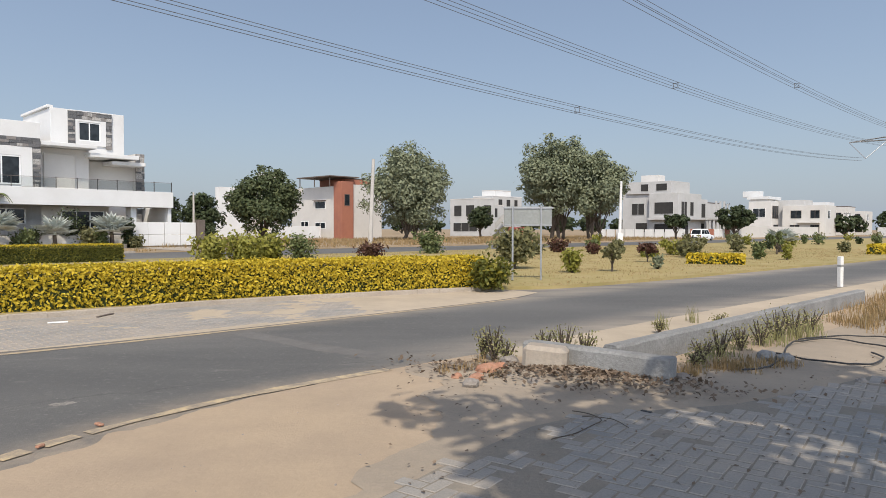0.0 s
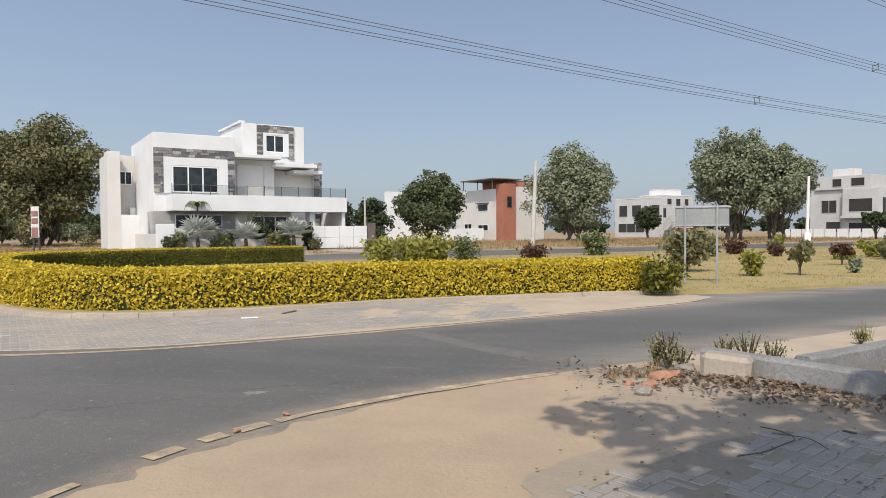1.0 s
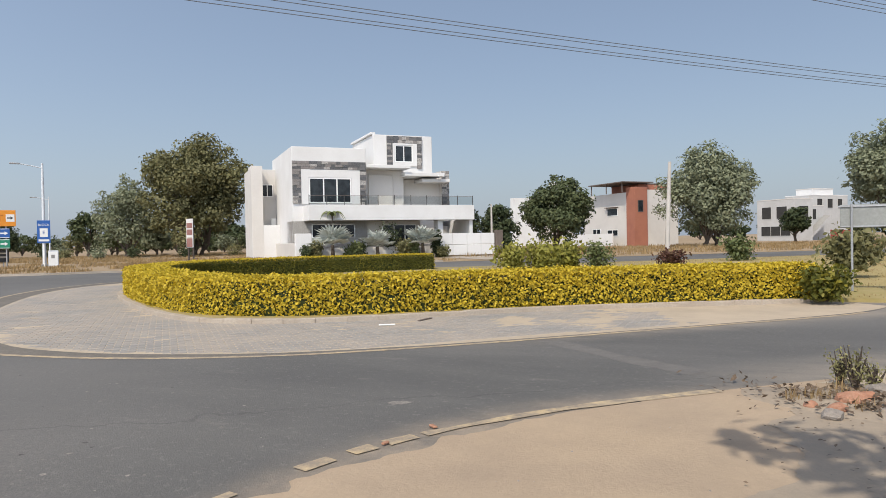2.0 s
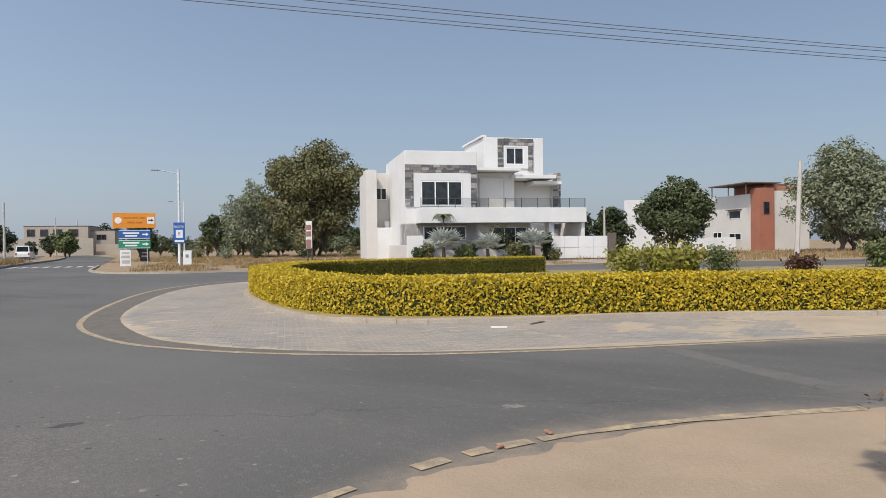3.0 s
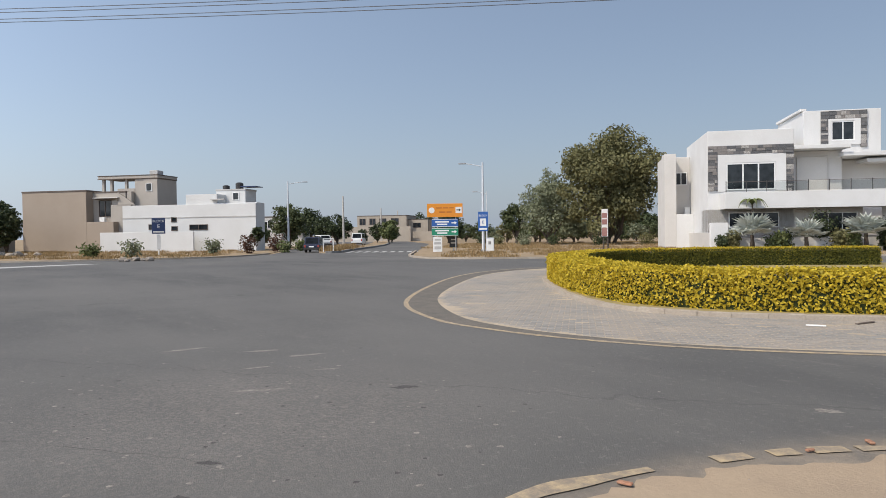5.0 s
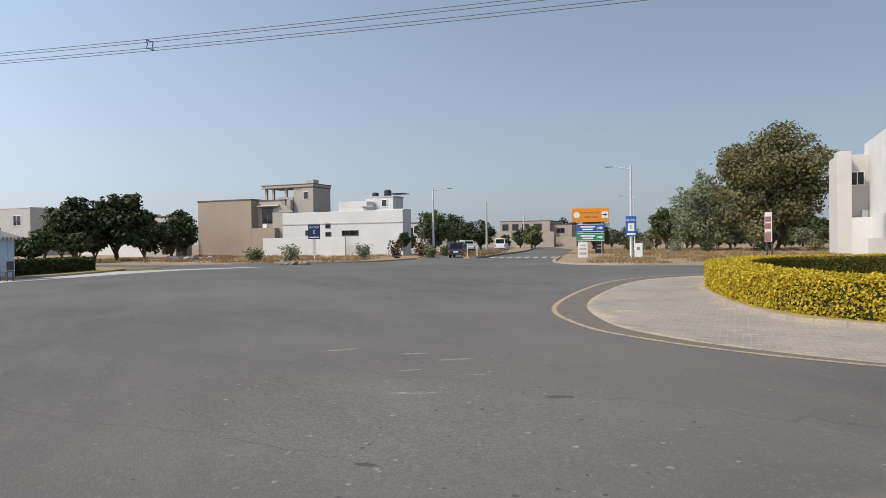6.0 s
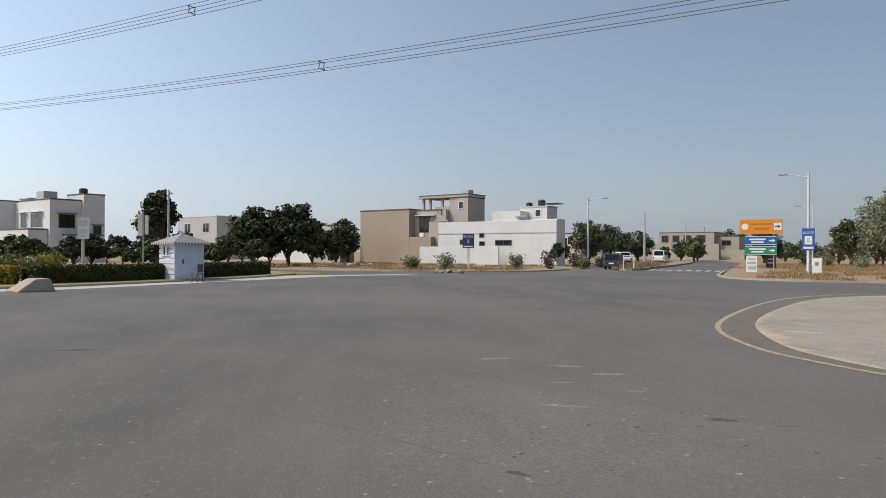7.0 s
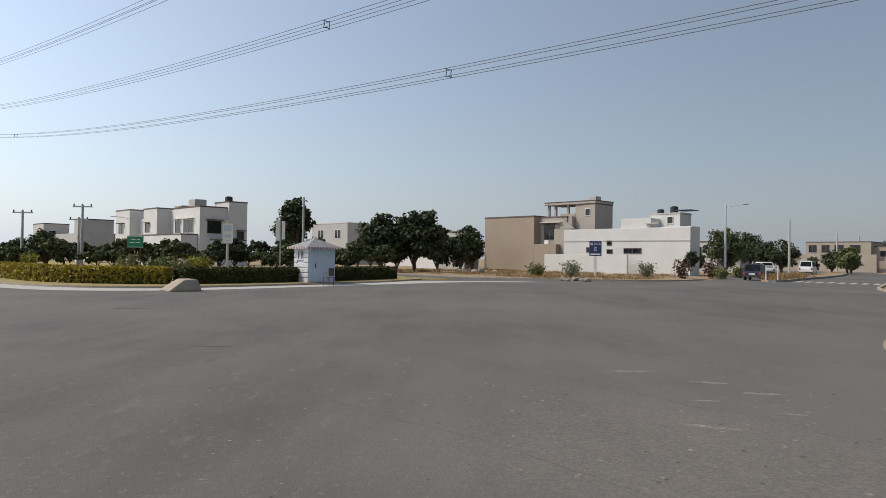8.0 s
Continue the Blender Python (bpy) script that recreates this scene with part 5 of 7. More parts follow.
# along and beyond the side road
for i, (x, y, h, w, m) in enumerate(((-101.0, 66.0, 6.2, 5.5, L_DARK), (-82.3, 66.1, 6.7, 4.6, L_DARK), (-83.8, 72.1, 5.6, 4.2, L_TREE), (-76.0, 72.0, 5.2, 4.5, L_GREY), (-112.0, 60.0, 4.6, 4.0, L_TREE),
                                   (-89.5, 32.6, 6.2, 5.6, L_DARK), (-117.0, 46.8, 6.6, 6.2, L_DARK), (-104.0, 39.5, 5.6, 5.0, L_DARK), (-84.0, 27.0, 3.2, 2.6, L_TREE), (-140.0, 92.0, 7.0, 8.0, L_DARK), (-160, 105, 7.0, 9.0, L_DARK))):
    tree("tree", (x, y, 0), h, w, L_MID if m is L_DARK and i % 2 else m, "mid-size dark roadside tree on the side road", min(0.9, h * 0.16), 3000, 0.24, 100 + i, "side road trees")
for i, (x, y, h, w, n) in enumerate(((-206.4, 122.8, 9.6, 13.0, 5000), (-204.9, 117.3, 6.2, 7.0, 1800), (-191.9, 117.8, 6.7, 7.0, 1800), (-124.6, 64.1, 4.2, 5.0, 1500), (-121.5, 65.8, 3.2, 3.6, 900), (-122.4, 59.6, 3.0, 3.2, 800), (-108.0, 48.0, 5.8, 6.0, 3000), (-111.6, 47.2, 5.5, 4.5, 2000))):
    tree("tree", (x, y, 0), h, w, L_DARK, "dark tree far along the side road", h * 0.12, n, 0.3 if h > 6 else 0.2, 150 + i, "side road trees")
# beyond the far median
tree("tree", (-75.5, -6.0, 0), 7.0, 7.6, L_DARK, "dense dark tree clump near the beige house", 1.0, 7000, 0.28, 31, shape=1.5)
tree("tree", (-74.0, -9.5, 0), 6.2, 5.5, L_DARK, "dense dark tree beside its twin", 0.9, 4500, 0.28, 32)
tree("tree", (-101.7, -0.3, 0), 6.7, 4.0, L_DARK, "dark tree before the grey house", 0.9, 2600, 0.28, 33)
tree("tree", (-83.0, -21.3, 0), 9.0, 5.6, L_DARK, "tall dark tree behind the guard booth", 2.4, 4500, 0.28, 34)
for i, (x, y, h, w) in enumerate(((-92.3, -1.1, 6.1, 6.0), (-88.2, -4.1, 5.4, 5.0), (-99.3, 0.4, 5.6, 4.5))):
    tree("tree", (x, y, 0), h, w, L_DARK, "dense dark tree filling the gap before the beige house", 0.5, 3200, 0.26, 37 + i)
for i in range(27):
    rnd = random.Random(300 + i)
    d, a = rnd.uniform(62, 84), radians(96 + i * 1.08)
    h = rnd.uniform(1.7, 3.1) + (0.9 if i % 6 == 0 else 0)
    tree("tree", (-math.sin(a) * d, math.cos(a) * d, 0), h, rnd.uniform(2.8, 4.6), rnd.choice((L_DARK, L_MID, L_MID)), "low dark garden tree beyond the far median", rnd.uniform(0.5, 1.1), 1900, 0.22, 320 + i, "far garden trees")
for i in range(26):
    rnd = random.Random(700 + i)
    a = radians(34 + i * 1.1) if i < 14 else radians(100 + (i - 14) * 2.4)
    d = rnd.uniform(170, 230)
    tree("tree", (-math.sin(a) * d, math.cos(a) * d, 0), rnd.uniform(5, 8), rnd.uniform(8, 13), L_DARK, "distant dark tree on the skyline", 0.3, 900, 0.6, 720 + i, "distant trees")
for i in range(18):
    rnd = random.Random(860 + i)
    a = radians(37 + i * 1.15)
    d = rnd.uniform(112, 150)
    h = rnd.uniform(2.2, 4.6)
    tree("tree", (-math.sin(a) * d, math.cos(a) * d, 0), h, h * rnd.uniform(1.1, 1.7), rnd.choice((L_MID, L_GREY, L_OLIVE, L_MID)), "scrubby tree on the dry plots", 0.3, 1100, 0.24, 880 + i, "plot trees")
for i in range(16):
    rnd = random.Random(800 + i)
    a = radians(-33 + i * 2.6)
    d = rnd.uniform(190, 250)
    tree("tree", (-math.sin(a) * d, math.cos(a) * d, 0), rnd.uniform(5, 7.5), rnd.uniform(9, 14), L_DARK, "distant dark tree behind the houses", 0.3, 900, 0.6, 840 + i, "distant trees")
# the tree that shades the paving, behind the camera
tree("tree", (3.6, -0.95, 0), 8.6, 9.4, L_TREE, "roadside tree shading the paved corner", 4.0, 7500, 0.2, 61, shape=1.5)

# ---- shrubs of the median ----
MED = 0.1
for i, (x, y, h, w, m, n, lf, lab) in enumerate((
        (-8.3, 28.9, 1.45, 2.0, L_LIME, 1500, 0.10, "variegated lime shrub on the median"), (-9.5, 28.2, 1.2, 1.6, L_LIME, 1100, 0.10, "variegated lime shrub on the median"),
        (-7.5, 30.0, 1.35, 1.5, L_LIME, 700, 0.13, "broad-leaved pale shrub with bare stems"), (-6.3, 30.3, 1.3, 1.5, L_TREE, 1300, 0.08, "rounded green shrub on the median"),
        (-3.8, 35.8, 0.8, 1.5, L_WINE, 900, 0.1, "low wine-red shrub on the median"), (-0.8, 42.0, 1.5, 1.7, L_TREE, 900, 0.14, "green shrub at the far road's edge"),
        (1.2, 17.3, 0.72, 1.1, L_MIXH, 1600, 0.07, "dark green end shrub of the hedge"), (2.7, 25.9, 1.5, 1.8, L_OLIVE, 1700, 0.12, "young multi-stemmed tree by the sign board"),
        (4.45, 23.6, 0.85, 0.7, L_LIME, 600, 0.09, "upright yellow-green shrub on the lawn"), (8.1, 25.8, 0.6, 0.45, L_GREY, 300, 0.08, "small thin shrub on the lawn"),
        (7.4, 44.4, 0.85, 1.3, L_WINE, 500, 0.12, "low reddish shrub on the lawn"), (11.4, 38.3, 0.8, 1.0, L_WINE, 500, 0.11, "low reddish shrub on the lawn"),
        (15.9, 34.5, 1.0, 0.8, L_TREE, 500, 0.1, "green shrub on the lawn"), (17.0, 33.9, 0.85, 0.6, L_LIME, 300, 0.1, "yellow-green shrub on the lawn"), (13.5, 40.0, 0.9, 1.2, L_LIME, 500, 0.12, "yellow-green shrub on the lawn"),
        (9.0, 41.0, 0.7, 0.9, L_WINE, 500, 0.11, "low reddish shrub on the lawn"), (5.5, 40.5, 0.7, 1.0, L_OLIVE, 500, 0.11, "low reddish shrub on the lawn"))):
    shrub("shrub", (x, y, MED), h, w, m, lab, n, lf, 60 + i, "median shrubs", 0.35 if i in (7,) else 0.0)
tree("young_tree", (6.0, 24.3, MED), 1.05, 0.95, L_OLIVE, "slender young tree on the lawn", 0.4, 420, 0.08, 81, "median young trees", shape=0.2)
tree("young_tree", (9.4, 31.5, MED), 0.9, 1.2, L_WINE, "slender young tree on the lawn", 0.35, 420, 0.09, 82, "median young trees", shape=0.2)
tree("young_tree", (20.2, 41.5, MED), 1.5, 1.3, L_TREE, "slender young tree on the lawn", 0.5, 420, 0.1, 83, "median young trees", shape=0.2)
for i in range(34):
    rnd = random.Random(900 + i)
    a, b = 34 + i * 2.4 + rnd.uniform(-1, 1), rnd.uniform(11.5, 29)
    p = uv(a, b, MED)
    shrub("shrub", p, rnd.uniform(0.6, 1.3), rnd.uniform(0.7, 1.5), rnd.choice((L_TREE, L_OLIVE, L_LIME, L_OLIVE, L_DARK)), "small clipped shrub farther along the median", 260, 0.14, 930 + i, "median shrubs")
hedge("low_hedge", [(29.2, 13.2), (30.0, 11.1)], 0.65, 0.42, L_HEDGE, "short clipped golden hedge on the lawn", 0.09, 260, 33, MED)
hedge("low_hedge", [(34.0, 17.6), (36.0, 18.4)], 0.65, 0.4, L_LIME, "short clipped lime hedge on the lawn", 0.1, 220, 34, MED)
hedge("low_hedge", [(48.0, 10.0), (51.0, 10.2)], 0.8, 0.55, L_HEDGE, "short clipped golden hedge farther off", 0.12, 160, 35, MED)
fan_palm(Vector((22.1, 44.9, MED)), 1.6, 1.2, 29, "small fan palm on the median lawn")
for i in range(9):
    rnd = random.Random(1000 + i)
    a, b = -39 - 3.2 * (i % 8) + rnd.uniform(-1, 1), 13.5 + 2.2 * (i % 7) + rnd.uniform(-1, 1)
    shrub("shrub", uv(a, b, 0.12), rnd.uniform(0.9, 1.6), rnd.uniform(0.9, 1.5), rnd.choice((L_OLIVE, L_TREE, L_LIME)), "green shrub on the far median", 500, 0.14, 1030 + i, "far median shrubs")

# ---- poles and lamps ----
def street_lamp(loc, h, arm, rz, label, r=0.085):
    top = empty("street_lamp", loc, rz, label, "street lamp", "street lamps")
    bm = bmesh.new()
    tube(bm, [(0, 0, -0.1), (0, 0, h * 0.5), (0, 0, h)], [r * 1.15, r * 0.9, r * 0.65], 10)
    part("pole", bm, LAMPP, top)
    bm = bmesh.new()
    tube(bm, [(0, 0, h - 0.35), (arm * 0.5, 0, h - 0.2), (arm, 0, h - 0.08)], 0.035, 8)
    part("arm", bm, LAMPP, top)
    part("lamp_head", boxes((arm - 0.05, arm + 0.6, -0.1, 0.1, h - 0.13, h - 0.02), bevel=0.03), STEEL, top)
    part("base", boxes((-0.22, 0.22, -0.22, 0.22, -0.1, 0.3), bevel=0.03), CONC, top)
    return top


lamp_to_left = math.atan2(-1.61, -1.14)
street_lamp((-47.5, 34.5, 0), 7.7, 1.45, lamp_to_left, "white street lamp pole at the corner plot", 0.115)
street_lamp((-71.0, 52.2, 0), 7.1, 1.2, lamp_to_left, "white street lamp pole behind the corner", 0.07)
street_lamp((-80.5, 29.3, 0), 8.3, 1.8, math.atan2(1.99, 0.77), "white street lamp pole beside the white house", 0.13)
street_lamp((-88.0, -44.0, 0), 6.4, 1.9, math.atan2(-1.0, 0.1), "street lamp before the cream house", 0.07)


def post(name, loc, h, r, material, label, lean=(0, 0), category="pole", cross=0):
    top = empty(name, loc, 0, label, category)
    bm = bmesh.new()
    tube(bm, [(0, 0, -0.1), (lean[0] * 0.5, lean[1] * 0.5, h / 2), (lean[0], lean[1], h)], [r, r * 0.85, r * 0.65], 8)
    part("pole", bm, material, top)
    for k in range(cross):
        part("crossarm", boxes((-0.06, 0.06, -0.95, 0.95, h - 0.25 - 0.7 * k, h - 0.12 - 0.7 * k)), STEEL, top)
        for y in (-0.85, 0.0, 0.85):
            part("insulator", boxes((-0.05, 0.05, y - 0.05, y + 0.05, h - 0.12 - 0.7 * k, h + 0.08 - 0.7 * k), bevel=0.015), BROWNTRIM, top)
    return top


post("utility_pole", (-7.6, 71.6, 0), 8.85, 0.24, POLEC, "leaning weathered concrete utility pole", (0.35, 0.0))
post("utility_pole", (23.2, 90.1, 0), 7.9, 0.22, POLEW, "white concrete pole with thicker foot", (0.15, 0))
tagged(finish("pole_foot", boxes((22.85, 23.55, 89.75, 90.45, -0.05, 1.1), bevel=0.05), POLEW), "white concrete foot of the pole", "pole foot")
post("utility_pole", (53.6, 129.4, 0), 6.4, 0.22, POLEC, "concrete utility pole with crossarm", (0, 0), cross=1)
post("utility_pole", (101, 172, 0), 5.8, 0.25, POLEC, "distant concrete utility pole", (0, 0), cross=1)
post("utility_pole", (-63.1, -41.7, 0), 5.4, 0.15, STEEL, "steel utility pole with crossarm", cross=1)
post("utility_pole", (-65.7, -37.5, 0), 6.2, 0.17, STEEL, "steel utility pole with crossarm", cross=1)
post("utility_pole", (-67.0, -38.6, 0), 5.0, 0.13, STEEL, "short steel pole beside the utility pole", cross=1)
post("utility_pole", (-54.1, -13.1, 0.1), 6.1, 0.11, STEEL, "slim grey pole behind the guard booth")
post("utility_pole", (-30.5, 84.0, 0), 6.0, 0.16, POLEC, "concrete pole beside the dark trees")
post("utility_pole", (-92.0, 58.0, 0), 5.8, 0.1, POLEC, "thin pole over the dry plot")
for x, y in ((-102.5, 46.6), (-144.8, 75.6), (-157.3, 87.0)):
    post("utility_pole", (x, y, 0), 8.0, 0.19, POLEC, "tapered concrete pole along the side road")

# ---- overhead transmission line ----
TL = radians(47)
LU, LV = Vector((math.cos(TL), math.sin(TL), 0)), Vector((-math.sin(TL), math.cos(TL), 0))


def conductor_z(s, c0, c1):
    return c0 + c1 * s + 0.000339 * s * s


line = empty("power_line", (0, 0, 0), 0, "three bundles of four overhead conductors with spacers", "power line")
for p, c0, c1, marks in ((28.0, 11.09, -0.0268, (44.8, -28.0, -122.0)), (24.5, 14.06, -0.0325, (54, -35.0)), (20.5, 16.94, -0.0445, (72, -100))):
    for dx, dz in ((-0.23, -0.23), (0.23, -0.23), (-0.23, 0.23), (0.23, 0.23)):
        bm = bmesh.new()
        tube(bm, [LU * s + LV * (p + dx) + Vector((0, 0, conductor_z(s, c0, c1) + dz)) for s in range(-190, 139, 6)], 0.017, 5)
        part("conductor", bm, WIRE, line)
    for s in marks:
        c = LU * s + LV * p + Vector((0, 0, conductor_z(s, c0, c1)))
        bm = bmesh.new()
        q = [c + LV * x * 0.23 + Vector((0, 0, z * 0.23)) for x, z in ((-1, -1), (1, -1), (1, 1), (-1, 1), (-1, -1))]
        for a, b in zip(q, q[1:]):
            m = a.lerp(b, 0.5).lerp(c, 0.25)
            tube(bm, [a, m, b], 0.03, 5)
        part("spacer", bm, WIRE, line)

tower = empty("pylon", LU * 140 + LV * 15, TL, "steel lattice transmission pylon with cross arms", "pylon")
legs = [(-1, -1), (1, -1), (1, 1), (-1, 1)]


def tw(x, y, z):
    w = 4.2 * (1 - z / 24.0) ** 1.3 + 0.9
    return Vector((x * w, y * w, z))


for x, y in legs:
    bm = bmesh.new()
    tube(bm, [tw(x, y, z) for z in (0, 5, 10, 15, 20, 24)], 0.13, 5)
    part("leg", bm, STEEL, tower)
zs = [0, 4, 7.5, 10.5, 13, 15, 17, 19, 21, 24]
for z0, z1 in zip(zs, zs[1:]):
    bm = bmesh.new()
    for (x0, y0), (x1, y1) in zip(legs, legs[1:] + legs[:1]):
        for a, b in ((tw(x0, y0, z0), tw(x1, y1, z1)), (tw(x1, y1, z0), tw(x0, y0, z1)), (tw(x0, y0, z1), tw(x1, y1, z1))):
            tube(bm, [a, b], 0.06, 4)
    part("bracing", bm, STEEL, tower)
for z, reach in ((17.2, 16.0), (20.2, 10.5), (22.6, 5.8)):
    for sg in (1, -1):
        bm = bmesh.new()
        tip = Vector((0, sg * reach, z))
        for x in (-0.9, 0.9):
            for dz in (0, 1.4):
                tube(bm, [Vector((x, sg * 0.9, z + dz)), tip], 0.08, 4)
        n = 6
        for k in range(n):
            a, b = k / n, (k + 1) / n
            tube(bm, [Vector((0.9, sg * 0.9, z)).lerp(tip, a), Vector((-0.9, sg * 0.9, z + 1.4)).lerp(tip, b)], 0.05, 4)
            tube(bm, [Vector((-0.9, sg * 0.9, z)).lerp(tip, a), Vector((0.9, sg * 0.9, z)).lerp(tip, b)], 0.05, 4)
        part("cross_arm", bm, STEEL, tower)
        bm = bmesh.new()
        clamp = Vector((-2.0, sg * (reach - 3.0), z - 3.2))
        tube(bm, [tip, clamp], 0.07, 6)
        part("insulator_string", bm, STEEL, tower)
        bm = bmesh.new()
        tube(bm, [Vector((0, sg * max(0.9, reach - 6.0), z)), clamp], 0.07, 6)
        part("insulator_string", bm, STEEL, tower)


# ---- signs ----
def lettering(parent, text, size, x, z, y, material, name="lettering"):
    cu = bpy.data.curves.new(name, "FONT")
    cu.body, cu.size, cu.align_x, cu.align_y, cu.extrude = text, size, "CENTER", "CENTER", 0.004
    cu.materials.append(material)
    ob = new(name, cu)
    ob.parent = parent
    ob.matrix_basis = Matrix.Translation((x, y, z)) @ Matrix.Rotation(radians(90), 4, "X")
    return ob


def facing(loc, eye=(0, 0)):
    """The turn about z that faces a sign's front (-y) to a point."""
    d = Vector((loc[0] - eye[0], loc[1] - eye[1]))
    return math.atan2(d.y, d.x) - math.pi / 2


def arrow(bm, x, z, s, y):
    vs = [(-1, .22), (0.1, .22), (0.1, .6), (1, 0), (0.1, -.6), (0.1, -.22), (-1, -.22)]
    f = bm.faces.new([bm.verts.new((x + a * s, y, z + b * s)) for a, b in vs])
    r = bmesh.ops.extrude_face_region(bm, geom=[f])
    for e in r["geom"]:
        if isinstance(e, bmesh.types.BMVert):
            e.co.y -= 0.006


def bars(parent, rows, y, material):
    for x0, x1, z, h in rows:
        part("text_bar", boxes((x0, x1, y - 0.008, y, z - h / 2, z + h / 2)), material, parent)


sg = empty("direction_sign", (-51.4, 33.15, 0), facing((-51.4, 33.15)), "stacked orange, blue and green direction signs on posts", "road sign")
for x in (-0.95, 0.95):
    bm = bmesh.new()
    tube(bm, [(x, 0.06, -0.1), (x, 0.06, 4.2)], 0.045, 8)
    part("post", bm, STEEL, sg)
b1 = part("board", boxes((-1.58, 1.58, -0.04, 0.0, 3.16, 4.36), bevel=0.01), ORANGE, sg, "orange direction board")
bm = bmesh.new()
tube(bm, [(-1.17, -0.041, 3.76), (-1.17, -0.052, 3.76)], 0.26, 20)
part("symbol", bm, SHEET, b1, "pale round emblem")
bars(b1, [(-0.75, -0.25, 3.98, 0.1), (-0.15, 0.3, 3.98, 0.1), (0.4, 0.8, 3.98, 0.1), (-0.5, 0.05, 3.6, 0.13), (0.15, 0.6, 3.6, 0.13)], -0.042, surface("orange_print", (0.50, 0.17, 0.03), (0.44, 0.15, 0.03), (0.40, 0.15, 0.03), 2, 20, 0.5, 0.0))
part("arrow_plate", boxes((0.95, 1.5, -0.05, -0.042, 3.5, 4.05)), SHEET, b1, "white plate behind the arrow")
bm = bmesh.new()
arrow(bm, 1.23, 3.78, 0.2, -0.054)
part("arrow", bm, BLACK, b1, "black arrow")
for z0, z1, m, lab in ((2.28, 3.0, BLUE, "blue direction board"), (1.5, 2.2, GREEN, "green direction board")):
    b2 = part("board", boxes((-1.18, 1.18, -0.04, 0.0, z0, z1), bevel=0.01), m, sg, lab)
    part("border", boxes((-1.14, 1.14, -0.047, -0.042, z0 + 0.02, z0 + 0.06), (-1.14, 1.14, -0.047, -0.042, z1 - 0.06, z1 - 0.02)), SHEET, b2)
    bars(b2, [(-0.85, 0.35, z0 + 0.46, 0.13), (-0.7, 0.2, z0 + 0.24, 0.12)], -0.042, CARW)
    bm = bmesh.new()
    arrow(bm, 0.82, (z0 + z1) / 2, 0.24, -0.042)
    part("arrow", bm, CARW, b2, "white arrow")
wb = empty("notice_board", (-51.0, 32.1, 0), facing((-51, 32.1)), "white notice board leaning on the sign's foot", "notice board")
part("board", boxes((-0.4, 0.4, -0.04, 0.0, 0.1, 1.4), bevel=0.01), SHEET, wb)
bars(wb, [(-0.25, 0.28, 1.15, 0.12), (-0.3, 0.3, 0.85, 0.2), (-0.28, 0.3, 0.45, 0.26)], -0.042, GREYWALL)
kb = empty("notice_board", (-51.8, 34.3, 0), facing((-51.8, 34.3)), "small black notice board on a post", "notice board")
part("board", boxes((-0.36, 0.36, -0.04, 0.0, 0.45, 1.36), bevel=0.01), BLACK, kb)
bars(kb, [(-0.2, 0.22, 1.15, 0.1), (-0.25, 0.25, 0.85, 0.14)], -0.042, KERB)
part("post", boxes((-0.04, 0.04, 0.002, 0.06, -0.05, 1.3)), STEEL, kb)


def block_sign(loc, z0, z1, w, material, post_h, label):
    top = empty("block_sign", loc, facing(loc), label, "road sign", "block signs")
    h = z1 - z0
    bd = part("board", boxes((-w / 2, w / 2, -0.04, 0.0, z0, z1), bevel=0.01), material, top)
    lettering(bd, "BLOCK", w * 0.27, 0, z1 - h * 0.2, -0.045, CARW)
    lettering(bd, "E", w * 0.42, 0, z0 + h * 0.46, -0.052, BLUE if material is BLUE else CARW)
    if material is BLUE:
        part("letter_panel", boxes((-w * 0.3, w * 0.3, -0.047, -0.042, z0 + h * 0.27, z0 + h * 0.65)), SHEET, bd)
    bars(bd, [(-w * 0.4, w * 0.4, z0 + h * 0.12, h * 0.09)], -0.042, SHEET)
    bm = bmesh.new()
    tube(bm, [(0, 0.05, -0.1), (0, 0.05, post_h)], 0.05, 8)
    part("post", bm, SHEET, top)
    return top


block_sign((-47.1, 34.2, 0), 1.85, 3.5, 0.84, BLUE, 3.4, "blue block sign with white letters by the lamp pole")
block_sign((-65.6, 11.8, 0), 2.0, 3.4, 1.12, NAVY, 3.2, "dark navy block sign in the dry grass")
part("foot", boxes((-0.16, 0.16, 0.0, 0.1, 0.6, 1.9)), SHEET, bpy.data.objects["block_sign.001"], "white lower plate")
ub = empty("utility_cabinet", (-45.9, 34.0, 0), facing((-45.9, 34.0)), "white utility cabinet beside the lamp pole", "cabinet")
part("body", boxes((-0.3, 0.35, -0.2, 0.25, 0, 1.3), bevel=0.03), BOOTHW, ub)
part("door", boxes((-0.26, 0.31, -0.215, -0.2, 0.12, 1.2), bevel=0.01), SHEET, ub)
part("plate", boxes((-0.12, 0.1, -0.225, -0.216, 0.75, 1.0)), CONC, ub)
part("plinth", boxes((-0.5, 1.2, -0.35, 0.4, -0.05, 0.1), bevel=0.02), CONC, ub)

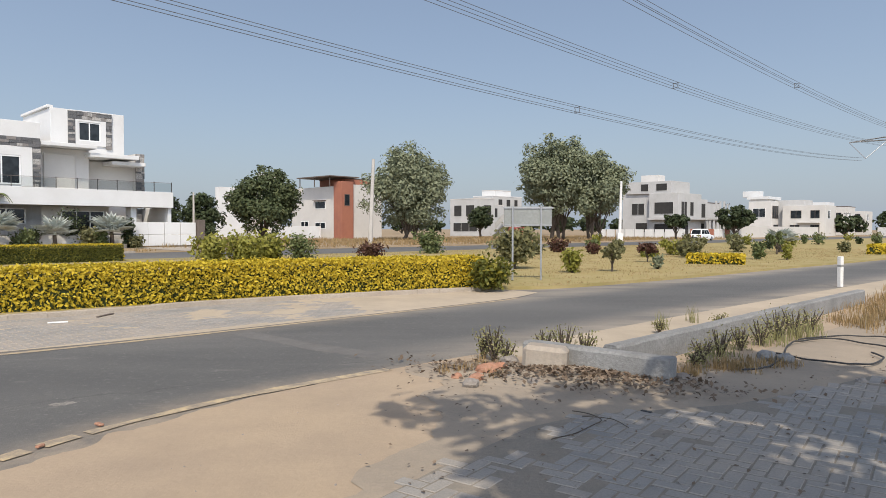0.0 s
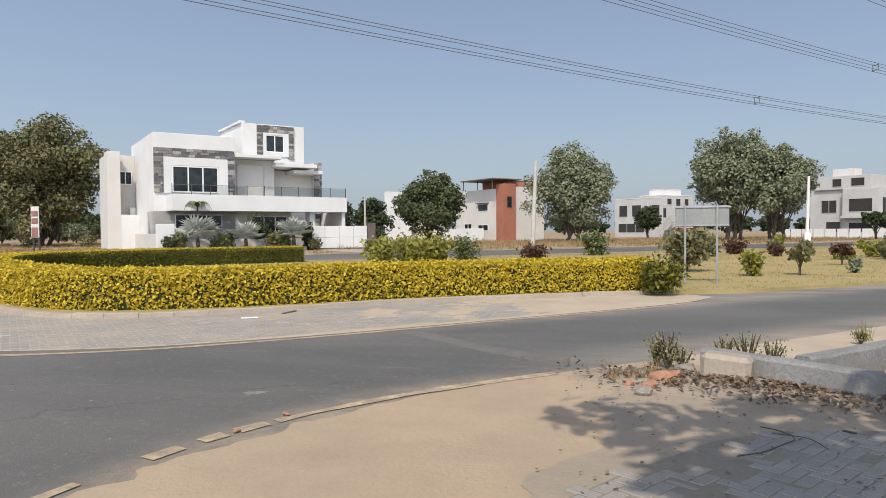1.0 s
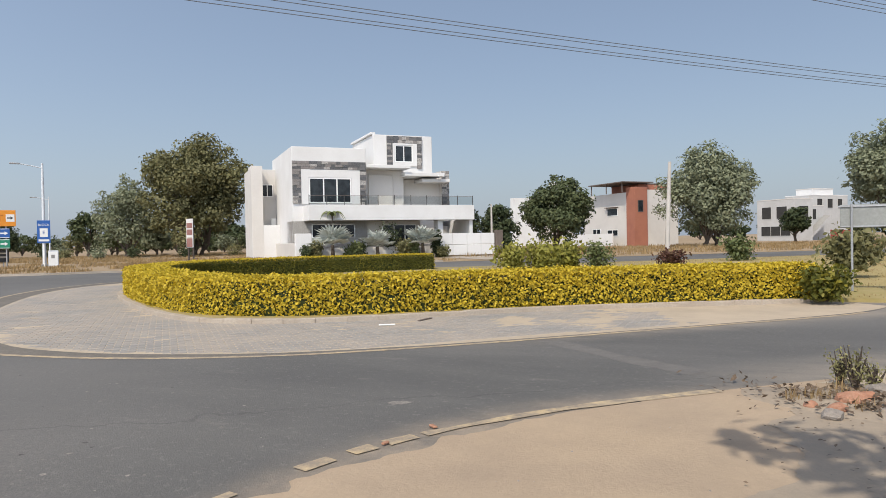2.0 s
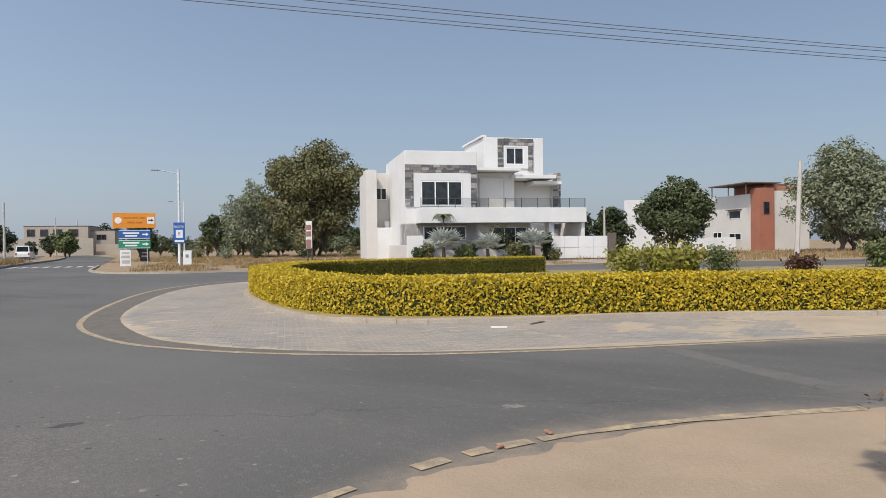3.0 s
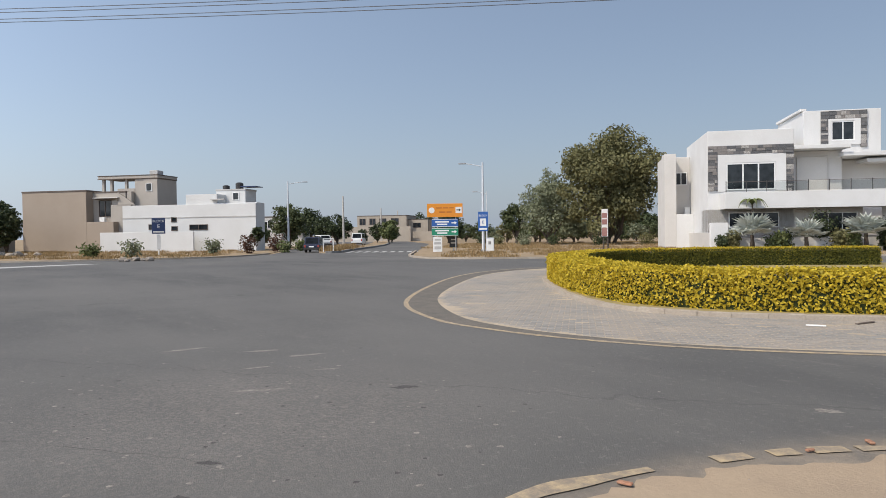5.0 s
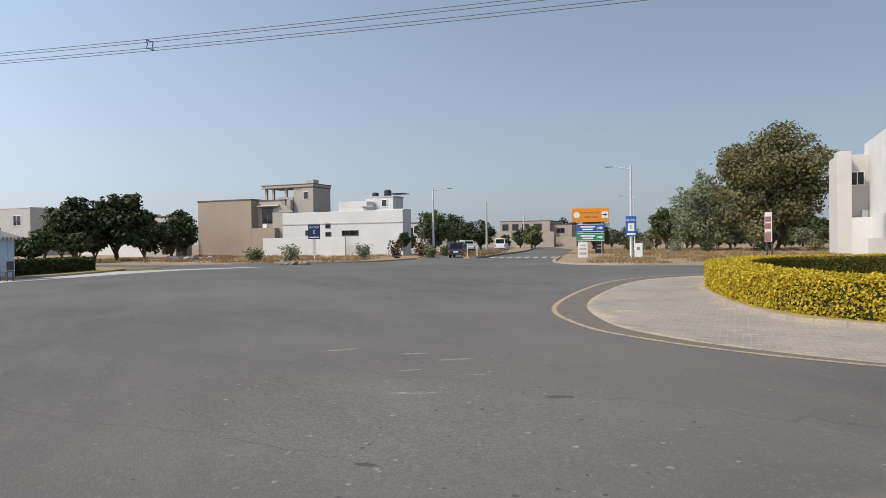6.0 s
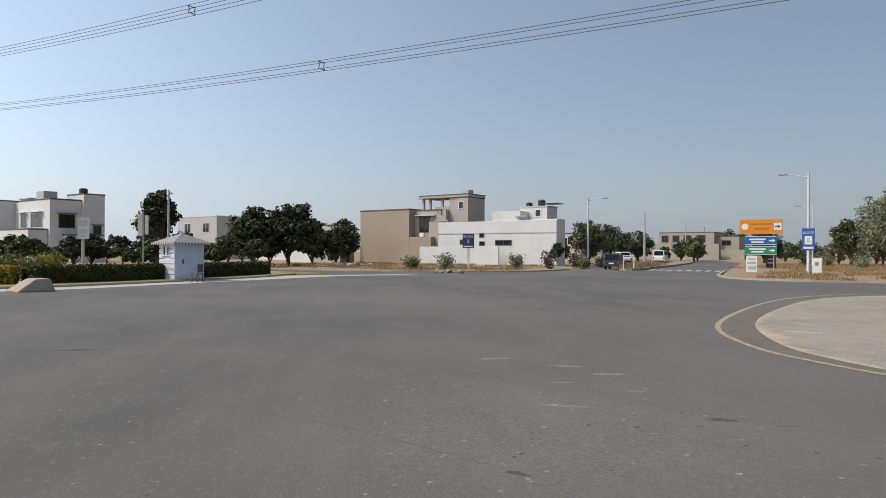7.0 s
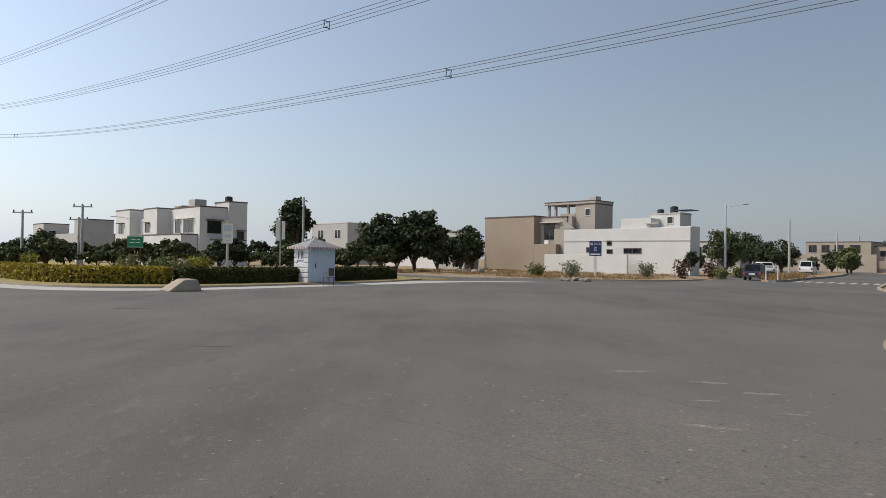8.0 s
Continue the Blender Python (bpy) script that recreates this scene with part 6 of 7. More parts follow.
rs = empty("road_sign", (-26.9, 27.7, MED), facing((-26.9, 27.7)) - 0.95, "pale notice sign with maroon print on twin posts behind the hedge", "road sign")
part("board", boxes((-0.28, 0.28, -0.03, 0.0, 1.3, 2.8), bevel=0.008), GREIGE, rs)
bars(rs, [(-0.23, 0.23, 2.45, 0.26), (-0.23, 0.23, 2.1, 0.28), (-0.23, 0.23, 1.55, 0.45)], -0.034, MAROON)
bars(rs, [(-0.2, 0.2, 2.5, 0.1), (-0.16, 0.16, 2.15, 0.07), (-0.18, 0.18, 1.8, 0.06), (-0.14, 0.14, 1.5, 0.05)], -0.032, PINK)
for x in (-0.2, 0.2):
    bm = bmesh.new()
    tube(bm, [(x, 0.04, -0.1), (x, 0.04, 2.75)], 0.045, 8)
    part("post", bm, BARK, rs)

bb = empty("sign_board", (2.49, 20.15, MED), facing((2.49, 20.15)) + 0.12, "grey back of a sign board on two steel posts", "sign board")
bx = 0.70
part("board", boxes((-bx, bx, -0.02, 0.02, 1.58, 2.16), bevel=0.008), SIGNBACK, bb)
part("stiffener", boxes((-bx - 0.04, bx + 0.04, -0.05, -0.022, 2.1, 2.14), (-bx, bx, -0.05, -0.022, 1.6, 1.63)), STEEL, bb)
for x in (-0.45, 0.38):
    bm = bmesh.new()
    tube(bm, [(x, -0.06, -0.12), (x, -0.06, 2.18)], 0.028, 8)
    part("post", bm, STEEL, bb)

mp = empty("marker_post", (11.05, 19.05, 0.016), 0.4, "white concrete marker post with a dark band", "marker post")
part("post", boxes((-0.06, 0.06, -0.06, 0.06, -0.05, 0.84), bevel=0.012), POLEW, mp)
part("band", boxes((-0.063, 0.063, -0.063, 0.063, 0.55, 0.61)), CONC, mp)

gs = empty("direction_sign", (-54.5, -26.7, 0.12), facing((-54.5, -26.7)), "green direction board on two dark posts", "road sign")
part("board", boxes((-0.6, 0.6, -0.03, 0.0, 1.9, 2.85), bevel=0.01), GREEN, gs)
part("border", boxes((-0.57, 0.57, -0.036, -0.031, 2.78, 2.81), (-0.57, 0.57, -0.036, -0.031, 1.94, 1.97)), SHEET, gs)
bars(gs, [(-0.32, 0.05, 2.56, 0.07), (0.12, 0.34, 2.56, 0.07), (-0.4, -0.05, 2.32, 0.06), (0.02, 0.36, 2.32, 0.06)], -0.032, CARW)
for x in (-0.42, 0.42):
    part("post", boxes((x - 0.04, x + 0.04, 0.002, 0.06, -0.1, 2.3)), BLACK, gs)
ps = empty("poster_pole", (-57.2, -20.2, 0.12), facing((-57.2, -20.2)), "pole with a pale printed poster panel", "poster")
bm = bmesh.new()
tube(bm, [(0, 0.06, -0.1), (0, 0.06, 4.3)], 0.11, 8)
part("pole", bm, POLEC, ps)
part("panel", boxes((-0.42, 0.42, -0.05, -0.01, 2.4, 4.1), bevel=0.08), SHEET, ps, "pale blue and white poster panel")
bars(ps, [(-0.3, 0.3, 3.65, 0.5), (-0.25, 0.25, 3.0, 0.3), (-0.2, 0.2, 2.65, 0.12)], -0.052, BOOTHD)
ps2 = empty("poster_pole", (-53.0, -14.6, 0.12), facing((-53, -14.6)), "small hanging panels on a short pole", "poster")
part("panel", boxes((-0.35, -0.05, -0.03, 0, 2.6, 4.2), (0.1, 0.35, -0.03, 0, 2.7, 4.1)), SHEET, ps2)
part("pole", boxes((-0.05, 0.05, 0.002, 0.08, -0.1, 4.4)), STEEL, ps2)
cv = empty("barrier_sign", (-60.3, 25.8, 0), facing((-60.3, 25.8)), "white metal frame sign on the median nose", "road sign")
part("frame", boxes((-0.5, -0.42, 0, 0.06, 0, 1.4), (0.42, 0.5, 0, 0.06, 0, 1.4), (-0.41, 0.41, 0, 0.06, 1.3, 1.38)), SHEET, cv)

# ---- guard booth ----
booth = empty("guard_booth", (-37.97, -8.85, 0.02), TH, "small white clapboard guard booth with grey hipped roof", "guard booth")
W0, D0, HB = 1.45, 1.75, 2.05
part("core", boxes((-W0 + 0.03, -0.03, 0.03, D0 - 0.03, 0.1, HB)), BOOTHW, booth)
part("base", boxes((-W0 - 0.03, 0.03, -0.03, D0 + 0.03, 0, 0.1)), BLACK, booth)
for k in range(7):
    z = 0.1 + k * 0.275
    for x0, x1 in (((-W0, -0.0),) if not 4 <= k <= 6 else ((-W0, -W0 + 0.35), (-W0 + 1.0, 0.0))):
        part("siding_board", boxes((x0, x1, -0.03, 0.03, z, z + 0.235), bevel=0.014), BOOTHW, booth)
window(booth, "x", -W0 + 0.36, -W0 + 0.66, 1.32, 1.9, 0.02, 1, BOOTHW)
window(booth, "x", -W0 + 0.70, -W0 + 0.99, 1.32, 1.9, 0.02, 1, BOOTHW)
part("door", boxes((-0.028, 0.014, 0.3, 1.4, 0.12, 1.95), bevel=0.008), BOOTHD, booth, "white door coloured blue for its shaded face")
part("side_panel", boxes((-0.029, 0.004, 0.0, 0.29, 0.1, 2.04), (-0.029, 0.004, 1.41, D0, 0.1, 2.04), bevel=0.006), BOOTHD, booth, "side panels coloured blue for the booth's shaded face")
part("door_handle", boxes((0.013, 0.05, 0.42, 0.48, 0.9, 1.15), bevel=0.01), BLACK, booth)
bm = bmesh.new()
e = 0.28
low = [bm.verts.new(p) for p in ((-W0 - e, -e, HB), (e, -e, HB), (e, D0 + e, HB), (-W0 - e, D0 + e, HB))]
cap = [bm.verts.new(p) for p in ((-W0 / 2 - 0.18, D0 / 2 - 0.2, HB + 0.42), (-W0 / 2 + 0.18, D0 / 2 - 0.2, HB + 0.42), (-W0 / 2 + 0.18, D0 / 2 + 0.2, HB + 0.42), (-W0 / 2 - 0.18, D0 / 2 + 0.2, HB + 0.42))]
apex = bm.verts.new((-W0 / 2, D0 / 2, HB + 0.56))
for k in range(4):
    bm.faces.new((low[k], low[(k + 1) % 4], cap[(k + 1) % 4], cap[k]))
    bm.faces.new((cap[k], cap[(k + 1) % 4], apex))
bm.faces.new(low[::-1])
part("roof", bm, BOOTHR, booth, "grey shingle hipped roof")
for k in range(24):
    x = -W0 - e + k * (W0 + 2 * e) / 24
    part("valance", boxes((x, x + 0.05, -e - 0.012, -e, HB - 0.11, HB)), REDSIGN if k % 2 else SHEET, booth)
    y = -e + k * (D0 + 2 * e) / 24
    part("valance", boxes((e, e + 0.012, y, y + 0.06, HB - 0.11, HB)), REDSIGN if k % 2 else SHEET, booth)
chair = empty("chair", (-37.3, -7.6, 0.02), TH - 1.3, "dark wooden chair beside the booth door", "chair")
part("seat", boxes((-0.22, 0.22, -0.22, 0.22, 0.42, 0.46), bevel=0.01), BROWNTRIM, chair)
part("backrest", boxes((-0.22, 0.22, 0.18, 0.22, 0.5, 0.92), bevel=0.01), BROWNTRIM, chair)
for x in (-0.2, 0.16):
    for y in (-0.2, 0.18):
        part("leg", boxes((x, x + 0.04, y, y + 0.04, 0, 0.42)), BROWNTRIM, chair)
    part("armrest", boxes((x, x + 0.04, -0.2, 0.18, 0.64, 0.68)), BROWNTRIM, chair)
rp = empty("concrete_block", (-29.3, -12.2, 0.015), TH - 0.1, "wedge-shaped concrete block on the road's edge", "concrete block")
bm = bmesh.new()
vs = [bm.verts.new(p) for p in ((-0.75, -0.75, 0), (0.62, -0.7, 0), (0.66, 0.65, 0), (-0.7, 0.65, 0), (-0.6, 0.0, 0.5), (0.55, -0.05, 0.48), (0.56, 0.5, 0.5), (-0.58, 0.5, 0.5))]
for f in ((0, 1, 5, 4), (1, 2, 6, 5), (2, 3, 7, 6), (3, 0, 4, 7), (4, 5, 6, 7), (3, 2, 1, 0)):
    bm.faces.new([vs[i] for i in f])
bmesh.ops.bevel(bm, geom=bm.edges[:], offset=0.04, segments=2, affect="EDGES")
part("block", bm, KERB, rp)


# ---- vehicles ----
def vehicle(name, loc, rz, L, Wd, Ht, nose, paint, label, van=False):
    """A parked car: loft of side profile, glass, wheels, lights."""
    top = empty(name, loc, rz, label, "car", "cars on the side road")
    h0, belt = 0.28, Ht * (0.52 if not van else 0.55)
    prof = [(-L / 2, h0), (-L / 2 - 0.02, belt * 0.8), (-L / 2 + 0.06, belt), (L / 2 - nose, belt), (L / 2 - 0.12, belt * 0.86), (L / 2, belt * 0.6), (L / 2 - 0.03, h0)]
    bm = bmesh.new()
    rings = []
    for y, k in ((-Wd / 2, 0.93), (-Wd / 2 * 0.96, 1.0), (Wd / 2 * 0.96, 1.0), (Wd / 2, 0.93)):
        rings.append([bm.verts.new((x * (0.99 if k < 1 else 1), y, h0 + (z - h0) * k)) for x, z in prof])
    for r0, r1 in zip(rings, rings[1:]):
        for i in range(len(prof)):
            j = (i + 1) % len(prof)
            bm.faces.new((r0[i], r0[j], r1[j], r1[i]))
    bm.faces.new(rings[0][::-1])
    bm.faces.new(rings[-1])
    part("body", bm, paint, top)
    a, b = -L / 2 + 0.08, L / 2 - nose
    at, bt = (a + (0.12 if van else 0.3)), b - (0.35 if van else 0.75)
    bm = bmesh.new()
    lowr = [bm.verts.new((x, y * 0.94, belt - 0.01)) for x, y in ((a, -Wd / 2), (b, -Wd / 2), (b, Wd / 2), (a, Wd / 2))]
    upr = [bm.verts.new((x, y * 0.82, Ht)) for x, y in ((at, -Wd / 2), (bt, -Wd / 2), (bt, Wd / 2), (at, Wd / 2))]
    for i in range(4):
        bm.faces.new((lowr[i], lowr[(i + 1) % 4], upr[(i + 1) % 4], upr[i]))
    bm.faces.new(upr)
    bmesh.ops.bevel(bm, geom=[e_ for e_ in bm.edges if all(w_.co.z > Ht - 0.01 for w_ in e_.verts)], offset=0.06, segments=2, affect="EDGES")
    part("cabin", bm, paint, top)

    def pane(p, label_):
        g = bmesh.new()
        g.faces.new([g.verts.new(q) for q in p])
        r = bmesh.ops.extrude_face_region(g, geom=g.faces[:])
        part("window", g, GLASS, top, label_)

    def on(i, j, s0, s1, t0, t1):
        c = []
        for s, t in ((s0, t0), (s1, t0), (s1, t1), (s0, t1)):
            lo, hi = Vector(L4[i]).lerp(Vector(L4[j]), s), Vector(U4[i]).lerp(Vector(U4[j]), s)
            c.append(lo.lerp(hi, t) + (lo.lerp(hi, t) - Vector((0, 0, (belt + Ht) / 2))).normalized() * 0.014)
        return c
    L4 = [(a, -Wd / 2 * 0.94, belt), (b, -Wd / 2 * 0.94, belt), (b, Wd / 2 * 0.94, belt), (a, Wd / 2 * 0.94, belt)]
    U4 = [(at, -Wd / 2 * 0.82, Ht), (bt, -Wd / 2 * 0.82, Ht), (bt, Wd / 2 * 0.82, Ht), (at, Wd / 2 * 0.82, Ht)]
    pane(on(3, 0, 0.08, 0.92, 0.14, 0.86), "dark rear window")
    pane(on(1, 2, 0.06, 0.94, 0.08, 0.88), "dark windscreen")
    for i, j in ((0, 1), (2, 3)):
        for s in range(3):
            pane(on(i, j, 0.06 + 0.3 * s, 0.33 + 0.3 * s, 0.14, 0.84), "dark side window")
    for x in (-L / 2 + 0.75, L / 2 - 0.8):
        for y in (-Wd / 2 + 0.09, Wd / 2 - 0.09):
            bm = bmesh.new()
            tube(bm, [(x, y - 0.1, 0.31), (x, y - 0.08, 0.31), (x, y + 0.08, 0.31), (x, y + 0.1, 0.31)], [0.27, 0.31, 0.31, 0.27], 16)
            wh = part("wheel", bm, TYRE, top)
            bm = bmesh.new()
            o = 0.101 if y > 0 else -0.101
            tube(bm, [(x, y + o - 0.008, 0.31), (x, y + o + 0.008, 0.31)], 0.18, 12)
            part("rim", bm, STEEL, wh)
    for y in (-Wd / 2 + 0.14, Wd / 2 - 0.14):
        part("tail_light", boxes((-L / 2 - 0.035, -L / 2 + 0.02, y - 0.09, y + 0.09, belt * 0.66, belt * 0.95), bevel=0.01), REDGATE, top, "red tail light")
        part("headlight", boxes((L / 2 - 0.1, L / 2 + 0.005, y - 0.15, y + 0.15, belt * 0.62, belt * 0.78), bevel=0.01), SHEET, top, "clear headlight")
    part("bumper", boxes((-L / 2 - 0.07, -L / 2 + 0.08, -Wd / 2 + 0.03, Wd / 2 - 0.03, h0, h0 + 0.2), bevel=0.03), BLACK, top, "dark rear bumper")
    part("number_plate", boxes((-L / 2 - 0.08, -L / 2 - 0.071, -0.25, 0.25, h0 + 0.24, h0 + 0.36)), SHEET, top, "white blank plate")
    return top


SIDE = math.atan2(0.545, -0.84)
vehicle("car", (-64.5, 26.2, 0.012), SIDE, 3.6, 1.6, 1.5, 0.85, CARB, "dark blue hatchback driving into the side road")
vehicle("car", (-96.5, 40.2, 0.02), SIDE + 0.5, 4.5, 1.8, 1.72, 1.1, CARW, "white sport utility car at the roadside")
vehicle("van", (-99.0, 47.6, 0.012), SIDE, 4.7, 1.75, 2.0, 0.5, CARW, "white van on the side road", True)
vehicle("car", (37.0, 98.0, 0.012), TH, 4.3, 1.7, 1.6, 1.1, CARW, "white car parked before the bare house")

# ---- dry grass plots ----
rg = np.random.default_rng(77)
c = []
for _ in range(2400):
    a, b = rg.uniform(-66, -30), rg.uniform(43, 74)
    if b < 46 + max(0, (-40 - a)) * -0.12 or a > -29.5 - (b - 50) * 0.3:
        continue
    if noise.noise((a * 0.35, b * 0.35, 3)) < 0.06:
        continue
    c.append(tuple(uv(a, b, 0.05)))
for _ in range(2600):
    a, b = rg.uniform(-11, 24), rg.uniform(46, 76)
    if 20 < a < 30 and b < 57 or (a > 8.5 and b > 54):
        continue
    if a < -10 + (b - 46) * 0.02 and b < 56:
        continue
    if noise.noise((a * 0.35, b * 0.35, 3)) < 0.06:
        continue
    c.append(tuple(uv(a, b, 0.05)))
for _ in range(1500):
    a, b = rg.uniform(-18, 22), rg.uniform(76, 112)
    if noise.noise((a * 0.3, b * 0.3, 3)) > -0.1 and not (0 < a < 18 and 54 < b < 84):
        c.append(tuple(uv(a, b, 0.05)))
tufts("dry_grass", c, 0.25, L_STRAW, "dry straw grass on the empty plots", 20, 0.6, 5, 0.02)
c = [tuple(uv(rg.uniform(24, 120), rg.uniform(46, 80), 0.05)) for _ in range(1500)]
tufts("dry_grass", c, 0.4, L_STRAW, "dry grass before the houses", 14, 0.6, 6, 0.025)
c = [tuple(uv(-23.3 - (b - 60.5) * 0.21 + rg.normal(0, 0.5), b, 0.14)) for b in rg.uniform(61.5, 82, 160)]
tufts("dry_grass", c, 0.55, L_STRAW, "dry grass on the side median's nose", 22, 0.4, 7, 0.02)
c = []
for _ in range(2300):
    a, b = rg.uniform(13.5, 60), rg.uniform(9.6, 33)
    if b < 9.5 + max(0, 16 - a) * 0.9:
        continue
    c.append(tuple(uv(a, b, 0.1)))
tufts("lawn_grass", c, 0.05, L_STRAW, "short dry lawn grass on the median", 14, 0.6, 8, 0.008)
for i, (x, y) in enumerate(((-62.5, 6.0), (-63.5, 16.0), (-64.5, 19.5), (-66.0, 23.5), (-61.5, 9.0), (-70, 24), (-72, 27.5))):
    shrub("wild_shrub", (x, y, 0.05), 1.2 + 0.3 * (i % 3), 1.8, (L_TREE, L_GREY, L_WINE)[i % 3], "wild shrub in the dry plot", 420, 0.14, 1200 + i, "wild shrubs")
tree("round_tree", (-76.5, 24.0, 0), 2.8, 2.1, L_DARK, "small round clipped dark tree before the white house", 0.9, 1400, 0.15, 91, shape=0.3)


def stone(name, loc, r, material, label, seed, flat=0.65, group="loose stones", category="stone"):
    bm = bmesh.new()
    bmesh.ops.create_icosphere(bm, subdivisions=2, radius=r)
    for w_ in bm.verts:
        k = noise.noise(w_.co / r * 1.3 + Vector((seed * 3.1, 0, 0)))
        w_.co *= 1 + 0.35 * k
        w_.co.z *= flat
    ob = finish(name, bm, material)
    ob.matrix_basis = Matrix.Translation(Vector(loc) + Vector((0, 0, r * flat * 0.55))) @ Matrix.Rotation(seed, 4, "Z")
    return tagged(ob, label, category, group)


for i in range(16):
    rnd = random.Random(40 + i)
    stone("rubble_stone", (-75 + rnd.uniform(-2, 2), 1.0 + rnd.uniform(-2.2, 2.2), 0.05), rnd.uniform(0.2, 0.5), KERB, "pale broken rubble heaped by the beige house", i + 1, 0.7, "rubble heap")
for i in range(6):
    rnd = random.Random(140 + i)
    stone("rubble_stone", (-52.5 + rnd.uniform(-1.5, 1.5), 8.0 + rnd.uniform(-1, 1), 0.02), rnd.uniform(0.15, 0.35), RUBBLE, "dark rubble at the plot's kerb", i + 30, 0.6, "kerb rubble")

for i, (x, y, h) in enumerate(((-66.5, 59.5, 1.3), (-70.5, 58.0, 1.6), (-75.0, 57.0, 1.1), (-60.5, 61.5, 1.2), (-78.5, 59.0, 1.8), (-57.0, 66.0, 1.4), (-84.0, 61.0, 1.5), (-68.0, 56.0, 0.9))):
    shrub("wild_shrub", (x, y, 0.05), h, h * 1.6, (L_DARK, L_GREY, L_OLIVE)[i % 3], "dark scrub under the large tree", 420, 0.14, 1240 + i, "wild shrubs")


# ---- the paved corner and broken drain by the camera ----
drain = empty("drain_wall", (0, 0, 0), 0, "broken concrete drain walls meeting in a corner", "drain")


def beam(p, q, w, z0, z1, name, seed):
    """A concrete beam between plan points with worn edges."""
    p, q = Vector((*p, 0)), Vector((*q, 0))
    d = (q - p).normalized()
    n = Vector((-d.y, d.x, 0)) * w / 2
    ln = (q - p).length
    m = max(3, int(ln / 0.2))
    bm = bmesh.new()
    rows = []
    for i in range(m + 1):
        c = p.lerp(q, i / m)
        j = lambda k: Vector((noise.noise((c.x * 5, c.y * 5, k + seed)), noise.noise((c.x * 5, c.y * 5, k + 9 + seed)), noise.noise((c.x * 4, c.y * 4, k + 20)))) * 0.012
        rows.append([bm.verts.new(c + s * n + Vector((0, 0, z)) + j(k)) for k, (s, z) in enumerate(((-1, z0), (-1, z1 - 0.03), (-0.8, z1), (0.8, z1), (1, z1 - 0.03), (1, z0)))])
    for r0, r1 in zip(rows, rows[1:]):
        for k in range(5):
            bm.faces.new((r0[k], r0[k + 1], r1[k + 1], r1[k]))
    bm.faces.new(rows[0])
    bm.faces.new(rows[-1][::-1])
    part(name, bm, CONC, drain)


beam((0.98, 7.95), (2.32, 6.88), 0.19, -0.05, 0.31, "wall", 1)
beam((1.86, 7.60), (9.0, 14.75), 0.17, -0.05, 0.31, "wall", 2)
blk = finish("stone_block", boxes((-0.24, 0.24, -0.14, 0.14, -0.04, 0.27), bevel=0.045), KERB)
blk.matrix_basis = Matrix.Translation((1.12, 7.48, 0.06)) @ Matrix.Rotation(-0.3, 4, "Z") @ Matrix.Rotation(0.06, 4, "Y")
tagged(blk, "rough weathered stone block against the drain", "stone")
for i, (x, y, r, m) in enumerate(((0.5, 7.36, 0.14, REDCLAY), (0.62, 7.5, 0.12, REDCLAY), (0.28, 6.85, 0.09, RUBBLE), (0.92, 6.92, 0.07, RUBBLE), (0.35, 7.1, 0.08, REDCLAY), (0.78, 7.9, 0.12, RUBBLE), (1.5, 7.2, 0.05, RUBBLE), (2.5, 7.1, 0.09, RUBBLE), (1.9, 7.0, 0.05, RUBBLE), (4.3, 7.0, 0.06, RUBBLE),
                                  (3.95, 8.3, 0.12, CONC), (4.1, 8.15, 0.1, CONC), (0.15, 7.2, 0.06, REDCLAY), (1.2, 7.1, 0.05, RUBBLE), (4.55, 6.9, 0.07, REDCLAY), (0.7, 7.15, 0.06, RUBBLE), (2.4, 8.9, 0.12, RUBBLE), (2.55, 9.0, 0.1, BLACK))):
    stone("stone", (x, y, 0.02), r, m, "loose broken stone by the drain", 50 + i)
# a low heap of soil and litter under the beam
bm = bmesh.new()
bmesh.ops.create_grid(bm, x_segments=44, y_segments=30, size=1)
for w_ in bm.verts:
    x, y = w_.co.x, w_.co.y
    r = math.hypot(x, y)
    w_.co = Vector((1.25 + x * 1.75, 7.35 + y * 0.75 - x * 0.35, (0.012 if r < 1 else -0.04) + max(0.0, 1 - r) * 0.13 + 0.03 * noise.noise((x * 5, y * 5, 2)) * max(0, 1 - r)))
tagged(finish("soil_mound", bm, DIRT), "low mound of dark soil under the drain wall", "soil mound")
rg = np.random.default_rng(5)
n = 1300
q = rg.normal(0, 1, (n, 2))
pos = np.stack([1.3 + q[:, 0] * 0.72, 7.15 + q[:, 1] * 0.26 - q[:, 0] * 0.27, 0.05 + 0.08 * np.maximum(0, 1 - np.hypot(q[:, 0] / 2.2, q[:, 1] / 2.2)) + rg.uniform(0, 0.03, n)], 1)
tagged(leaves("leaf_litter", pos, np.tile((0, 0, 1.0), (n, 1)), 0.036, L_LITTER, seed=4, spread=0.5), "dry brown leaf litter on the soil", "litter", kind="stuff")
n = 700
pos = np.stack([rg.uniform(-0.5, 6.5, n), rg.uniform(4.0, 8.5, n), np.full(n, 0.045)], 1)
tagged(leaves("leaf_litter", pos, np.tile((0, 0, 1.0), (n, 1)), 0.022, L_LITTER, seed=6, spread=0.25), "scattered dry leaves on the paving", "litter", kind="stuff")


def spots(centres, spread, k, seed):
    r_ = np.random.default_rng(seed)
    return [(x + r_.normal(0, spread), y + r_.normal(0, spread), 0.02) for x, y in centres for _ in range(k)]


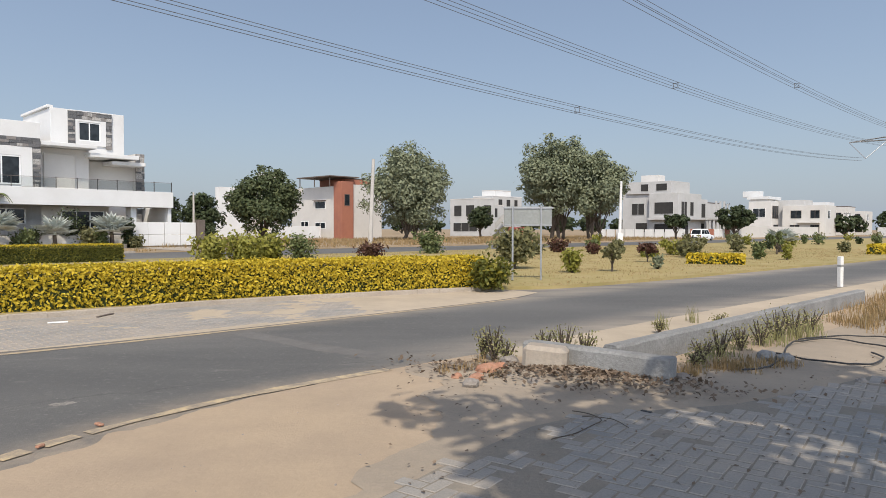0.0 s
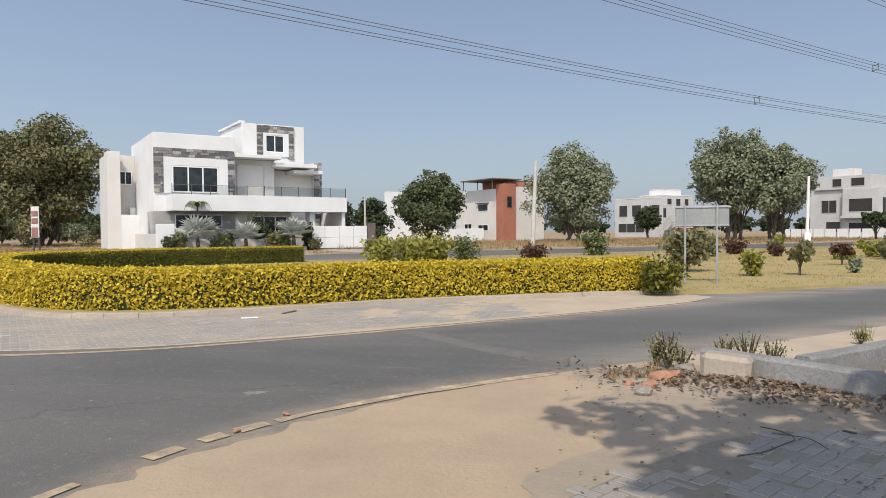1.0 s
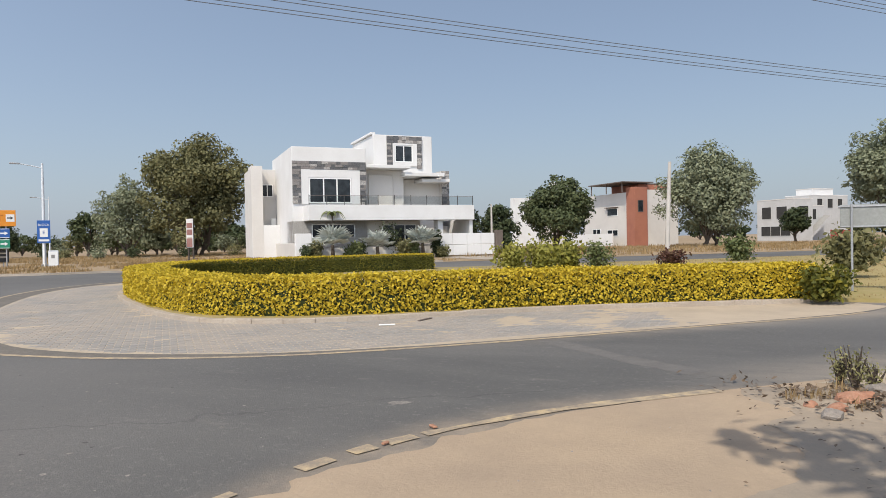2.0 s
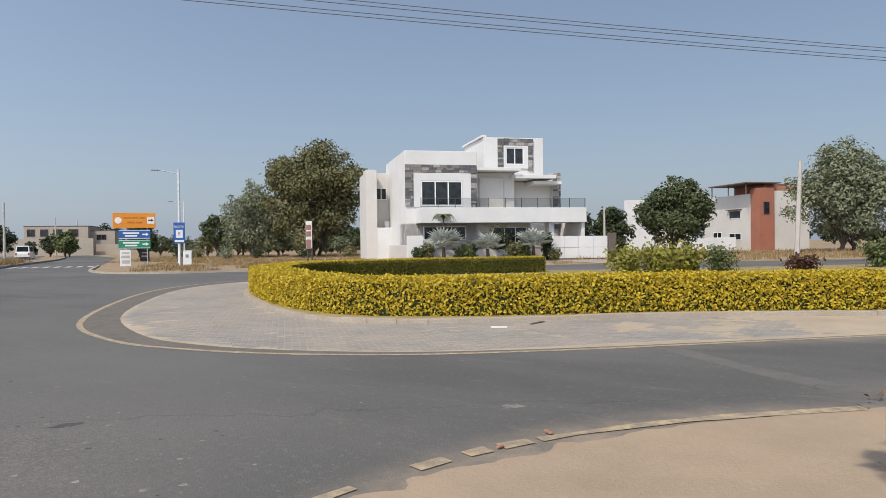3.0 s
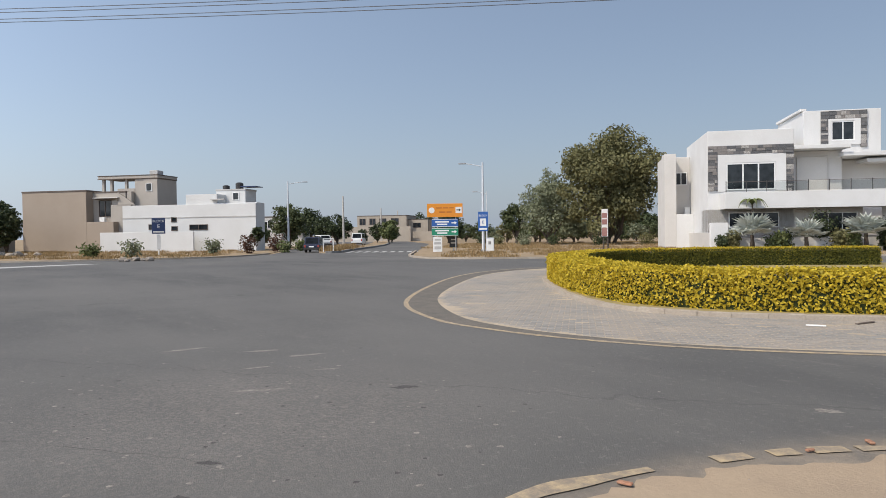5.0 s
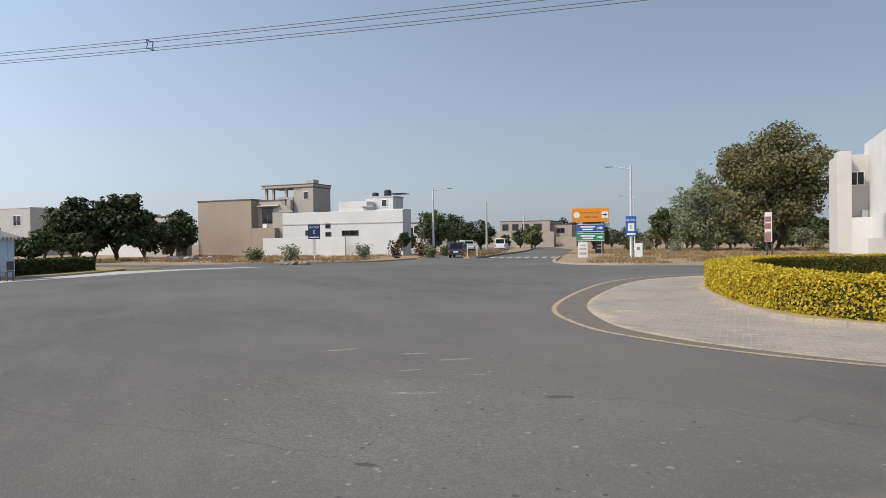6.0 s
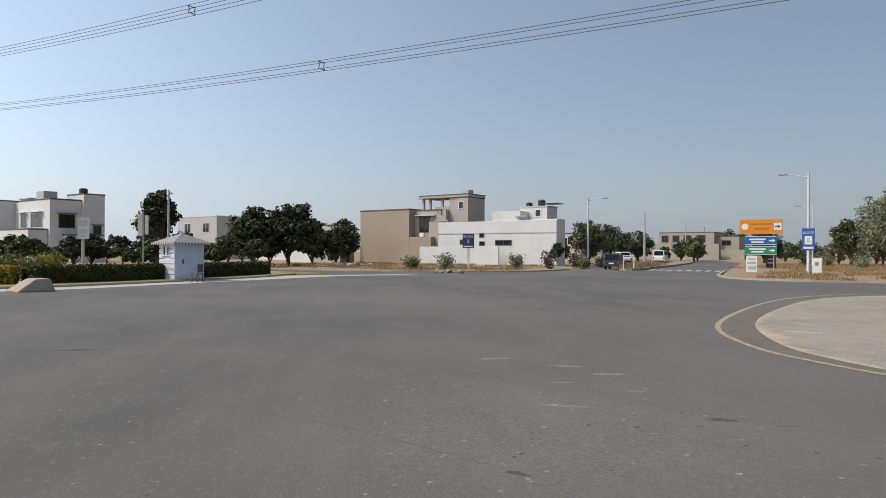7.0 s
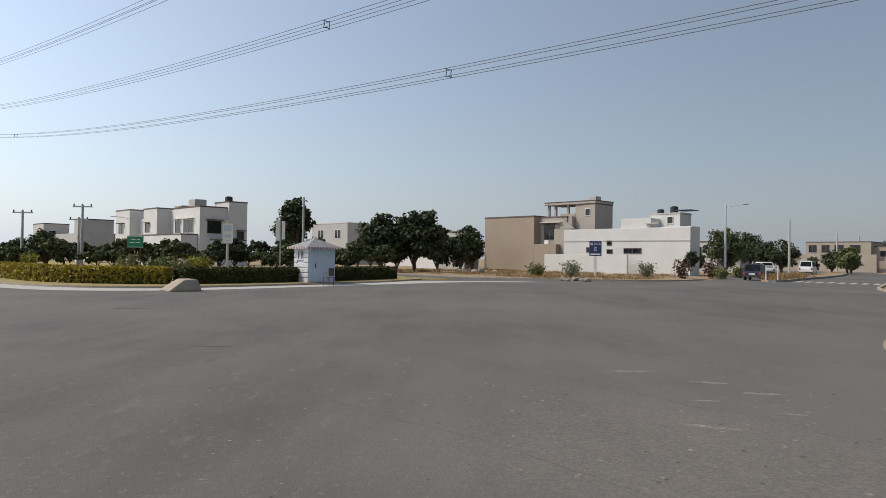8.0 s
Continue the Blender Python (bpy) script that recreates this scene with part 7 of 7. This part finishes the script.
for i, (x, y, h, w) in enumerate(((0.62, 8.2, 0.45, 0.38), (0.75, 8.05, 0.32, 0.3), (0.5, 8.35, 0.36, 0.3), (1.28, 8.55, 0.36, 0.34), (1.5, 8.45, 0.42, 0.4), (1.75, 8.4, 0.34, 0.36), (3.1, 8.15, 0.3, 0.4), (3.45, 8.5, 0.36, 0.4), (3.9, 8.95, 0.34, 0.45), (4.35, 9.35, 0.4, 0.5), (4.8, 9.8, 0.45, 0.55), (5.25, 10.2, 0.42, 0.55), (5.7, 10.6, 0.36, 0.5), (2.9, 7.8, 0.22, 0.4), (4.4, 10.9, 0.25, 0.3), (3.3, 10.4, 0.22, 0.25))):
    shrub("weed", (x, y, 0.02), h, w, L_WEED, "straggly dry weed by the drain wall", 260, 0.02, 1300 + i, "weeds by the drain", category="weed")
tufts("weeds", spots(((0.3, 7.5), (0.5, 7.6)), 0.12, 4, 3), 0.14, L_STRAW, "low dry grass by the stones", 30, 0.14, 13, 0.005)
tufts("weeds", spots([(3.3 + 0.30 * i, 8.2 + 0.34 * i) for i in range(6)], 0.13, 2, 4), 0.2, L_WEED, "weeds along the drain wall", 13, 0.2, 14, 0.006)
tufts("weeds", spots([(4.7 + 0.22 * i, 9.6 + 0.25 * i) for i in range(6)], 0.2, 2, 5), 0.24, L_WEED, "denser green weeds at the pavement's edge", 26, 0.2, 15, 0.006)
tufts("weeds", spots([(6.6 + 0.45 * i, 10.8 + 0.5 * i) for i in range(16)], 0.4, 6, 6), 0.22, L_STRAW, "yellow dry grass along the verge", 26, 0.28, 16, 0.007)
tufts("weeds", spots([(3.5 + 0.8 * i, 10.9 + 0.8 * i) for i in range(2)], 0.12, 2, 7), 0.3, L_WEED, "sparse weeds on the road's edge", 20, 0.1, 17, 0.005)
tufts("weeds", spots([(2.9 + 0.2 * i, 7.5 + 0.1 * i) for i in range(6)], 0.12, 4, 8), 0.12, L_STRAW, "low dry grass by the drain", 26, 0.14, 18, 0.005)


def hose(name, pts, r, material, label, z=0.05):
    bm = bmesh.new()
    tube(bm, [(*p, z + 0.02 * noise.noise((p[0] * 3, p[1] * 3, 0))) for p in smooth(pts, 8)], r, 6)
    return tagged(finish(name, bm, material), label, "cable")


hose("cable", [(3.3, 7.5), (3.61, 7.62), (4.12, 8.28), (4.6, 9.1), (5.0, 9.5), (5.48, 9.66), (5.75, 9.2), (5.9, 8.8), (6.4, 8.3)], 0.011, BLACK, "black cable lying across the paving", 0.06)
hose("cable", [(4.15, 8.5), (4.25, 8.3), (4.42, 8.01), (4.62, 7.78), (4.97, 7.88), (5.3, 8.2), (5.4, 8.6)], 0.011, BLACK, "black cable loop on the paving", 0.06)
hose("cable", [(5.0, 9.6), (5.6, 9.9), (6.2, 9.91), (6.5, 9.6), (7.2, 9.2)], 0.011, BLACK, "black cable running off the paving", 0.06)
hose("twig", [(0.80, 5.0), (0.95, 5.12), (1.19, 5.37), (1.28, 5.5), (1.22, 5.72), (1.1, 5.78)], 0.0045, BARK, "thin bent twig on the paving", 0.055)
hose("twig", [(1.15, 5.62), (1.36, 5.52), (1.45, 5.3)], 0.0035, BARK, "thin bent twig on the paving", 0.055)

# litter and scuffs on the roads
for i, (x, y, w, d, m) in enumerate(((-6.42, 11.4, 0.3, 0.09, SHEET), (-6.1, 12.35, 0.5, 0.06, BROWNTRIM), (-2.75, 5.45, 0.09, 0.04, REDCLAY), (-3.2, 3.3, 0.10, 0.04, REDCLAY), (-2.9, 4.9, 0.07, 0.03, REDCLAY), (1.75, 5.85, 0.1, 0.04, BLACK))):
    ob = finish("litter_scrap", boxes((-w / 2, w / 2, -d / 2, d / 2, 0, 0.02), bevel=0.006), m)
    ob.matrix_basis = Matrix.Translation((x, y, 0.022)) @ Matrix.Rotation(0.5 + i, 4, "Z")
    tagged(ob, "small scrap lying on the ground", "litter", "scraps")
rs_ = np.random.default_rng(9)


def blot(x, y, w, d, rz, material, name, label, z=0.0131, seed=0):
    """A thin irregular patch on the road."""
    bm = bmesh.new()
    n_ = 18
    c_ = bm.verts.new((0, 0, 0))
    ring = [bm.verts.new((math.cos(2 * math.pi * k / n_) * w / 2 * rs_.uniform(0.5, 1.15), math.sin(2 * math.pi * k / n_) * d / 2 * rs_.uniform(0.5, 1.15), 0)) for k in range(n_)]
    for k in range(n_):
        bm.faces.new((c_, ring[k], ring[(k + 1) % n_]))
    ob = finish(name, bm, material)
    ob.matrix_basis = Matrix.Translation((x, y, z)) @ Matrix.Rotation(rz, 4, "Z")
    return tagged(ob, label, "road stain", kind="structure")


SCUFF = surface("pale_scuff", (0.40, 0.36, 0.315), (0.22, 0.20, 0.175), (0.12, 0.112, 0.102), 6, 30, 0.9, 0.2, amount=0.9)
DARKPATCH = surface("dark_patch", (0.045, 0.043, 0.042), (0.075, 0.07, 0.066), (0.11, 0.10, 0.095), 6, 30, 0.9, 0.4, amount=0.8)
for x, y, w, d, rz, m in ((-9.02, 3.43, 0.7, 0.10, 1.4, SCUFF), (-9.7, 3.1, 0.8, 0.10, 1.3, SCUFF), (-8.53, 2.6, 0.5, 0.07, 1.5, SCUFF), (-7.92, 3.29, 0.45, 0.06, 1.3, SCUFF), (-6.5, 3.58, 0.34, 0.16, 1.2, DARKPATCH), (-4.44, 2.95, 0.1, 0.05, 0.9, SCUFF), (-4.3, 3.15, 0.09, 0.05, 0.9, SCUFF),
                          (-3.44, 6.16, 0.32, 0.14, 0.6, SCUFF), (-12.16, -4.35, 0.8, 0.22, 1.7, DARKPATCH), (-19.7, -9.59, 1.4, 0.3, 1.7, DARKPATCH), (-7.53, -3.84, 0.07, 0.06, 0, DARKPATCH), (-8.56, -1.91, 0.08, 0.06, 0, DARKPATCH), (-5.2, 1.2, 0.22, 0.1, 0.9, DARKPATCH), (-4.6, 0.9, 0.18, 0.08, 0.4, DARKPATCH), (-7.3, 2.2, 0.9, 0.08, 1.2, SCUFF), (-10.5, 2.2, 0.9, 0.1, 1.6, SCUFF)):
    blot(x, y, w * (0.8 if m is SCUFF else 1), d * (1.3 if m is SCUFF else 1), rz, m, "road_patch", "small worn patch in the asphalt")
for name, material, total, seed in (("asphalt_chips", SCUFF, 900, 21), ("asphalt_pits", DARKPATCH, 320, 22)):
    rc = np.random.default_rng(seed)
    verts, faces = [], []
    for _ in range(total):
        x, y = (rc.normal(-7.2, 2.2), rc.normal(1.6, 1.9)) if rc.random() < 0.7 else (rc.uniform(-20, -3), rc.uniform(-8, 8))
        if x > -2.2 or x + 0.9 * y > 2.5:
            continue
        r = 0.006 + 0.024 * rc.random() ** 4
        base = len(verts)
        for k in range(6):
            a = k * math.pi / 3
            verts.append((x + r * rc.uniform(0.6, 1.3) * math.cos(a), y + r * rc.uniform(0.6, 1.3) * math.sin(a), 0.0129))
        faces.append(tuple(range(base, base + 6)))
    tagged(raw(name, verts, faces, material), "small chips and pits in the worn asphalt", "road surface", kind="stuff")
CRACK = surface("crack_fill", (0.065, 0.063, 0.06), (0.105, 0.10, 0.096), (0.09, 0.085, 0.08), 6, 30, 0.95, 0.2)
for pts in ([(-14.5, -8.6), (-11.93, -5.79), (-10.59, -4.18), (-9.54, -2.92), (-8.38, -1.77), (-7.48, -1.01), (-7.04, -0.42), (-6.47, 0.18), (-5.89, 0.66), (-5.48, 0.99), (-4.9, 1.3)],):
    fine = smooth(pts, 14)
    fine = [(x + 0.05 * noise.noise((x * 4, y * 4, 1)), y + 0.05 * noise.noise((x * 4, y * 4, 7))) for x, y in fine]
    inv = [((Vector((x, y, 0))).dot(U), (Vector((x, y, 0))).dot(V)) for x, y in fine]
    ribbon("road_crack", inv, 0.007, 0.012, 0.0133, CRACK, "long thin crack across the asphalt", "road crack", 0.007)
SEAM = surface("asphalt_seam", (0.17, 0.16, 0.145), (0.14, 0.13, 0.12), (0.10, 0.095, 0.09), 4, 30, 0.9, 0.2)
pts = smooth([(-3.07, 10.4), (-2.3, 9.7), (-1.66, 9.14), (-0.84, 8.57)], 8)
ribbon("asphalt_seam", [((Vector((x, y, 0))).dot(U), (Vector((x, y, 0))).dot(V)) for x, y in pts], 0.35, 0.012, 0.0130, SEAM, "paler patched strip across the carriageway", "road patch", 0.06)


# ---- paving stones ----
def inside(x, y, poly):
    hit = False
    for (x0, y0), (x1, y1) in zip(poly, poly[1:] + poly[:1]):
        if (y0 > y) != (y1 > y) and x < (x1 - x0) * (y - y0) / (y1 - y0) + x0:
            hit = not hit
    return hit


def rough_edge(pts):
    return [(x + 0.16 * noise.noise((x * 3, y * 3, 5)) + 0.07 * noise.noise((x * 11, y * 11, 6)), y + 0.12 * noise.noise((x * 4, y * 4, 8))) for x, y in smooth(pts, 14)]


corner = [(-0.40, 3.9), (0.0, 4.5), (0.7, 5.4), (1.2, 5.75), (1.8, 5.9), (2.6, 6.1), (3.5, 6.6), (5.06, 7.6), (6.5, 8.5), (9.5, 10.2), (9.5, 3.0), (3, 2.4), (0.2, 2.6)]
bm = bmesh.new()
f = bm.faces.new([bm.verts.new((x, y, 0.021)) for x, y in rough_edge([(0.2, 2.6), (-0.62, 3.6), (-0.35, 4.7), (0.0, 5.5), (-0.1, 6.2), (-0.1, 6.9), (0.2, 7.4), (1.0, 7.7)]) + [(2.2, 7.0), (3.2, 8.0), (5.2, 9.9), (8.8, 13.4), (9.8, 12.0), (9.6, 3.0), (3, 2.4)]])
bmesh.ops.triangulate(bm, faces=[f])
tagged(finish("dirt_patch", bm, DIRT), "trodden grey dirt between verge and paving", "ground", kind="structure")
PAVE = empty("pavement", (0, 0, 0), 0, "grey concrete block paving in herringbone", "pavement", kind="structure")
bm = bmesh.new()
f = bm.faces.new([bm.verts.new((x, y, 0.0325)) for x, y in corner])
bmesh.ops.triangulate(bm, faces=[f])
part("bedding", bm, JOINT, PAVE)
L0, W1, AN = 0.22, 0.11, TH + 0.15
ca, sa = math.cos(AN), math.sin(AN)
slots = []
for i in range(-70, 110):
    for j in range(-30, 40):
        # herringbone: one lying and one standing stone per step
        x, y = i * W1 + j * 2 * W1, i * W1 - j * 2 * W1
        for ax, ay, turn in ((x + W1, y + W1 / 2, 0.0), (x + W1 / 2 + 2 * W1 - W1 * 2, y + 2 * W1, math.pi / 2)):
            px, py = ca * ax - sa * ay, sa * ax + ca * ay
            px, py = px + 2.0, py + 5.0
            dusty = noise.noise((px * 0.9, py * 0.9, 4)) + 0.4 * noise.noise((px * 3.5, py * 3.5, 9)) + max(0.0, py - 0.55 * px - 4.3) * 0.5
            if inside(px, py, corner) and dusty < 0.45:
                slots.append((px, py, AN + turn))
slots = sorted(set((round(a, 3), round(b, 3), round(c_, 4)) for a, b, c_ in slots), key=lambda s: math.hypot(s[0] - 1.2, s[1] - 4.6))
rv = np.random.default_rng(21)
shape = finish("paver", boxes((-L0 / 2 + 0.006, L0 / 2 - 0.006, -W1 / 2 + 0.005, W1 / 2 - 0.005, -0.03, 0.018), bevel=0.006), PAVER, PAVE)
for k, (x, y, a) in enumerate(slots[:300]):
    o = shape if k == 0 else new("paver", shape.data)
    o.parent = PAVE
    o.matrix_basis = Matrix.Translation((x, y, 0.018 + rv.normal(0, 0.002))) @ Matrix.Rotation(a + rv.normal(0, 0.012), 4, "Z") @ Matrix.Rotation(rv.normal(0, 0.008), 4, "X")
verts, faces = [], []
e_ = 0.006


def joined(x, y, a, hl_, hw, zt, store=None):
    c_, s_ = math.cos(a), math.sin(a)
    vs_, fs_ = store
    i = len(vs_)
    for k, (sx_, z) in enumerate(((1.0, zt - 0.03), (1.0, zt - e_), (0.95, zt))):
        for px, py in ((-hl_, -hw), (hl_, -hw), (hl_, hw), (-hl_, hw)):
            px, py = (px * sx_, py * sx_) if k < 2 else (px - math.copysign(e_, px), py - math.copysign(e_, py))
            vs_.append((x + c_ * px - s_ * py, y + s_ * px + c_ * py, z))
    for k in range(2):
        for m_ in range(4):
            a0, a1 = i + 4 * k + m_, i + 4 * k + (m_ + 1) % 4
            fs_.append((a0, a1, a1 + 4, a0 + 4))
    fs_.append((i + 8, i + 9, i + 10, i + 11))


for x, y, a in slots[300:]:
    joined(x, y, a + rv.normal(0, 0.012), L0 / 2 - 0.006, W1 / 2 - 0.005, 0.036 + rv.normal(0, 0.002), (verts, faces))
tagged(raw("far_pavers", verts, faces, PAVER, PAVE), kind="stuff")

# block paving of the median's apron
verts, faces = [], []
ap = [(9.5, 12.6), (9.3, 10.0), (6, 10.1), (2.6, 10.17), (1.44, 10.4), (-0.1, 11.1), (-1.37, 12.07), (-2.48, 13.6), (-3.56, 16.9), (-3.96, 21), (-3.86, 26.5), (-2.88, 29.9), (-0.98, 32.2), (1.5, 33.4), (0.4, 32), (-1.0, 29), (-1.4, 24), (-0.8, 19.2), (0.0, 16.1), (1.0, 14.5), (2.6, 13.75), (4.9, 13.5), (7.4, 13.25)]
for i in range(-40, 120):
    for j in range(60, 240):
        a, b = i * 0.23 - 0.115 * (j % 2) - 4, j * 0.115 + 2.5
        buried = noise.noise((a * 0.9, b * 0.9, 2)) + 0.5 * noise.noise((a * 4, b * 4, 3)) + max(0.0, a - 3.0) * 0.11
        if inside(a, b, ap) and buried < 0.55:
            p = uv(a, b)
            joined(p.x, p.y, TH + rv.normal(0, 0.01), 0.106, 0.049, 0.021 + rv.normal(0, 0.0015), (verts, faces))
tagged(raw("apron_pavers", verts, faces, PAVER), "grey block paving round the median's nose", "pavement", kind="stuff")

# pebbles and crumbs on the sandy verge
rp = np.random.default_rng(31)
verts, faces = [], []
while len(faces) < 5 * 420:
    a, b = rp.uniform(-1.0, 6.0), rp.uniform(0.3, 5.0)
    if not ((a > -0.9 and b < 3.0) or (a > 0.4 and b < 5.0)):
        continue
    q = uv(a, b)
    r = 0.004 + 0.013 * rp.random() ** 3
    i = len(verts)
    for k in range(5):
        w_ = k * 2 * math.pi / 5
        verts.append((q.x + r * rp.uniform(0.7, 1.3) * math.cos(w_), q.y + r * rp.uniform(0.7, 1.3) * math.sin(w_), 0.012))
    verts.append((q.x + rp.normal(0, r * 0.2), q.y + rp.normal(0, r * 0.2), 0.0145 + r * 0.8))
    faces += [(i + k, i + (k + 1) % 5, i + 5) for k in range(5)]
tagged(raw("pebbles", verts, faces, RUBBLE), "small pebbles scattered over the sandy verge", "pebbles", kind="stuff")
